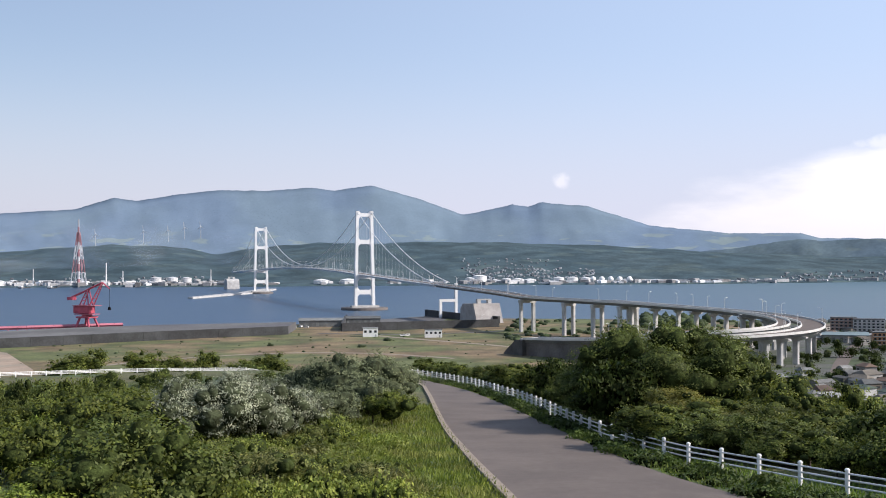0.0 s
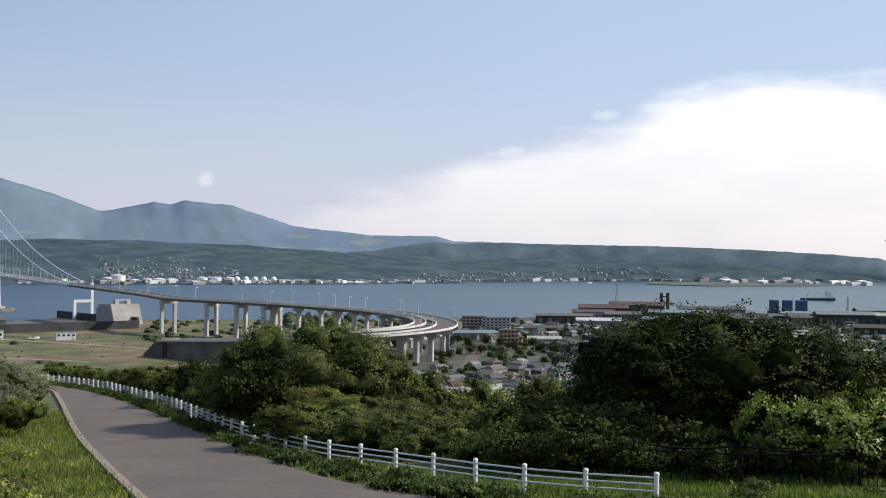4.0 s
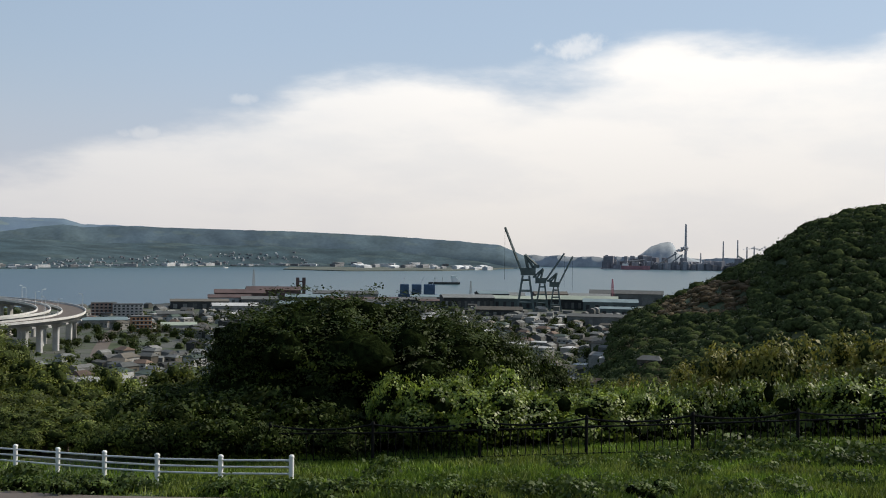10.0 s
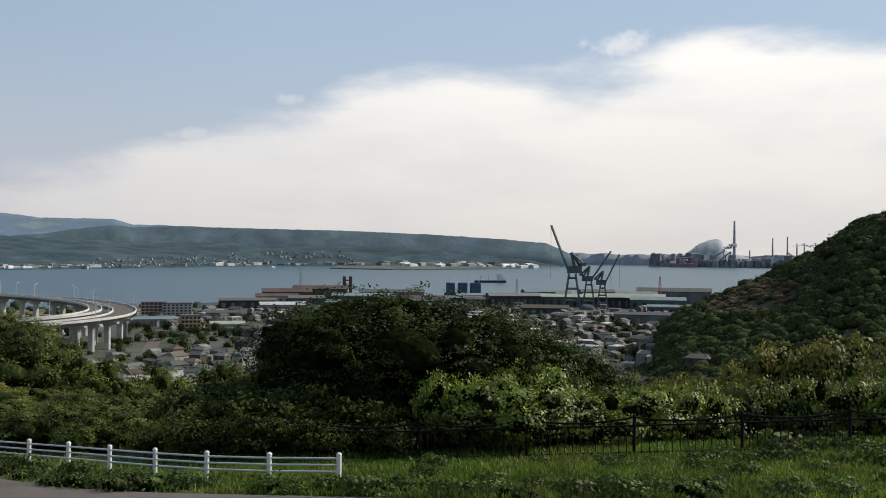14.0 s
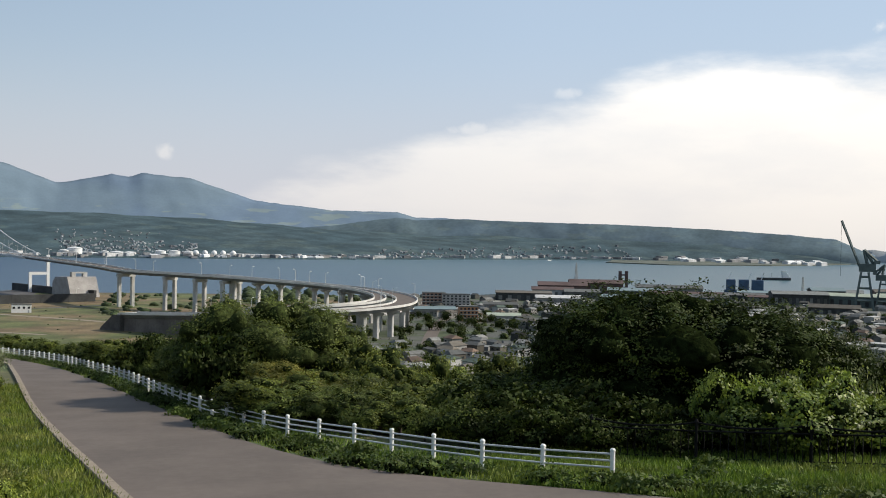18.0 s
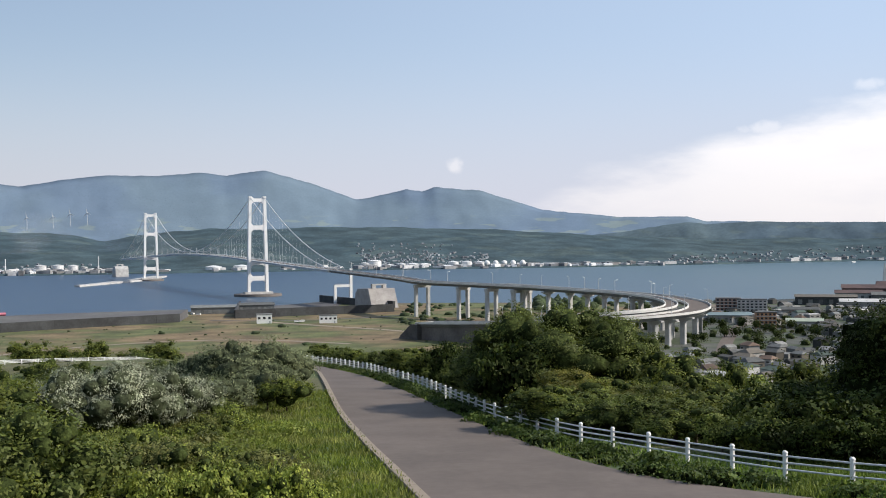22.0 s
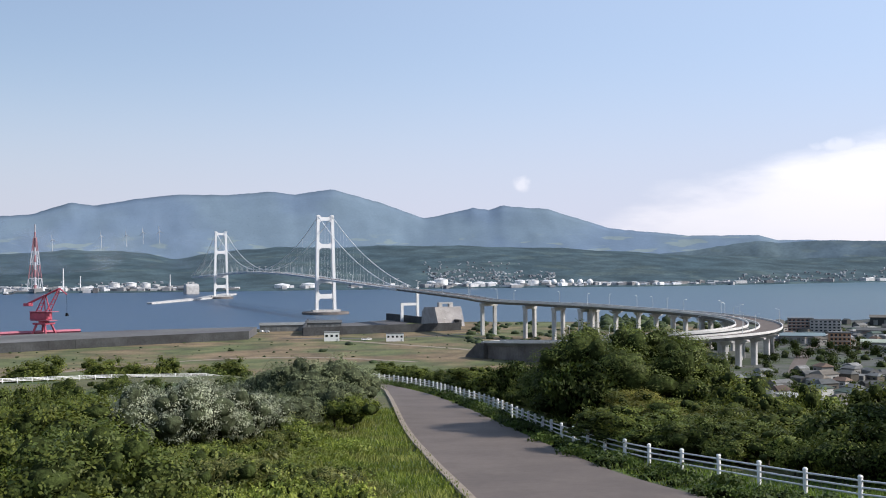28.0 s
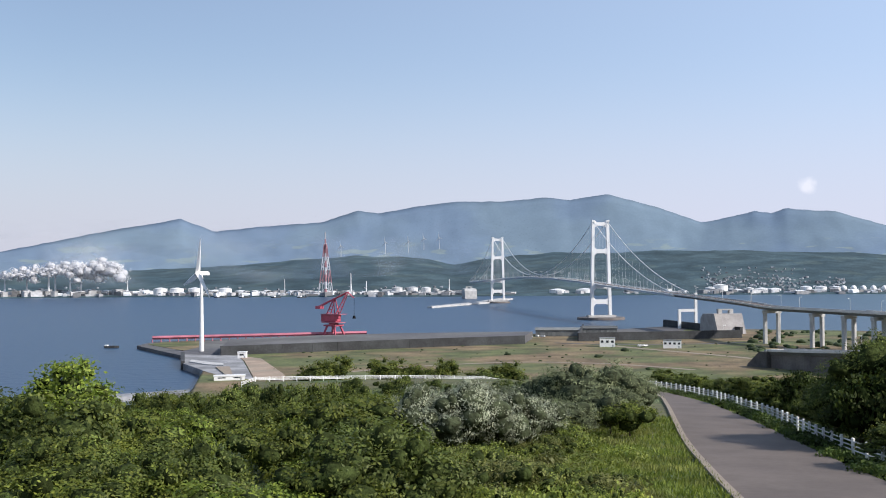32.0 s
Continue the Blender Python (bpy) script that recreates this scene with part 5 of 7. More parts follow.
for (x, y), h in zip(*polyline([(13.6, 37.6), (11.3, 42), (9.6, 49), (8.4, 58), (7.2, 70), (6.4, 84), (4.6, 97), (1.6, 116), (-4.2, 138)], 2.6)):
    under.append((x + rng.uniform(0, 1.2), y, rng.uniform(0.45, 0.8), rng.uniform(0, 360)))
    under.append((x + rng.uniform(2, 4.5), y + 1, rng.uniform(0.6, 1.0), rng.uniform(0, 360)))
stand(copy_thing(BUSH_C[1], Matrix()), under[0::2])
stand(copy_thing(BUSH_A[1], Matrix()), under[1::2])
WEED = make_tree("weed_clump", 1.5, 0.62, 0.0, 7, 320, 0.17, M["leaf_weed"], 25, "leafy green weeds at the foot of the fence", "weeds", "roadside weeds", 0.02, aspect=1.4, core=False)
weeds = []
for (x, y), h in zip(*polyline([(24, 18.0), (16.0, 26.0), (12.6, 30.6), (9.6, 36.5), (7.7, 43), (6.0, 54), (4.6, 70), (2.9, 88), (-0.4, 110), (-5.8, 131)], 1.25)):
    weeds.append((x + rng.normal(0, 0.25), y + rng.normal(0, 0.3), rng.uniform(0.45, 0.95), rng.uniform(0, 360)))
for x, y, s, a in scatter(14, 20, 44, 26.5, 31, 0.5, 0.9, lambda x, y: 0.4 < x - np.interp(y, [p[1] for p in ROAD_EDGE], [p[0] for p in ROAD_EDGE]) < 1.6):
    weeds.append((x, y, s, a))
for x, y, s, a in scatter(46, 28, 60, 28, 36, 0.35, 0.8, lambda x, y: x < np.interp(y, FENCE_Y, FENCE_X) - 0.4 and x > np.interp(y, [p[1] for p in ROAD_EDGE], [p[0] for p in ROAD_EDGE]) + 1.0):
    weeds.append((x, y, s, a))
for x, y, s, a in scatter(26, 50, 61, 34, 39, 0.7, 1.15):
    weeds.append((x, y, s, a))
stand(WEED, weeds)
VERGE = make_tree("weed_clump", 2.2, 0.55, 0.0, 10, 520, 0.13, M["leaf_weed"], 36, "dark low brambles along the road edge", "weeds", "roadside weeds", 0.02, aspect=1.3, inside="core_shade")
verge = []
for (x, y), h in zip(*polyline([(22.5, 18.2), (17.2, 23.6), (14.3, 27.2), (10.0, 32.6), (8.1, 38.6), (7.0, 45.5), (5.8, 57), (3.8, 78), (1.2, 99)], 1.7)):
    if rng.random() < 0.8:
        verge.append((x + rng.normal(0.1, 0.12), y + rng.normal(0, 0.5), rng.uniform(0.5, 0.95), rng.uniform(0, 360)))
stand(VERGE, verge)
vines = [(34.7, 34, -6.6), (37.0, 33.5, -7.0), (38.2, 36, -6.2), (40.2, 37, -6.9), (42.2, 36, -7.2), (44.6, 39, -7.3), (46.6, 38, -7.0), (48.8, 40, -6.6), (50.8, 40, -6.9), (53.0, 40, -6.2), (55.2, 41, -6.5), (57.4, 40, -6.0), (59.8, 41, -6.2),
         (36.2, 37.5, -6.8), (39.6, 41, -6.2), (43.6, 43, -6.9), (47.8, 44, -6.7), (52.0, 45, -6.3), (56.4, 46, -5.8), (61.5, 44, -5.6), (36.0, 34, -8.2), (39.2, 36.0, -8.0), (41.4, 38.6, -8.4), (45.6, 39, -8.3), (49.8, 40.5, -8.1), (54.2, 41.6, -8.0), (58.6, 42.4, -7.8), (24.6, 39, -7.7), (22.0, 40, -7.9), (27.0, 38, -7.5)]
stand_top(VINE, [(b, d + 5.5, e, 0.62 + 0.07 * (k * 5 % 7)) for k, (b, d, e) in enumerate(vines)])
FRONT = make_tree("bush", 2.6, 1.6, 0.0, 14, 3600, 0.12, M["leaf_lime"], 38, "bright lime-green broad-leaved shrub in bank grass", "bush", "lime shrubs", 0.05, aspect=1.4)
stand_top(FRONT, [(-14.6, 28, -11.2, 0.6), (-12.4, 28.5, -11.6, 0.55), (-10.4, 28, -11.1, 0.6), (-8.8, 28, -11.4, 0.5), (-7.2, 28, -10.9, 0.65), (-5.6, 28.4, -11.5, 0.5), (-4.2, 28, -11.0, 0.6), (-2.6, 28, -11.9, 0.45)])


def build_woods():
    """Far woods on the slopes: too many trees to count."""
    spots, near, cleared = [], [], []
    for i, (x, y, s, a) in enumerate(scatter(4300, 42.5, 66, 420, 740, 0.55, 0.95)):
        z = float(ground_z(x, y))
        if z > 10:
            s *= (1.0, 0.85, 1.25, 0.75, 1.1)[i % 5]
            bearing = math.degrees(math.atan2(x, y))
            if 47.0 < bearing < 51.8 and 36 + (bearing - 47) * 2 < z < 52 + (bearing - 47) * 1.2 and math.hypot(x, y) < 620:
                cleared.append((x, y, z + 0.4 * s, 3.4 * s, 3.4 * s, 1.8 * s))
                continue
            spots.append((x, y, z + 1.0 * s, 4.8 * s, 4.8 * s, 3.6 * s))
            for k in range(1):
                q = a * 0.1 + 2.4 * k
                spots.append((x + 3.4 * s * math.cos(q), y + 3.4 * s * math.sin(q), z + (0.4 + 1.3 * k) * s, 2.9 * s, 2.9 * s, 2.4 * s))
    for x, y, s, a in scatter(560, -30, 46, 170, 420, 0.5, 1.05, lambda x, y: not (-28 < math.degrees(math.atan2(x, y)) < 4 and math.hypot(x, y) < 300)):
        near.append((x, y, float(ground_z(x, y)) + 1.2 * s, 3.6 * s, 3.6 * s, 3.2 * s))
    low = []
    for x, y, s, a in scatter(90, -34, -4, 90, 235, 0.9, 1.4, low_ground) + scatter(60, -32, -17, 64, 230, 0.4, 0.62, far_left) + scatter(50, -25, -9, 185, 240, 0.35, 0.55, far_left):
        z = float(ground_z(x, y))
        low += [(x, y, z + 0.7 * s, 2.2 * s, 2.0 * s, 1.5 * s), (x + 1.2 * s, y - 0.5 * s, z + 1.3 * s, 1.2 * s, 1.2 * s, 1.2 * s)]
    tagged(new("hillside_scrub", leaf_cloud("hillside_scrub", low, 46000, 0.30, M["leaf"], 9, aspect=1.6, core=0.75, spray=10)), "low green scrub over the falling hillside", "scrub", kind="stuff")
    woods = thing("woods", label="dense green deciduous woods on the hillsides", category="woods", kind="stuff")
    tagged(part("foliage", leaf_cloud("foliage", spots, 150000, 0.85, M["leaf_hill"], 6, aspect=1.3, core=0.9, spray=5, inside="hill_shade"), None, woods), kind="stuff")
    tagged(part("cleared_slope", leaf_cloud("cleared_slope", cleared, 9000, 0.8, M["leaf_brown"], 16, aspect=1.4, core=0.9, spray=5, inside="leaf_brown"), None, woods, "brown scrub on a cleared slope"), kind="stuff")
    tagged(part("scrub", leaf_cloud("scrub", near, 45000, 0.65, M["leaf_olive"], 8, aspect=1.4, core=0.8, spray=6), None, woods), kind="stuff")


build_woods()


def build_grass():
    """Blades over the verges and the lawn."""
    r = np.random.default_rng(3)
    pts = []
    for b0, b1, d0, d1, n, keep in ((-17, 4, 20, 80, 60000, lambda x, y: left_of_kerb(x, y, 0.12) & ~left_of_kerb(x, y, 12.0)),
                                    (22, 62, 18, 42, 75000, lambda x, y: (x > np.interp(y, EDGE_Y, EDGE_X) + 0.1) & (x < np.interp(y, FENCE_Y, FENCE_X) + 4)),
                                    (-3, 30, 28, 120, 30000, lambda x, y: (x > np.interp(y, EDGE_Y, EDGE_X) + 0.05) & (x < np.interp(y, FENCE_Y, FENCE_X) + 1.5))):
        b, d = np.radians(r.uniform(b0, b1, n * 3)), d0 + (d1 - d0) * r.random(n * 3)
        x, y = d * np.sin(b), d * np.cos(b)
        ok = keep(x, y)
        pts.append(np.stack([x[ok], y[ok]], 1)[:n])
    p = np.concatenate(pts)
    n = len(p)
    z = ground_z(p[:, 0], p[:, 1])
    base = np.column_stack([p, z - 0.02])
    a = r.uniform(0, 6.28, n)
    w = np.stack([np.cos(a), np.sin(a), 0 * a], 1) * r.uniform(0.02, 0.05, n)[:, None]
    tip = base + np.stack([r.normal(0, 0.09, n), r.normal(0, 0.09, n), r.uniform(0.08, 0.30, n)], 1)
    v = np.stack([base - w, base + w, tip], 1).reshape(-1, 3)
    bank = len(pts[0])
    for name, a, b, mat, label in (("grass", 0, bank, M["bank_grass"], "uncut yellow-green grass on the road bank"), ("grass", bank, n, M["grass"], "uncut green grass of the lawn and verge")):
        tagged(new(name, mesh_from(name, v[a * 3:b * 3], np.arange((b - a) * 3).reshape(-1, 3), mat)), label, "grass", kind="stuff")


EDGE_Y = [p[1] for p in ROAD_EDGE]
EDGE_X = [p[0] for p in ROAD_EDGE]
build_grass()

# ---- fences ----
def build_road_fence():
    line = [(15.62, 28.95), (12.9, 32.5), (10.15, 39.3), (8.2, 45.1), (6.4, 56.8), (4.8, 80), (3.2, 93), (0.3, 113), (-5.5, 136), (-13, 152)]
    pts, head = polyline(line, 2.25)
    t = thing("road_fence", label="white post-and-rail pipe fence along the road", category="fence")
    bm = bmesh.new()
    rod(bm, (0, 0, -0.3), (0, 0, 0.80), 0.075, n=12, caps=False)
    post = bpy.data.meshes.new("post")
    bm.to_mesh(post)
    bm.free()
    post.materials.append(M["white_paint"])
    bm = bmesh.new()
    rod(bm, (0, 0, 0.80), (0, 0, 0.83), 0.088, 0.085, n=12)
    rod(bm, (0, 0, 0.83), (0, 0, 0.87), 0.085, 0.05, n=12)
    cap = bpy.data.meshes.new("cap")
    bm.to_mesh(cap)
    bm.free()
    cap.materials.append(M["white_paint"])
    z = ground_z(pts[:, 0], pts[:, 1])
    for (x, y), zz in zip(pts, z):
        ob = part("post", post, None, t)
        ob.matrix_basis = pose(x, y, zz)
        part("cap", cap, None, ob)
    for i in range(len(pts) - 1):
        for h in (0.30, 0.50, 0.70):
            bm = bmesh.new()
            rod(bm, (*pts[i], z[i] + h), (*pts[i + 1], z[i + 1] + h), 0.032, n=7)
            part("rail", bm, M["rail_grey"], t)


build_road_fence()


def build_iron_fence():
    line = [(17.2, 33.4), (20.4, 30.2), (23.9, 27.9), (27.0, 25.6), (30.4, 23.4), (36, 19.4), (44, 13.6)]
    pts, head = polyline(line, 3.55)
    t = thing("iron_fence", label="black wrought-iron fence with sagging top rail at the lawn", category="fence")
    z = ground_z(pts[:, 0], pts[:, 1])
    for i, (x, y) in enumerate(pts):
        bm = bmesh.new()
        rod(bm, (0, 0, -0.2), (0, 0, 1.32), 0.055, n=8)
        rod(bm, (0, 0, 1.32), (0, 0, 1.42), 0.075, 0.03, n=8)
        part("post", bm, M["iron"], t).matrix_basis = pose(x, y, z[i])
    bar = bmesh.new()
    rod(bar, (0, 0, 0.08), (0, 0, 0.95), 0.017, n=5)
    bars = bpy.data.meshes.new("bar")
    bar.to_mesh(bars)
    bar.free()
    bars.materials.append(M["iron"])
    for i in range(len(pts) - 1):
        a, b = np.array([*pts[i], z[i]]), np.array([*pts[i + 1], z[i + 1]])
        for h0, sag, r in ((1.30, 0.16, 0.034), (1.02, 0.0, 0.030), (0.14, 0.0, 0.026)):
            us = np.linspace(0, 1, 9 if sag else 2)
            line = [a + (b - a) * u + np.array([0, 0, h0 - sag * 4 * u * (1 - u)]) for u in us]
            part("rail", tube(line, r), M["iron"], t)
        for u in np.linspace(0, 1, 15)[1:-1]:
            p = a + (b - a) * u
            part("bar", bars, None, t).matrix_basis = pose(*p)


build_iron_fence()


def build_low_rail():
    """A white guard rail along the lower road."""
    pts = np.array([polar(b, d) for b, d in ((-23.6, 270), (-22, 275), (-18, 287), (-14, 292), (-10, 296), (-6, 300))])[:, :2]
    pts, head = polyline([tuple(p) for p in pts], 4.0)
    t = thing("guard_rail", label="white steel guard rail along the lower road", category="guard rail")
    z = ground_z(pts[:, 0], pts[:, 1])
    bm = bmesh.new()
    rod(bm, (0, 0, -0.4), (0, 0, 1.35), 0.13, n=8)
    post = bpy.data.meshes.new("post")
    bm.to_mesh(post)
    bm.free()
    post.materials.append(M["white_paint"])
    for (x, y), zz in zip(pts, z):
        part("post", post, None, t).matrix_basis = pose(x, y, zz)
    for i in range(len(pts) - 1):
        bm = bmesh.new()
        for h in (0.55, 0.85, 1.15):
            beam(bm, (*pts[i], z[i] + h), (*pts[i + 1], z[i + 1] + h), 0.11)
        part("rail", bm, M["white_paint"], t)


build_low_rail()

# ---- reclaimed land, quays, harbour things ----
def outline(*spots):
    return [polar(b, d)[:2] for b, d in spots]


def plot(name, spots, z0, z1, mat, label, category):
    bm = bmesh.new()
    slab(bm, outline(*spots), z0, z1)
    ob = part(name, bm, mat)
    return tagged(ob, label, category, kind="structure")


plot("quay", [(-28.75, 1075), (-27.9, 1130), (-20, 1175), (-14, 1185), (-8, 1185), (-8, 1120), (-20, 1010), (-24.6, 905), (-26.4, 925)], -4, 3.0, M["yard"], "grey concrete quay apron with a blunt tip", "quay")
plot("pier_apron", [(-26.5, 925), (-26.5, 835), (-25.3, 757), (-24.1, 712), (-23.0, 700), (-23.5, 840), (-23.8, 900)], -4, 4.6, M["apron"], "pale concrete landing with slipways", "quay")
plot("dirt_lot", [(-23.8, 895), (-23.45, 840), (-22.95, 700), (-21.5, 683), (-21.4, 720), (-22.6, 860)], 3, 4.9, M["sand"], "bare sandy lot beside the quay", "lot")
plot("inner_breakwater", [(-60, 640), (-25.2, 655), (-25.2, 672), (-60, 660)], -4, 2.6, M["apron"], "thin grey breakwater across the inner bay", "breakwater")
plot("stock_yard", [(-24.6, 909), (-20, 930), (-15, 962), (-9, 1005), (-8.6, 1075), (-15, 1062), (-20, 1040), (-24.2, 1000)], 2, 11.4, M["yard"], "raised grey stock yard behind a dark retaining wall", "yard")
plot("coal_yard", [(-6.2, 1035), (1.8, 1090), (2.2, 1215), (-1.8, 1300), (-6.0, 1190)], 2, 4.7, M["yard"], "dark grey storage yard behind black walls", "yard")
plot("far_mole", [(-14.05, 2078), (-13.8, 2070), (-10.6, 2360), (-9.6, 2620), (-10.3, 2640), (-11.4, 2380)], -4, 3.2, M["concrete"], "low concrete mole by the far tower", "mole")
plot("spit", [(27.8, 3480), (31, 3330), (36, 3560), (38.6, 3900), (40, 4300), (30, 4250), (28.2, 3900)], -4, 2.5, M["far_field"], "low grassy spit across the bay", "spit")


plot("slipway", [(-26.2, 842), (-25.3, 812), (-24.5, 802), (-24.5, 820), (-25.2, 832), (-26.1, 860)], 4, 5.3, M["concrete"], "pale concrete slipway edge on the landing", "slipway")
plot("landing_wall", [(-26.62, 930), (-26.62, 836), (-26.42, 836), (-26.42, 930)], -4, 6.4, M["dark_wall"], "dark stained landing wall", "wall")
plot("landing_ramp", [(-24.9, 790), (-24.3, 716), (-24.0, 712), (-24.2, 790)], 4, 5.4, M["kerbstone"], "sloping concrete ramp on the landing", "ramp")
plot("tip_grass", [(-28.2, 1085), (-27.6, 1112), (-25.4, 1128), (-25.6, 1040), (-26.5, 990)], 2.5, 3.25, M["meadow"], "patch of rough grass on the quay tip", "grass")


def wall_run(name, spots, z0, z1, thick, mat, label, category="wall"):
    t = thing(name, label=label, category=category, kind="structure")
    pts = outline(*spots)
    for (x0, y0), (x1, y1) in zip(pts, pts[1:]):
        length = math.hypot(x1 - x0, y1 - y0)
        n = max(1, round(length / 24))
        for k in range(n):
            u = (k + 0.5) / n
            bm = bmesh.new()
            box(bm, x0 + (x1 - x0) * u, y0 + (y1 - y0) * u, (z0 + z1) / 2, length / n - 0.15, thick, z1 - z0, math.degrees(math.atan2(y1 - y0, x1 - x0)))
            part("wall_panel", bm, mat, t)
    return t


wall_run("yard_wall", [(-24.65, 905), (-20, 926), (-15, 958), (-9, 1001)], 2.0, 12.0, 1.2, M["dark_wall"], "long dark stained retaining wall")
wall_run("coal_wall", [(-6.0, 1190), (-6.25, 1032), (-2, 1058), (1.9, 1088)], 3.0, 12.5, 1.6, M["dark_wall"], "black steel panel wall round the yard")
wall_run("coal_wall", [(-1.9, 1310), (0.3, 1200), (1.9, 1150)], 3.0, 12.0, 3.0, M["dark_wall"], "black steel panel wall round the yard")


def build_hut(name, x, y, turn, w, d, h, label, roof, category="hut", windows=3, wall=None):
    t = thing(name, (x, y, float(ground_z(x, y))), turn, label, category)
    bm = bmesh.new()
    box(bm, 0, 0, h / 2 - 0.2, w, d, h + 0.4)
    part("wall", bm, wall or M["white_paint"], t)
    bm = bmesh.new()
    box(bm, 0, 0, h + 0.25, w + 0.6, d + 0.6, 0.5)
    part("roof", bm, roof, t)
    for i in range(windows):
        bm = bmesh.new()
        box(bm, (i + 0.5 - windows / 2) * w / windows, -d / 2 - 0.03, h * 0.62, w / windows * 0.5, 0.12, h * 0.26)
        part("window", bm, M["glass_dark"], t)
    bm = bmesh.new()
    box(bm, w * 0.36, -d / 2 - 0.03, 1.05, 1.1, 0.14, 2.1)
    door = part("door", bm, M["steel_grey"], t)
    bm = bmesh.new()
    box(bm, w * 0.36 + 0.4, -d / 2 - 0.13, 1.0, 0.12, 0.08, 0.12)
    part("door_handle", bm, M["iron"], door)
    return t


build_hut("site_hut", -80, 958, 4, 13, 9, 7.5, "white two-storey site hut in the meadow", M["roof_grey"], windows=3)
build_hut("site_hut", -25, 946, 2, 15, 6, 6.5, "long white cabin in the meadow", M["roof_grey"], windows=4)
build_hut("shed", *polar(-23.55, 872)[:2], 10, 6.5, 5, 4.6, "small white shed by the landing", M["white_paint"], windows=1)
build_hut("boat_house", *polar(-24.2, 700)[:2], 24, 19, 6, 2.6, "low white boat house on the landing", M["white_paint"], windows=2)


def build_van(x, y, turn, label):
    t = thing("van", (x, y, float(ground_z(x, y))), turn, label, "van", "parked vans")
    bm = bmesh.new()
    box(bm, 0, 0, 1.25, 4.8, 1.9, 1.5, taper=0.93)
    bmesh.ops.bevel(bm, geom=bm.edges[:], offset=0.15, segments=2, affect="EDGES")
    part("body", bm, M["white_paint"], t)
    bm = bmesh.new()
    box(bm, 0.1, 0, 1.65, 4.0, 1.94, 0.45)
    part("window_band", bm, M["glass_dark"], t)
    for i in (-1.5, 1.5):
        for j in (-0.85, 0.85):
            bm = bmesh.new()
            rod(bm, (i, j - 0.1, 0.36), (i, j + 0.1, 0.36), 0.36, n=14)
            part("wheel", bm, M["tyre"], t)


build_van(-52, 958, 10, "white van parked on the meadow track")
build_van(-48, 962, 40, "white van parked on the meadow track")
for k in range(5):
    build_van(*polar(-9.2 + 0.28 * k, 1092 + 9 * (k % 2))[:2], 20 + 37 * k, "white truck parked on the quay")


def build_red_crane():
    x, y, _ = polar(-18.9, 1128)
    t = thing("harbour_crane", (x, y, 3.0), -18, "red level-luffing harbour crane on the quay", "crane")
    for i in (-6, 6):
        for j in (-6, 6):
            bm = bmesh.new()
            beam(bm, (i * 1.25, j * 1.25, 0), (i * 0.7, j * 0.7, 13), 1.4)
            part("leg", bm, M["red_paint"], t)
    bm = bmesh.new()
    box(bm, 0, 0, 13.6, 13, 13, 1.6)
    rod(bm, (0, 0, 14), (0, 0, 17), 4.5, n=16)
    part("platform", bm, M["red_paint"], t)
    bm = bmesh.new()
    box(bm, -3, 0, 21, 17, 8, 7.5)
    bmesh.ops.bevel(bm, geom=bm.edges[:], offset=0.4, segments=1, affect="EDGES")
    part("machine_house", bm, M["red_paint"], t)
    bm = bmesh.new()
    box(bm, 7, -3, 23, 4, 3, 4)
    part("cab", bm, M["red_paint"], t)
    for j in (-3.2, 3.2):
        for p0, p1 in (((-6, j, 24), (1, j * 0.4, 41)), ((4, j, 24), (1, j * 0.4, 41)), ((4, j, 24), (16, j * 0.3, 48)), ((1, j * 0.4, 41), (16, j * 0.3, 48)), ((-16, j * 0.6, 33), (1, j * 0.4, 41))):
            bm = bmesh.new()
            beam(bm, p0, p1, 0.8)
            part("boom_bar", bm, M["red_paint"], t)
    for u in (0.15, 0.35, 0.55, 0.75):
        for p, q in (((4, 0, 24), (16, 0, 48)), ((1, 0, 41), (16, 0, 48)), ((-6, 0, 24), (1, 0, 41))):
            c, w = Vector(p).lerp(Vector(q), u), 3.0 * (1 - 0.7 * u)
            bm = bmesh.new()
            beam(bm, c + Vector((0, -w, 0)), c + Vector((0, w, 0)), 0.5)
            part("lacing", bm, M["red_paint"], t)
    for z in (16.6, 25.2):
        bm = bmesh.new()
        box(bm, 0, 0, z, 22 if z > 20 else 19, 11, 0.6)
        part("walkway", bm, M["red_faded"], t)
    bm = bmesh.new()
    beam(bm, (16, 0, 48), (23, 0, 42), 0.9)
    part("jib", bm, M["red_paint"], t)
    bm = bmesh.new()
    box(bm, -16, 0, 32, 5, 6, 3)
    part("counterweight", bm, M["red_paint"], t)
    bm = bmesh.new()
    rod(bm, (23, 0, 42), (23, 0, 24), 0.15, n=5)
    part("hoist_rope", bm, M["iron"], t)
    bm = bmesh.new()
    box(bm, 23, 0, 22.5, 2.2, 2.2, 3.0, taper=0.6)
    part("grab", bm, M["iron"], t)
    t.matrix_basis = t.matrix_basis @ Matrix.Diagonal((1.12, 1.15, 0.98, 1))
    t = thing("quay_conveyor", (0, 0, 0), 0, "long faded red conveyor gantry along the quay edge", "conveyor")
    a, b = Vector(polar(-28.0, 1118, 7.5)), Vector(polar(-17.2, 1145, 7.5))
    n = 26
    for k in range(n):
        p, q = a.lerp(b, k / n), a.lerp(b, (k + 0.985) / n)
        bm = bmesh.new()
        beam(bm, p, q, 2.5)
        part("gallery", bm, M["red_faded"], t)
        bm = bmesh.new()
        beam(bm, (p.x, p.y, 2.8), (p.x, p.y, 6.2), 1.0)
        part("support", bm, M["red_faded"], t)


build_red_crane()


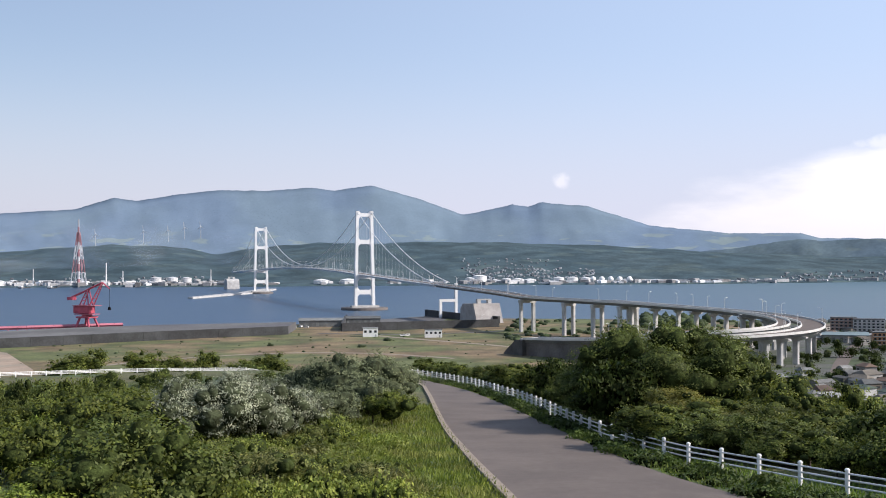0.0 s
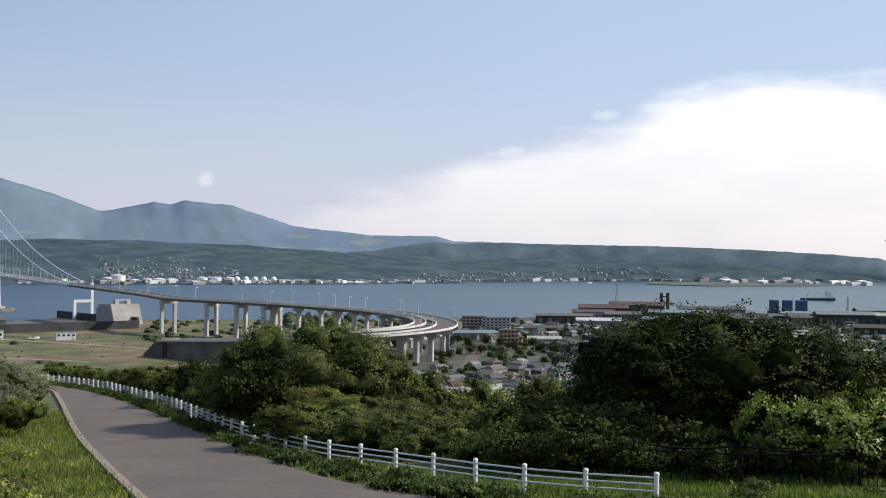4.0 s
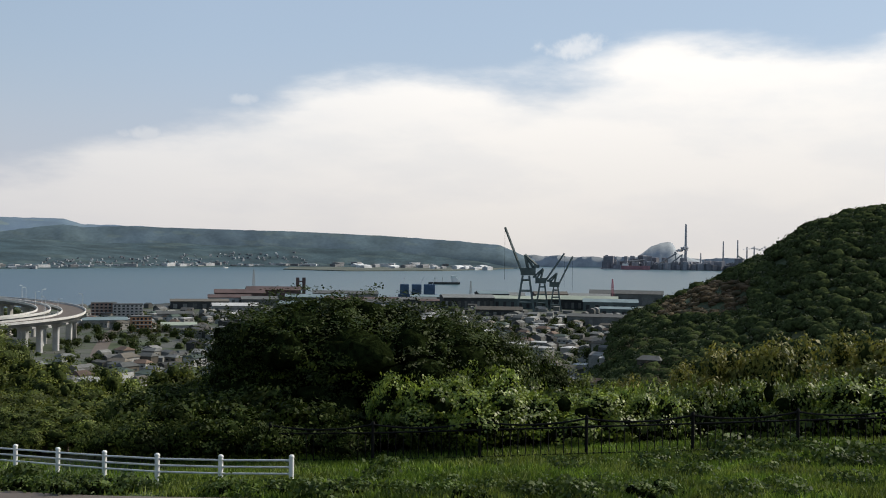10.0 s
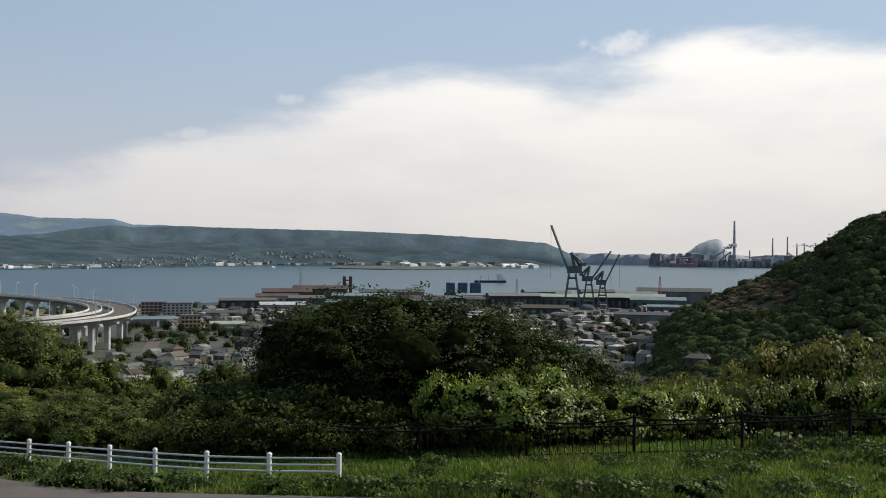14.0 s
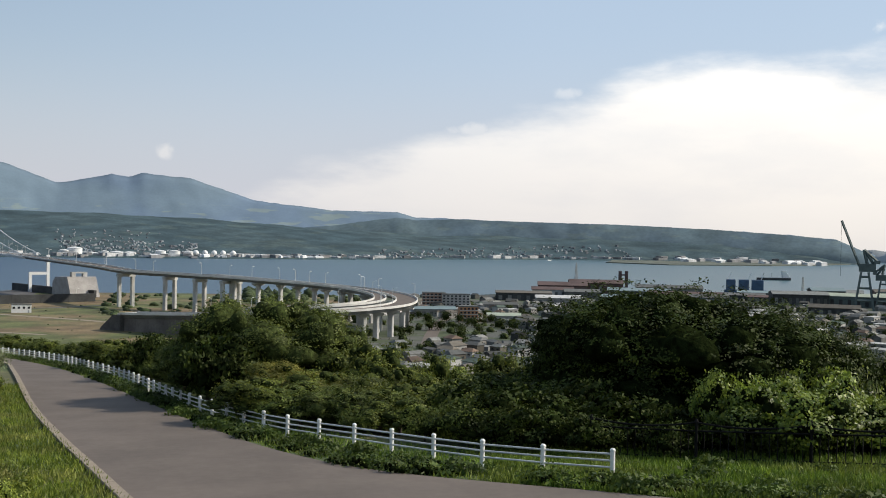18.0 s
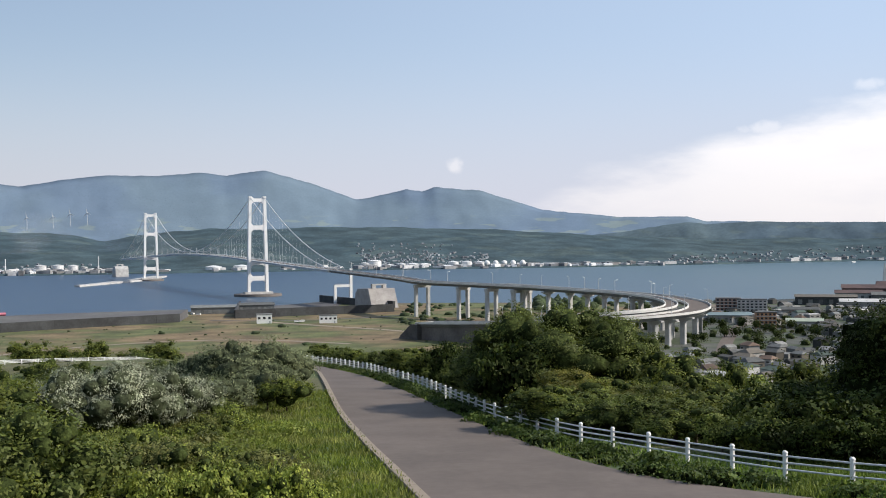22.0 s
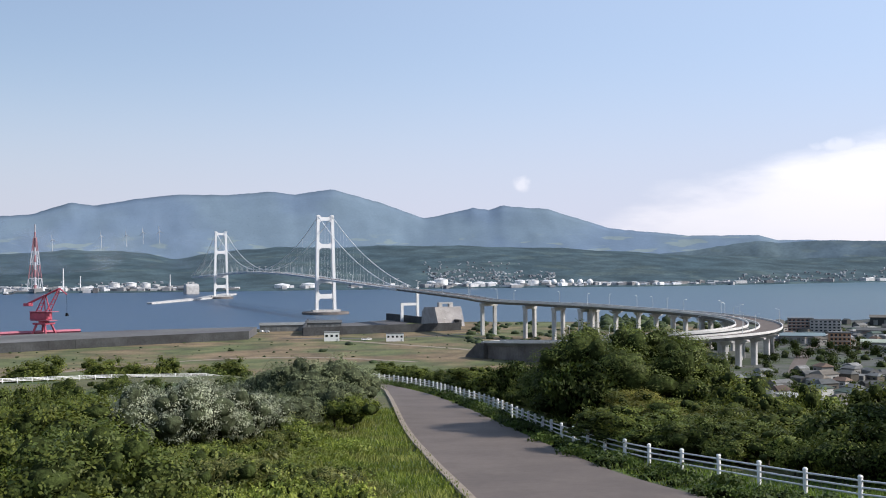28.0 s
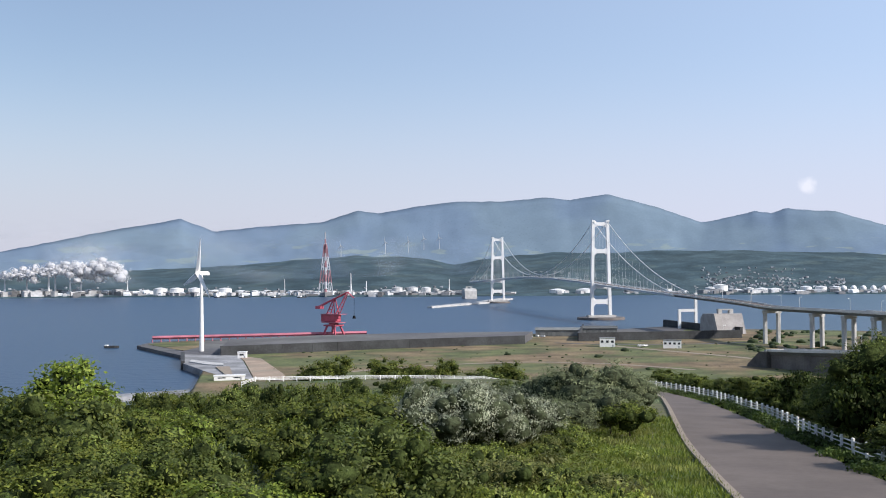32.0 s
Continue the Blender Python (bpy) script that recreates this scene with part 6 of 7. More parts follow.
def build_turbine(name, at, hub, blade, face, spin, label, group="", r=2.0, paint="white_paint"):
    t = thing(name, at, face, label, "wind turbine", group)
    bm = bmesh.new()
    rod(bm, (0, 0, -1), (0, 0, hub), r, r * 0.6, n=14)
    part("tower", bm, M[paint], t)
    bm = bmesh.new()
    box(bm, 1.2 * r, 0, hub + r * 0.5, r * 5.0, r * 1.7, r * 1.7, taper=0.85)
    bmesh.ops.bevel(bm, geom=bm.edges[:], offset=r * 0.25, segments=2, affect="EDGES")
    part("nacelle", bm, M[paint], t)
    bm = bmesh.new()
    rod(bm, (-r * 1.2, 0, hub + r * 0.5), (-r * 2.4, 0, hub + r * 0.5), r * 0.8, r * 0.2, n=12)
    hub_part = part("hub", bm, M[paint], t)
    for k in range(3):
        a = radians(spin + 120 * k)
        bm = bmesh.new()
        d = Vector((0, math.sin(a), math.cos(a)))
        e = Vector((0, math.cos(a), -math.sin(a)))
        root = Vector((-r * 1.7, 0, hub + r * 0.5))
        prev = None
        for u, w in ((0.0, 0.6), (0.08, 0.8), (0.22, 2.1), (0.6, 1.5), (1.0, 0.5)):
            c = root + d * blade * u
            ring = [bm.verts.new(c + e * w * r * i + Vector((j * r * 1.0 * (1.15 - u), 0, 0))) for i, j in ((-0.5, 0), (0, 1), (0.9, 0), (0, -1))]
            if prev:
                for i in range(4):
                    bm.faces.new((prev[i], prev[(i + 1) % 4], ring[(i + 1) % 4], ring[i]))
            prev = ring
        bmesh.ops.recalc_face_normals(bm, faces=bm.faces[:])
        part("blade", bm, M[paint], hub_part)
    return t


build_turbine("wind_turbine", polar(-25.58, 979, 3.0), 66.5, 31, 50, -11, "white three-bladed wind turbine on the quay")
for b, h in ((-18.5, 165), (-16.2, 178), (-15.0, 182), (-14.2, 192), (-13.4, 196)):
    build_turbine("wind_turbine", polar(b, 4385, h - 40), 44, 22, 60, 10, "distant white wind turbine on the mountain foot", "mountain wind turbines", r=1.15, paint="haze_white")


def build_boat(name, at, turn, length, width, h, hull, label, blocks=2):
    t = thing(name, at, turn, label, "ship" if length > 25 else "boat")
    bm = bmesh.new()
    plan = [(-0.5, -0.4), (-0.5, 0.4), (-0.4, 0.5), (0.25, 0.5), (0.42, 0.28), (0.5, 0), (0.42, -0.28), (0.25, -0.5), (-0.4, -0.5)]
    slab(bm, [(x * length, y * width) for x, y in plan], -1.0, h)
    part("hull", bm, hull, t)
    for k in range(blocks):
        bm = bmesh.new()
        box(bm, -length * (0.36 - 0.03 * k), 0, h + (2.0 + 4.0 * k) * length / 60, length * (0.20 - 0.04 * k), width * 0.75, 4.2 * length / 60)
        part("deckhouse", bm, M["white_paint"], t)
    for k in (0.05, 0.3):
        bm = bmesh.new()
        rod(bm, (length * k, 0, h), (length * k, 0, h + length * 0.14), length * 0.006, n=6)
        part("mast", bm, M["steel_grey"], t)


build_boat("small_boat", polar(-29.95, 1098, 0), 10, 14, 5, 2.0, M["dark_wall"], "small dark work boat on calm water", 1)
build_boat("cargo_ship", polar(36.1, 2230, 0), 162, 66, 12, 4.5, M["dark_wall"], "small dark-hulled cargo ship under way", 3)
build_boat("ore_ship", polar(45.95, 4390, 0), -46, 112, 20, 15, M["haze_red"], "long red ore carrier in haze-paled colour at the steelworks quay", 1)
build_boat("small_boat", polar(24.9, 3600, 0), 20, 18, 6, 3.0, M["white_paint"], "small white boat far out on the bay", 1)
for k, b in enumerate((-24.6, -23.4, -21.8, -20.5)):
    build_boat("moored_barge", polar(b, 3100 - 40 * k, 0), 70 + 5 * k, 44, 12, 2.5, M["dark_wall"], "dark barge moored off the far shore", 1)


def build_dock_barge():
    t = thing("floating_dock", polar(34.75, 1640, 0), -33, "blue floating dock with tall wing towers", "floating dock")
    bm = bmesh.new()
    box(bm, 0, 0, 1.5, 58, 24, 5)
    part("pontoon", bm, M["blue_hull"], t)
    for i, w in ((-20, 13), (-2, 14), (17, 16)):
        for j in (-8, 8):
            bm = bmesh.new()
            box(bm, i, j, 11, w, 5, 15)
            bmesh.ops.bevel(bm, geom=bm.edges[:], offset=0.3, segments=1, affect="EDGES")
            part("wing_tower", bm, M["blue_hull"], t)
    for i in (-24, 4, 22):
        bm = bmesh.new()
        rod(bm, (i, 8, 18), (i + 5, 8, 29), 0.5, 0.3, n=6)
        part("crane_arm", bm, M["steel_white"], t)


build_dock_barge()

# shrubs at the edge of the meadow and along the lower road
stand(copy_thing(SMALL_FAR, Matrix()), [(*polar(b, d)[:2], s * 1.3, 50 * b) for b, d, s in ((-19.6, 318, 1.5), (-18.8, 322, 1.6), (-20.4, 325, 1.3), (-16.4, 322, 1.4), (-15.4, 326, 1.5), (-14.4, 330, 1.45), (-13.2, 328, 1.5), (-8.4, 330, 1.4), (-7.2, 326, 1.5), (-6.0, 330, 1.45),
      (-10.6, 328, 1.3), (-9.6, 330, 1.5), (-11.5, 326, 1.1), (-12.2, 480, 1.5), (-1.2, 230, 1.4), (-0.2, 226, 1.0), (1.0, 240, 1.2), (2.4, 250, 1.0))])
SAPLING = make_tree("sapling", 3.3, 5.7, 0.6, 16, 5200, 0.19, M["leaf_bright"], 31, "bright green young tree standing above the shrubs", "tree", "", 0.10)
stand(SAPLING, [(*polar(-31.9, 46)[:2], 1.0, 0)])


def build_tufts():
    """Low scrub dotted over the meadow."""
    r = np.random.default_rng(52)
    spots = []
    for _ in range(220):
        b, d = r.uniform(-22, 8), r.uniform(560, 1040)
        x, y, _z = polar(b, d)
        s = r.uniform(0.3, 1.0) * (2.6 if r.random() > 0.95 else 1)
        spots.append((x, y, float(ground_z(x, y)) + s * 0.3, s * 1.6, s * 1.4, s * 0.8))
    for _ in range(190):
        b, d = r.uniform(2.2, 15), r.uniform(900, 1200)
        x, y, _z = polar(b, d)
        s = r.uniform(1.0, 3.4)
        spots.append((x, y, float(ground_z(x, y)) + s * 0.3, s * 1.7, s * 1.5, s * 0.9))
    for _ in range(60):
        b, d = r.uniform(9.2, 12.5), r.uniform(1090, 1200)
        x, y, _z = polar(b, d)
        s = r.uniform(2.5, 4.5)
        spots.append((x, y, float(ground_z(x, y)) + s * 0.9, s * 1.5, s * 1.5, s * 1.5))
    tagged(new("meadow_scrub", lump_field("meadow_scrub", spots, M["far_tree"], 4, 1, 0.2)), "low dark scrub dotted over the dry meadow", "scrub", kind="stuff")


build_tufts()

# ---- town and docks on the right ----
def build_house(w, d, h, roof_h, wall, roof, label, category="house", group="town houses", windows=2):
    t = thing("house", label=label, category=category, group=group)
    bm = bmesh.new()
    box(bm, 0, 0, h / 2 - 0.5, w, d, h + 1)
    part("wall", bm, wall, t)
    bm = bmesh.new()
    o = 0.6
    e = [bm.verts.new(p) for p in ((-w / 2 - o, -d / 2 - o, h), (w / 2 + o, -d / 2 - o, h), (w / 2 + o, d / 2 + o, h), (-w / 2 - o, d / 2 + o, h))]
    q = [bm.verts.new((p.co.x, p.co.y, h + 0.25)) for p in e]
    a, b = bm.verts.new((-w * 0.36, 0, h + roof_h)), bm.verts.new((w * 0.36, 0, h + roof_h))
    bm.faces.new(e[::-1])
    for i in range(4):
        bm.faces.new((e[i], e[(i + 1) % 4], q[(i + 1) % 4], q[i]))
    bm.faces.new((q[0], q[1], b, a))
    bm.faces.new((q[1], q[2], b))
    bm.faces.new((q[2], q[3], a, b))
    bm.faces.new((q[3], q[0], a))
    part("roof", bm, roof, t)
    for i in range(windows):
        for side in (-1, 1):
            bm = bmesh.new()
            box(bm, (i + 0.5 - windows / 2) * w / windows, side * (d / 2 + 0.02), h * 0.6, w / windows * 0.45, 0.1, 1.3)
            part("window", bm, M["glass_dark"], t)
    return t


def settle(model, spots):
    for i, (x, y, s, a) in enumerate(spots):
        m = pose(x, y, float(ground_z(x, y)), 0, 0, a)
        ob = copy_thing(model, m) if i else model
        ob.matrix_basis = m @ Matrix.Diagonal((s, s, s, 1))


HOUSES = [
    build_house(12, 9, 5.4, 2.2, M["plaster"], M["roof_grey"], "pale house with a grey hipped roof"),
    build_house(14, 10, 5.6, 2.6, M["plaster"], M["roof_brown"], "pale house with a brown hipped roof"),
    build_house(10, 8, 3.2, 2.0, M["concrete"], M["roof_grey"], "single-storey house with a grey roof"),
    build_house(16, 11, 6.0, 1.2, M["plaster"], M["roof_pale"], "house with a pale low-pitched metal roof"),
    build_house(13, 9, 5.5, 2.4, M["roof_brown"], M["roof_grey"], "brown weatherboarded house with a dark roof"),
    build_house(11, 9, 5.2, 2.6, M["plaster"], M["roof_rust"], "pale house with a rust-red hipped roof"),
    build_house(12, 10, 5.4, 2.0, M["concrete"], M["roof_green"], "grey house with a dark green metal roof"),
]
spots = []
taken = []
trng = np.random.default_rng(19)
while len(spots) < 298:
    b = trng.uniform(15.5, 47.5)
    d = trng.uniform(470, 1080)
    x, y, _ = polar(b, d)
    if any((x - p) ** 2 + (y - q) ** 2 < 12.0 ** 2 for p, q in taken) or float(ground_z(x, y)) > 24:
        continue
    if math.hypot(x - 215, y - 760) < 105 and d > 640:
        continue
    taken.append((x, y))
    spots.append((x, y, trng.uniform(0.62, 0.9), 25 + trng.choice([0, 90]) + trng.normal(0, 8)))
for k, h in enumerate(HOUSES):
    settle(h, spots[k::7])


def build_block(name, b, d, turn, w, dep, h, storeys, bays, wall, label, roof=None, category="apartment block"):
    x, y, _ = polar(b, d)
    t = thing(name, (x, y, float(ground_z(x, y))), turn, label, category)
    bm = bmesh.new()
    box(bm, 0, 0, h / 2 - 0.5, w, dep, h + 1)
    part("wall", bm, wall, t)
    bm = bmesh.new()
    box(bm, 0, 0, h + 0.4, w + 0.5, dep + 0.5, 0.8)
    part("roof", bm, roof or M["roof_grey"], t)
    for s in range(storeys):
        for k in range(bays):
            bm = bmesh.new()
            box(bm, (k + 0.5 - bays / 2) * w / bays, -dep / 2 - 0.03, (s + 0.55) * h / storeys, w / bays * 0.55, 0.14, h / storeys * 0.5)
            part("window", bm, M["glass_dark"], t)
        bm = bmesh.new()
        box(bm, 0, -dep / 2 - 0.5, (s + 0.12) * h / storeys, w * 0.98, 1.0, 0.5)
        part("balcony", bm, M["concrete"], t)
    return t


build_block("apartment_block", 18.95, 1040, -18, 22, 12, 14, 5, 6, M["brick_wall"], "five-storey reddish brick apartment block")
build_block("apartment_block", 20.1, 1035, -18, 26, 12, 13, 5, 7, M["concrete"], "five-storey grey apartment block")
build_block("apartment_block", 20.75, 872, -14, 15, 10, 12, 4, 5, M["orange_wall"], "four-storey orange apartment block")


def build_warehouse(b, d, turn, w, dep, h, roof_h, wall, roof, label, bays=6):
    x, y, _ = polar(b, d)
    t = thing("warehouse", (x, y, max(float(ground_z(x, y)), 2.0)), turn, label, "warehouse", "dock warehouses")
    bm = bmesh.new()
    box(bm, 0, 0, h / 2 - 0.5, w, dep, h + 1)
    part("wall", bm, wall, t)
    bm = bmesh.new()
    for i in range(2):
        y0, y1 = ((-dep / 2 - 0.8, 0), (0, dep / 2 + 0.8))[i]
        z0, z1 = ((h, h + roof_h), (h + roof_h, h))[i]
        vs = [bm.verts.new((x_, yy, zz + k)) for k in (0, 0.4) for x_, yy, zz in ((-w / 2 - 0.8, y0, z0), (w / 2 + 0.8, y0, z0), (w / 2 + 0.8, y1, z1), (-w / 2 - 0.8, y1, z1))]
        for f in ((3, 2, 1, 0), (4, 5, 6, 7), (0, 1, 5, 4), (1, 2, 6, 5), (2, 3, 7, 6), (3, 0, 4, 7)):
            bm.faces.new([vs[i_] for i_ in f])
    part("roof", bm, roof, t)
    bm = bmesh.new()
    for s in (-1, 1):
        vs = [bm.verts.new((s * w / 2, yy, zz)) for yy, zz in ((-dep / 2, h), (dep / 2, h), (0, h + roof_h))]
        bm.faces.new(vs)
    part("gable", bm, wall, t)
    for k in range(bays):
        bm = bmesh.new()
        box(bm, (k + 0.5 - bays / 2) * w / bays, -dep / 2 - 0.04, h * 0.4, w / bays * 0.4, 0.2, h * 0.6)
        part("shutter", bm, M["dark_wall"] if wall == M["crane_teal"] else M["roof_grey"], t)
    return t


build_warehouse(25.6, 1370, -24, 60, 30, 10, 4, M["rust_roof"], M["rust_roof"], "rust-red corrugated shipyard shed")
build_warehouse(27.3, 1390, -24, 66, 32, 13, 4, M["rust_roof"], M["rust_roof"], "tall rust-red corrugated shipyard shed")
build_warehouse(25.1, 1290, -24, 48, 24, 8, 3, M["concrete"], M["rust_roof"], "long shed with a faded red roof")
build_warehouse(26.6, 1270, -24, 40, 22, 7, 3, M["shed_grey"], M["roof_grey"], "long shed with a grey roof")
build_warehouse(25.4, 1130, -20, 46, 22, 7, 2.5, M["plaster"], M["roof_pale"], "warehouse with a white metal roof")
build_warehouse(28.6, 1180, -26, 40, 22, 7, 2.5, M["plaster"], M["teal_roof"], "warehouse with a teal metal roof")
build_warehouse(19.0, 930, -16, 34, 16, 6, 2, M["plaster"], M["teal_roof"], "low shop with a teal metal roof")
build_warehouse(22.4, 1010, -20, 30, 16, 6, 2, M["plaster"], M["roof_grey"], "low workshop with a grey roof")
build_warehouse(22.6, 880, -20, 26, 14, 5, 2, M["plaster"], M["green_roof"], "low workshop with a green roof")
build_warehouse(34.2, 1330, -34, 70, 40, 6, 2, M["dark_wall"], M["roof_grey"], "long dark dockside shed", 10)
build_warehouse(37.3, 1260, -28, 58, 34, 12, 3, M["dark_wall"], M["roof_grey"], "long dark dockside shed", 8)
build_warehouse(39.0, 1340, -38, 60, 30, 12, 3, M["crane_teal"], M["roof_grey"], "dark green corrugated dock shed")
build_warehouse(43.0, 1275, -47, 92, 26, 11, 4, M["dark_wall"], M["green_roof"], "very long shed with a pale green roof", 12)
build_warehouse(39.9, 1270, -42, 70, 26, 11, 3, M["crane_teal"], M["green_roof"], "long shed with a pale green roof", 8)
build_warehouse(44.7, 1250, -44, 60, 30, 10, 3, M["crane_teal"], M["teal_roof"], "dark shed with a teal roof")
build_warehouse(43.0, 1350, -44, 80, 34, 12, 3, M["shed_grey"], M["roof_grey"], "grey corrugated dock workshop building")
build_warehouse(45.5, 1400, -46, 90, 34, 14, 4, M["shed_grey"], M["roof_grey"], "grey corrugated dock workshop building")
build_warehouse(36.2, 1430, -36, 90, 34, 5, 2, M["shed_grey"], M["teal_roof"], "grey dock workshop with a teal roof")
build_warehouse(31.0, 1380, -30, 80, 34, 10, 3, M["shed_grey"], M["roof_grey"], "grey corrugated dock workshop building")


build_warehouse(35.9, 1290, -40, 44, 24, 6, 2, M["shed_grey"], M["rust_roof"], "grey dock workshop with a rusty roof", 4)
build_warehouse(38.6, 1300, -24, 36, 22, 15, 3, M["dark_wall"], M["teal_roof"], "tall dark dock shed with a teal roof", 4)
build_warehouse(33.0, 1200, -30, 40, 20, 8, 3, M["crane_teal"], M["roof_grey"], "dark green dock store with a grey roof", 4)
build_warehouse(41.6, 1340, -30, 40, 22, 14, 3, M["rust_roof"], M["roof_brown"], "rusty dock shed with a brown roof", 4)
build_warehouse(45.2, 1160, -52, 40, 20, 7, 2, M["crane_teal"], M["teal_roof"], "low dock store with a teal roof", 4)
build_warehouse(-7.3, 1120, 6, 44, 22, 6, 2, M["shed_grey"], M["roof_grey"], "grey low-roofed yard shed by the quay")
build_warehouse(-5.2, 1150, 8, 36, 20, 6, 2, M["shed_grey"], M["roof_grey"], "grey low-roofed yard shed by the quay")
build_warehouse(29.5, 1290, -30, 70, 30, 9, 3, M["dark_wall"], M["teal_roof"], "dark dock shed with a teal roof")
build_warehouse(31.8, 1230, -32, 80, 30, 9, 3, M["dark_wall"], M["rust_roof"], "dark dock shed with a rusty roof", 8)
build_warehouse(23.6, 1200, -22, 60, 26, 8, 2, M["dark_wall"], M["roof_brown"], "dark dock shed with a brown roof")
build_warehouse(39.0, 1120, -42, 46, 20, 6, 3, M["dark_wall"], M["roof_brown"], "dark workshop with a brown roof")
build_warehouse(44.0, 1000, -48, 50, 22, 8, 2, M["shed_grey"], M["roof_grey"], "grey workshop with a flat roof")


def build_red_tower():
    t = thing("lift_tower", polar(28.7, 1426, 3.5), -28, "dark red twin-shaft steel tower at the shipyard", "tower")
    for i in (-4, 4):
        bm = bmesh.new()
        box(bm, i, 0, 14, 4.2, 5, 30)
        part("shaft", bm, M["rust_roof"], t)
    for z in (8, 16, 24):
        bm = bmesh.new()
        box(bm, 0, 0, z, 4, 4, 1.6)
        part("bridge_beam", bm, M["rust_roof"], t)


build_red_tower()


def build_luffing_crane(b, d, scale, turn, lift, label):
    x, y, _ = polar(b, d)
    t = thing("luffing_crane", (x, y, max(float(ground_z(x, y)), 3.0)), turn, label, "crane", "shipyard cranes")
    k = scale
    for i in (-1, 1):
        for j in (-1, 1):
            bm = bmesh.new()
            beam(bm, (i * 8 * k, j * 8 * k, 0), (i * 3 * k, j * 3 * k, 34 * k), 1.9 * k)
            part("leg", bm, M["crane_teal"], t)
    for z in (9, 20, 30):
        f = (8 - 5 * z / 34) * k
        for p, q in (((-f, -f), (f, -f)), ((f, -f), (f, f)), ((f, f), (-f, f)), ((-f, f), (-f, -f))):
            bm = bmesh.new()
            beam(bm, (*p, z * k), (*q, z * k), 1.2 * k)
            part("brace", bm, M["crane_teal"], t)
    bm = bmesh.new()
    box(bm, 2 * k, 0, 38 * k, 14 * k, 8 * k, 7 * k)
    part("machine_house", bm, M["crane_teal"], t)
    a = radians(lift)
    tip = Vector((-math.cos(a) * 46 * k, 0, (38 + math.sin(a) * 46) * k))
    for j in (-2.2, 2.2):
        bm = bmesh.new()
        beam(bm, (-4 * k, j * k, 38 * k), tip, 1.6 * k)
        part("boom_chord", bm, M["crane_teal"], t)
    for u in np.linspace(0.1, 0.9, 7):
        c = Vector((-4 * k, 0, 38 * k)).lerp(tip, u)
        w = 2.2 * k * (1 - u)
        bm = bmesh.new()
        beam(bm, c + Vector((0, -w, 0)), c + Vector((0, w, 0)), 0.7 * k)
        part("boom_lacing", bm, M["crane_teal"], t)
    bm = bmesh.new()
    beam(bm, (2 * k, 0, 40 * k), (-1 * k, 0, 54 * k), 2.0 * k)
    beam(bm, (8 * k, 0, 40 * k), (-1 * k, 0, 54 * k), 1.8 * k)
    part("gantry_frame", bm, M["crane_teal"], t)
    bm = bmesh.new()
    beam(bm, (-1 * k, 0, 54 * k), (10 * k, 0, 44 * k), 1.6 * k)
    box(bm, 10 * k, 0, 43 * k, 5 * k, 5 * k, 3 * k)
    part("counterweight_arm", bm, M["crane_teal"], t)
    bm = bmesh.new()
    rod(bm, tip, (tip.x, 0, 30 * k), 0.12, n=4)
    part("hoist_rope", bm, M["iron"], t)


build_luffing_crane(40.35, 1195, 1.15, -40, 64, "tall grey-green luffing dock crane")
build_luffing_crane(41.2, 1245, 0.86, 140, 52, "smaller grey-green luffing dock crane")
build_luffing_crane(41.9, 1215, 0.78, 138, 60, "smaller grey-green luffing dock crane")


def build_mast(b, d, h, mat, label):
    x, y, _ = polar(b, d)
    t = thing("lattice_mast", (x, y, max(float(ground_z(x, y)), 2)), 0, label, "mast", "masts")
    for i, j in ((-1, -1), (1, -1), (1, 1), (-1, 1)):
        bm = bmesh.new()
        beam(bm, (i * h * 0.06, j * h * 0.06, 0), (i * 0.3, j * 0.3, h), 0.5)
        part("leg", bm, mat, t)
    for u in (0.25, 0.5, 0.75):
        bm = bmesh.new()
        f = h * 0.06 * (1 - u)
        box(bm, 0, 0, h * u, 2 * f + 0.8, 2 * f + 0.8, 0.6)
        part("ring", bm, mat, t)


build_mast(44.8, 1330, 34, M["red_faded"], "red and white lattice mast at the dock")
build_mast(37.5, 1420, 26, M["steel_grey"], "grey lattice mast at the dock")
build_mast(26.3, 1390, 38, M["steel_grey"], "grey lattice mast behind the sheds")

def build_garden_shrubs():
    """Low greenery that fills the gaps of the town."""
    spots = []
    for x, y, s, a in scatter(420, 14, 48, 420, 1120, 0.5, 1.1, lambda x, y: all((x - p) ** 2 + (y - q) ** 2 > 40 for p, q in taken)):
        spots.append((x, y, float(ground_z(x, y)) + 1.2 * s, 3.4 * s, 3.4 * s, 2.8 * s))
    tagged(new("garden_shrubs", leaf_cloud("garden_shrubs", spots, 26000, 0.9, M["leaf_hill"], 61, aspect=1.4, core=0.85, spray=5, inside="hill_shade")), "dark green shrubs and trees between the houses", "shrubs", kind="stuff")


build_garden_shrubs()

# garden trees between the houses
TOWN_TREE = make_tree("garden_tree", 6.0, 5.5, 0.3, 8, 420, 0.75, M["leaf_dark"], 29, "rounded green garden tree among houses", "tree", "garden trees", 0.2)
stand(TOWN_TREE, scatter(230, 14, 48, 380, 1060, 0.9, 1.6, lambda x, y: all((x - p) ** 2 + (y - q) ** 2 > 60 for p, q in taken)))

# ---- far shore: tanks, works, town ----
frng = np.random.default_rng(41)


def shore(b):
    return float(np.interp(b, SHORE_B, SHORE_D))


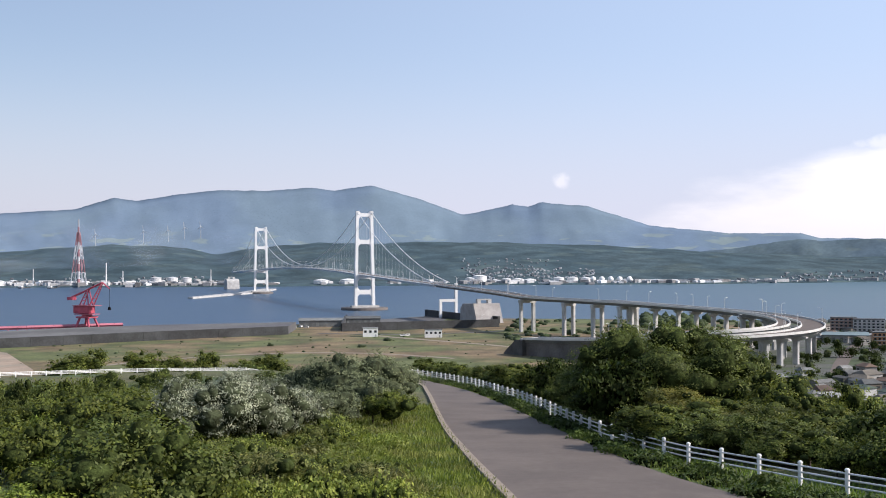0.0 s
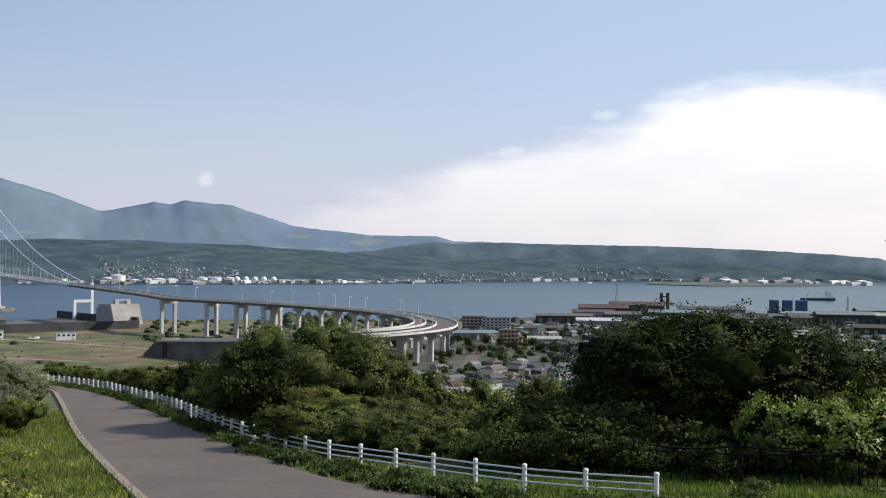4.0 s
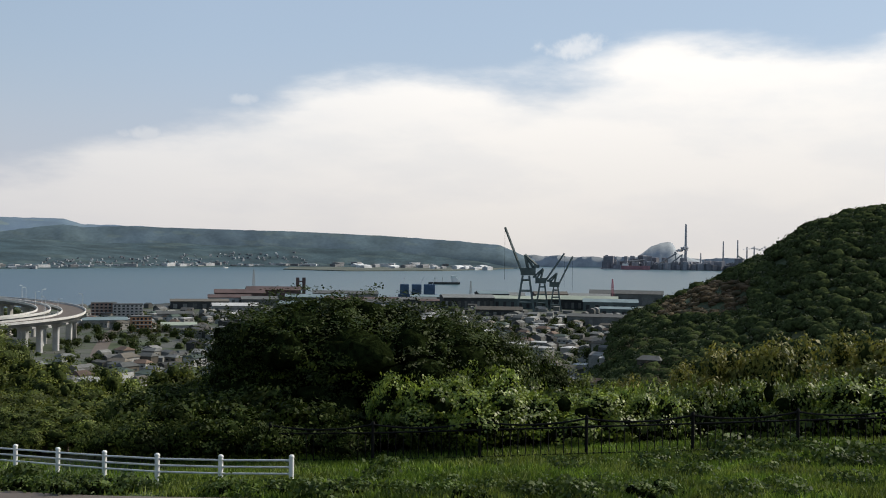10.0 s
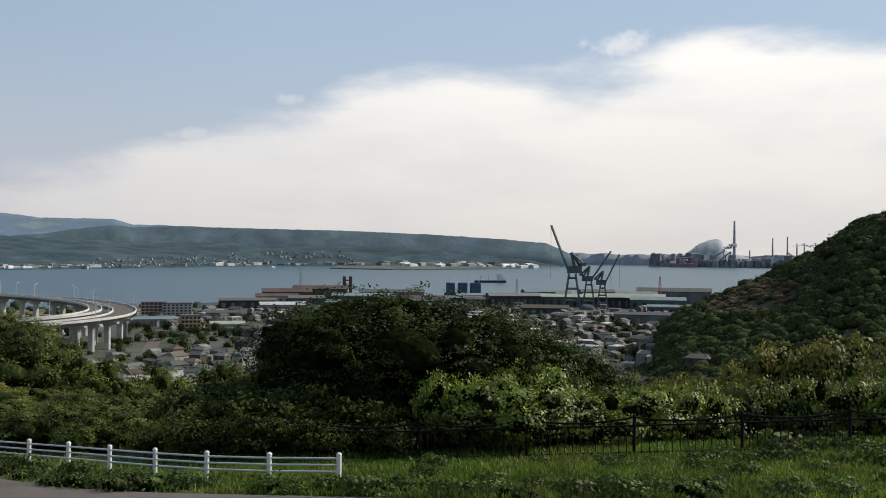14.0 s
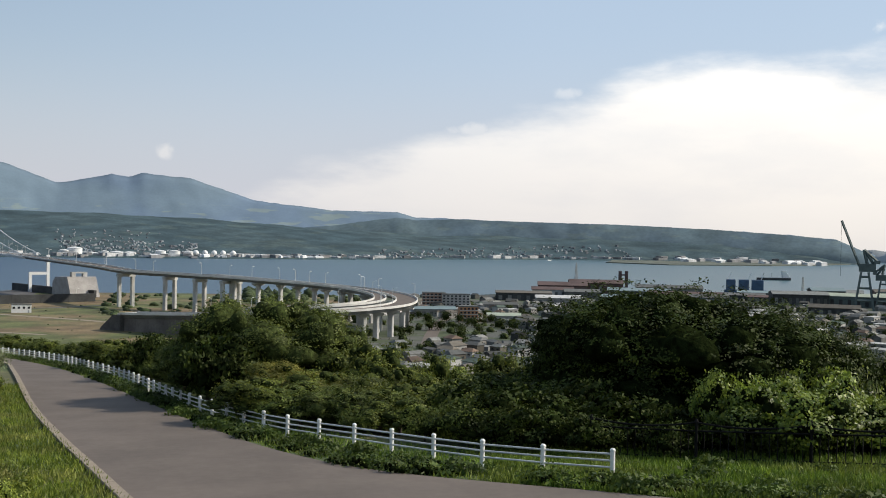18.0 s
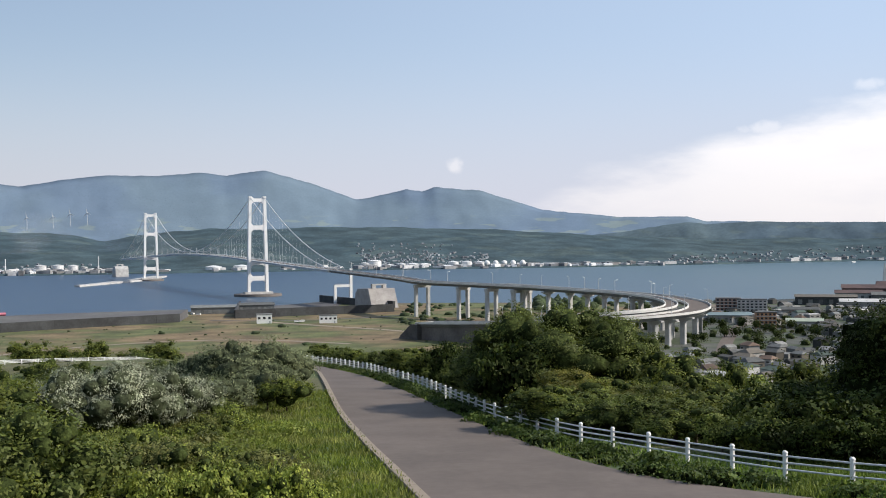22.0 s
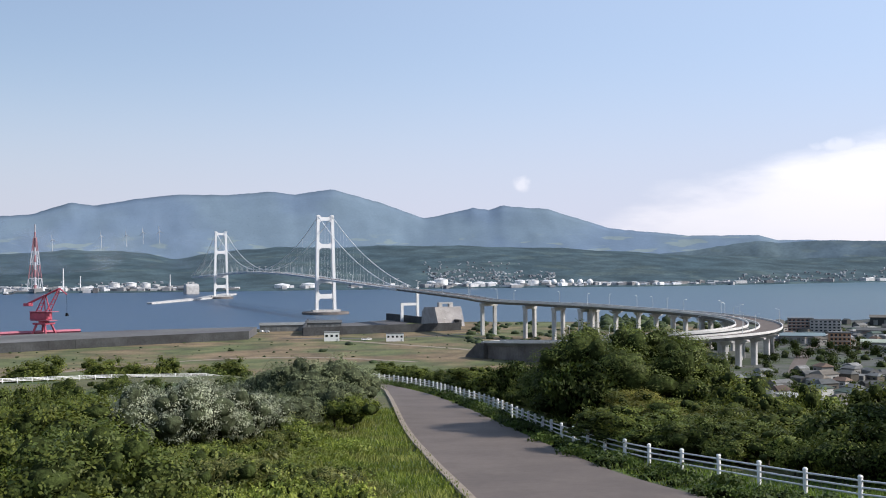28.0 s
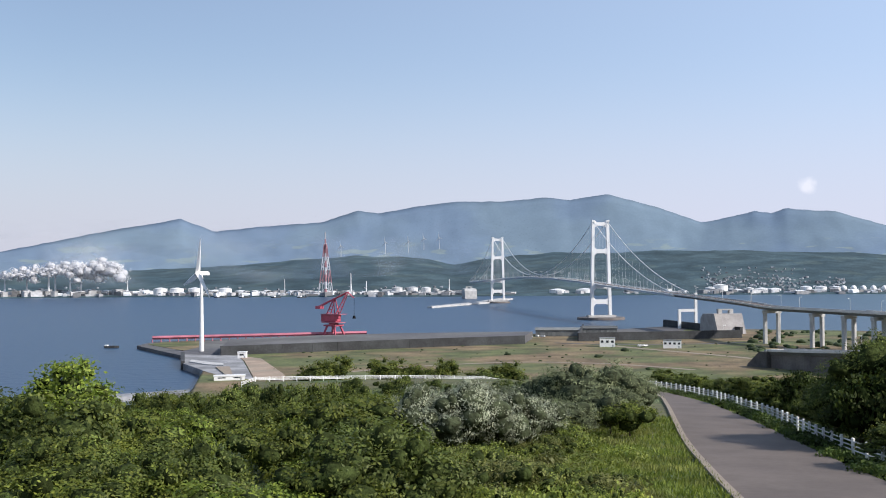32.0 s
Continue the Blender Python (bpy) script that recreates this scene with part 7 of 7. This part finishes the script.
def build_tank(r, h, mat, label):
    t = thing("storage_tank", label=label, category="tank", group="far shore tanks")
    bm = bmesh.new()
    rod(bm, (0, 0, 0), (0, 0, h), r, n=24, caps=False)
    shell = part("shell", bm, mat, t)
    bm = bmesh.new()
    rod(bm, (0, 0, h), (0, 0, h + r * 0.16), r * 1.01, r * 0.15, n=24)
    part("roof", bm, mat, t)
    bm = bmesh.new()
    rod(bm, (0, 0, h * 0.96), (0, 0, h * 1.0), r * 1.03, n=24, caps=False)
    part("rim", bm, M["steel_grey"], shell)
    return t


def place(model, spots, first=True):
    for i, (b, d, s) in enumerate(spots):
        m = Matrix.Translation(polar(b, d, 3.0))
        ob = copy_thing(model, m) if (i or not first) else model
        ob.matrix_basis = m @ Matrix.Diagonal((s, s, s, 1))


TANK = build_tank(20, 20, M["steel_white"], "white cylindrical oil storage tank")
FLAT = build_tank(26, 13, M["steel_white"], "low wide white storage tank")
SILO = build_tank(17, 24, M["far_works"], "grey cylindrical silo tank")
place(TANK, [(-27.6, 3320, 1.0), (-26.8, 3300, 1.0), (-25.9, 3290, 1.0), (-24.4, 3260, 0.95), (-22.9, 3230, 0.6), (-22.3, 3260, 0.6), (0.9, 3160, 1.0), (2.3, 3150, 0.6),
             (5.0, 3160, 0.75), (5.7, 3170, 0.75), (6.4, 3170, 0.7), (-31.0, 3480, 0.8), (-30.2, 3460, 0.7), (0.4, 3150, 0.7)])
place(FLAT, [(-28.3, 3400, 0.9), (-24.9, 3330, 0.9), (-23.6, 3300, 0.8), (-7.3, 3060, 0.85), (-5.9, 3070, 0.9), (2.9, 3180, 0.75), (3.5, 3180, 0.7), (1.7, 3150, 0.6)])
place(SILO, [(-15.6, 3080, 0.85), (-14.8, 3075, 0.85), (-14.1, 3075, 0.8), (-13.6, 3120, 0.6)])


def build_sphere_tank():
    t = thing("gas_sphere", label="white spherical gas tank on legs", category="tank", group="gas spheres")
    bm = bmesh.new()
    bmesh.ops.create_uvsphere(bm, u_segments=20, v_segments=12, radius=13)
    bmesh.ops.translate(bm, verts=bm.verts[:], vec=(0, 0, 17))
    for f in bm.faces:
        f.smooth = True
    part("sphere", bm, M["white_paint"], t)
    for k in range(8):
        a = k * math.pi / 4
        bm = bmesh.new()
        rod(bm, (12 * math.cos(a), 12 * math.sin(a), 0), (12.3 * math.cos(a), 12.3 * math.sin(a), 15), 0.7, n=5)
        part("leg", bm, M["steel_white"], t)
    return t


place(build_sphere_tank(), [(b, 3150, 0.62) for b in (6.75, 7.2, 7.65, 8.1, 8.6)])


def build_stack(name, b, d, h, r, bands, label, mats):
    t = thing(name, polar(b, d, 2), 0, label, "chimney", "far chimneys")
    for k in range(bands):
        bm = bmesh.new()
        z0, z1 = h * k / bands, h * (k + 1) / bands
        rod(bm, (0, 0, z0), (0, 0, z1), r * (1 - 0.5 * k / bands), r * (1 - 0.5 * (k + 1) / bands), n=14)
        part("shaft", bm, mats[k % len(mats)], t)
    return t


t = build_stack("tall_chimney", -19.3, 3080, 178, 3.8, 9, "tall red and white banded chimney in a lattice frame", [M["haze_red"], M["haze_white"], M["haze_red"], M["haze_white"], M["haze_red"], M["haze_white"], M["haze_red"], M["haze_red"], M["steelwork"]])
for i, j in ((-1, -1), (1, -1), (1, 1), (-1, 1)):
    for k in range(4):
        z0, z1 = k * 36, (k + 1) * 36
        f0, f1 = 16 * (1 - k / 4.8), 16 * (1 - (k + 1) / 4.8)
        bm = bmesh.new()
        beam(bm, (i * f0, j * f0, z0), (i * f1, j * f1, z1), 2.0)
        part("frame_leg", bm, M["haze_white"] if k in (0, 2) else M["haze_red"], t)
        bm = bmesh.new()
        beam(bm, (i * f0, j * f0, z0), (-i * f1 if i * j > 0 else i * f1, j * f1 if i * j > 0 else -j * f1, z1), 1.0)
        part("frame_brace", bm, M["haze_white"] if k in (0, 2) else M["haze_red"], t)
        bm = bmesh.new()
        beam(bm, (i * f1, j * f1, z1), (-i * f1 if i * j > 0 else i * f1, j * f1 if i * j > 0 else -j * f1, z1), 1.0)
        part("frame_ring", bm, M["haze_white"], t)
for b, d, h, r in ((-33.9, 3440, 60, 3), (-32.9, 3430, 82, 3.4), (-32.6, 3440, 76, 3), (-31.9, 3430, 60, 3.2), (-31.4, 3440, 70, 3), (-34.9, 3440, 50, 3), (-29.2, 3420, 50, 2.4),
                   (-18.0, 3120, 62, 2.4), (-21.4, 3140, 46, 2), (-17.2, 3130, 40, 2), (-12.9, 3060, 44, 2)):
    build_stack("works_chimney", b, d, h, r, 2, "slim pale works chimney", [M["steel_white"], M["far_works"]])
build_stack("steelworks_chimney", 48.45, 4600, 184, 7, 2, "tall dark steelworks chimney", [M["steelwork"]])
for b, h in ((50.3, 116), (51.0, 122), (51.45, 94), (51.8, 96), (49.2, 66), (46.4, 52), (53.6, 80)):
    build_stack("steelworks_chimney", b, 4620, h, 4.5, 2, "slender dark steelworks chimney", [M["steelwork"]])


def blocks(name, spots, mat, label, category, ridge=1.35):
    """Many small far buildings as one sheet of boxes with low gabled roofs."""
    v, f = [], []
    for x, y, z, w, d, h, a in spots:
        c, s = math.cos(a), math.sin(a)
        k = len(v)
        for i, j, zz in ((-1, -1, -3), (1, -1, -3), (1, 1, -3), (-1, 1, -3), (-1, -1, h), (1, -1, h), (1, 1, h), (-1, 1, h), (-1, 0, h * ridge), (1, 0, h * ridge)):
            v.append((x + (i * w * c - j * d * s) / 2, y + (i * w * s + j * d * c) / 2, z + zz))
        f += [(k, k + 1, k + 5, k + 4), (k + 2, k + 3, k + 7, k + 6), (k + 3, k, k + 4, k + 7), (k + 1, k + 2, k + 6, k + 5), (k + 4, k + 5, k + 9, k + 8), (k + 6, k + 7, k + 8, k + 9),
              (k + 4, k + 8, k + 7, k + 7), (k + 5, k + 6, k + 9, k + 9)]
    me = bpy.data.meshes.new(name)
    me.from_pydata(v, [], [tuple(dict.fromkeys(q)) for q in f])
    me.materials.append(mat)
    return tagged(new(name, me), label, category, kind="stuff")


def far_z(b, d):
    s = shore(b)
    u = (d - s) / max(4560 - s, 60)
    top = float(np.interp(b, FOREST_B, FOREST_Z))
    return 3 + top * float(np.interp(u, (0, 0.002, 0.06, 0.14, 0.22, 0.34, 0.48, 0.62, 0.75, 0.88, 1), (0, 0, 0.02, 0.05, 0.17, 0.42, 0.66, 0.86, 1, 0.93, 0.7)))


def strew(n, b0, b1, e0, e1, w0, w1, h0, h1):
    out = []
    for _ in range(n):
        b = frng.uniform(b0, b1)
        d = shore(b) + frng.uniform(e0, e1)
        x, y, _z = polar(b, d)
        out.append((x, y, far_z(b, d), frng.uniform(w0, w1), frng.uniform(w0, w1) * 0.6, frng.uniform(h0, h1), frng.uniform(0, 3.1)))
    return out


blocks("shore_works", strew(150, -38, -12, 15, 120, 9, 24, 3, 8) + strew(50, 0, 14, 15, 90, 12, 34, 3, 7), M["far_house"], "white industrial sheds along the far shore", "sheds")
blocks("shore_works_grey", strew(120, -38, -29, 10, 160, 10, 36, 4, 17) + strew(190, -29, -12, 10, 160, 10, 36, 3, 10) + strew(120, -10, 39, 10, 110, 12, 46, 3, 9), M["far_works"], "grey industrial works along the far shore", "works", 1.04)
blocks("shore_town", strew(250, 0.4, 6.8, 110, 430, 5, 10, 2.2, 4.2) + strew(90, 0, 5, 300, 620, 4, 8, 2, 3.5) + strew(60, 6.5, 13, 60, 200, 5, 10, 2.2, 4.2) + strew(230, 16, 29, 40, 330, 5, 11, 2.2, 4.5) + strew(150, -38, -12, 130, 330, 5, 11, 2.2, 4.5), M["far_town"], "pale houses of the town across the bay", "town")
roofs = []
while len(roofs) < 420:
    b, d = frng.uniform(17.5, 46), frng.uniform(560, 1230)
    x, y, _z = polar(b, d)
    if all((x - p) ** 2 + (y - q) ** 2 > 110 for p, q in taken) and math.hypot(x - 215, y - 760) > 105 and float(ground_z(x, y)) < 20:
        roofs.append((x, y, float(ground_z(x, y)), frng.uniform(5, 12), frng.uniform(5, 9), frng.uniform(2.4, 5), radians(25 + 90 * frng.integers(0, 2) + frng.normal(0, 10))))
blocks("outbuildings", roofs, M["roof_mixed"], "grey and brown sheds crowded among the houses", "sheds")
blocks("spit_sheds", [(*polar(frng.uniform(31.5, 38.5), frng.uniform(3800, 4100))[:2], 2.5, frng.uniform(20, 70), 20, frng.uniform(5, 9), 0.5) for _ in range(26)], M["far_house"], "pale sheds on the far spit", "sheds")
blocks("steelworks", [(*polar(b, d)[:2], 0, frng.uniform(8, 42), frng.uniform(8, 30), h, frng.uniform(0, 3.1))
                      for b, d, h in [(frng.uniform(44.3, 60), frng.uniform(4480, 4620), frng.uniform(10, 34) + (frng.random() > 0.9) * 24) for _ in range(520)]],
       M["steelwork"], "dark steelworks along the far quay", "steelworks", 1.03)
plot("works_quay", [(44.2, 4440), (48, 4560), (60, 4560), (60, 4750), (44.2, 4750)], -4, 3, M["steelwork"], "grey far quay of the steelworks", "quay")


def build_conveyors():
    """Inclined galleries that feed the furnaces."""
    for b0, z0, b1, z1 in ((46.9, 14, 48.0, 66), (47.6, 20, 48.3, 62), (51.0, 60, 51.8, 22), (52.4, 52, 53.2, 16), (45.2, 30, 46.4, 38)):
        t = thing("works_conveyor", label="inclined grey conveyor gallery at the steelworks", category="conveyor", group="works conveyors")
        bm = bmesh.new()
        beam(bm, polar(b0, 4490, z0), polar(b1, 4500, z1), 4)
        part("gallery", bm, M["far_works"], t)
        for u in (0.25, 0.6, 0.95):
            bm = bmesh.new()
            b, z = b0 + (b1 - b0) * u, z0 + (z1 - z0) * u
            beam(bm, polar(b, 4495, 0), polar(b, 4495, z), 3.5)
            part("trestle", bm, M["steelwork"], t)


build_conveyors()


def build_headland():
    b = np.arange(44.2, 50.2, 0.15)
    prof = np.interp(b, (44.2, 45.6, 46.2, 46.7, 47.2, 47.6, 47.85, 48.05, 48.8, 50.2), (2, 14, 62, 92, 108, 116, 106, 64, 45, 2))
    far_sheet("headland", b, [np.full_like(b, k) for k in (4700, 4760, 4820, 4860)], [prof * 0 - 3, prof * 0.6 + wobble(b, b, 3.0, 7.0) * 7, prof + wobble(b, b, 2.0, 8.0) * 4, prof * 0.2], M["haze_land"], "hazy rounded headland beyond the steelworks", "headland")


build_headland()


def build_steam(name, b, d, z, length, rise, r0, r1, n, label):
    """A plume of rounded puffs that drift downwind."""
    r = np.random.default_rng(int(abs(b) * 10))
    x0, y0, _ = polar(b, d)
    spots = []
    for k in range(n):
        u = k / n
        s = r0 + (r1 - r0) * u
        spots.append((x0 + math.cos(radians(b)) * length * u + r.normal(0, s * 0.9), y0 - math.sin(radians(b)) * length * u + r.normal(0, s * 0.3), z + rise * u ** 0.6 + r.normal(0, s * 0.75), s * r.uniform(0.6, 1.3), s, s * r.uniform(0.5, 0.9)))
    tagged(new(name, leaf_cloud(name, spots, n * 110, r1 * 0.24, M["steam"], 3, aspect=1.1, core=0.92, spray=4, inside="steam")), label, "steam", kind="stuff")


build_steam("steam_plume", -35.0, 3400, 62, 330, 22, 9, 19, 90, "white steam drifting from the works")
build_steam("steam_puff", 47.8, 4590, 60, 60, 30, 2.5, 6, 30, "white steam over the steelworks")
build_steam("steam_puff", 51.3, 4590, 86, 90, 6, 2.5, 5, 12, "thin white steam over the steelworks")


def smoke_material():
    """Thin blue smoke, torn into soft drifts."""
    m = material("smoke", (0.50, 0.56, 0.63), 1.0, vary=0.03, scale=0.01, spec=0.0, translucent=0.5)
    nt = m.node_tree
    last = nt.nodes["Material Output"].inputs["Surface"].links[0].from_socket
    geo, mp, nz = nt.nodes.new("ShaderNodeNewGeometry"), nt.nodes.new("ShaderNodeMapping"), nt.nodes.new("ShaderNodeTexNoise")
    mp.inputs["Scale"].default_value = (0.0032, 0.0032, 0.0075)
    mp.inputs["Rotation"].default_value = (0, 0.25, 0)
    nz.inputs["Scale"].default_value, nz.inputs["Detail"].default_value, nz.inputs["Roughness"].default_value = 1.0, 4.0, 0.5
    nt.links.new(geo.outputs["Position"], mp.inputs["Vector"])
    nt.links.new(mp.outputs[0], nz.inputs["Vector"])

    def ramp(value, lo, hi, top):
        n = nt.nodes.new("ShaderNodeMapRange")
        n.interpolation_type = "SMOOTHSTEP"
        n.inputs["From Min"].default_value, n.inputs["From Max"].default_value, n.inputs["To Max"].default_value = lo, hi, top
        nt.links.new(value, n.inputs["Value"])
        return n.outputs[0]

    sp = nt.nodes.new("ShaderNodeSeparateXYZ")
    nt.links.new(geo.outputs["Position"], sp.inputs[0])
    fac = ramp(nz.outputs["Fac"], 0.40, 0.72, 0.50)
    for f in (ramp(sp.outputs["Z"], 250, 130, 1.0), ramp(sp.outputs["Z"], 15, 70, 1.0), ramp(sp.outputs["X"], -450, -1000, 1.0)):
        mul = nt.nodes.new("ShaderNodeMath")
        mul.operation = "MULTIPLY"
        nt.links.new(fac, mul.inputs[0])
        nt.links.new(f, mul.inputs[1])
        fac = mul.outputs[0]
    see, mx = nt.nodes.new("ShaderNodeBsdfTransparent"), nt.nodes.new("ShaderNodeMixShader")
    nt.links.new(fac, mx.inputs[0])
    nt.links.new(see.outputs[0], mx.inputs[1])
    nt.links.new(last, mx.inputs[2])
    nt.links.new(mx.outputs[0], nt.nodes["Material Output"].inputs["Surface"])
    return m


def build_smoke():
    """Faint blue smoke that drifts in a long bank over the works."""
    b = np.radians(np.arange(-46, -5.9, 0.5))
    rows = []
    for z in np.linspace(12, 252, 9):
        d = 3560 + 60 * np.sin(b * 23) + 30 * np.sin(b * 51 + z * 0.02)
        rows.append(np.stack([d * np.sin(b), d * np.cos(b), 0 * b + z], 1))
    n, m = len(rows), len(b)
    i, j = np.meshgrid(np.arange(n - 1), np.arange(m - 1), indexing="ij")
    f = np.stack([i * m + j, i * m + j + 1, (i + 1) * m + j + 1, (i + 1) * m + j], -1).reshape(-1, 4)
    tagged(new("smoke_haze", mesh_from("smoke_haze", np.concatenate(rows), f, smoke_material(), smooth=True)), "faint blue smoke drifting over the far works", "smoke", kind="stuff")


build_smoke()
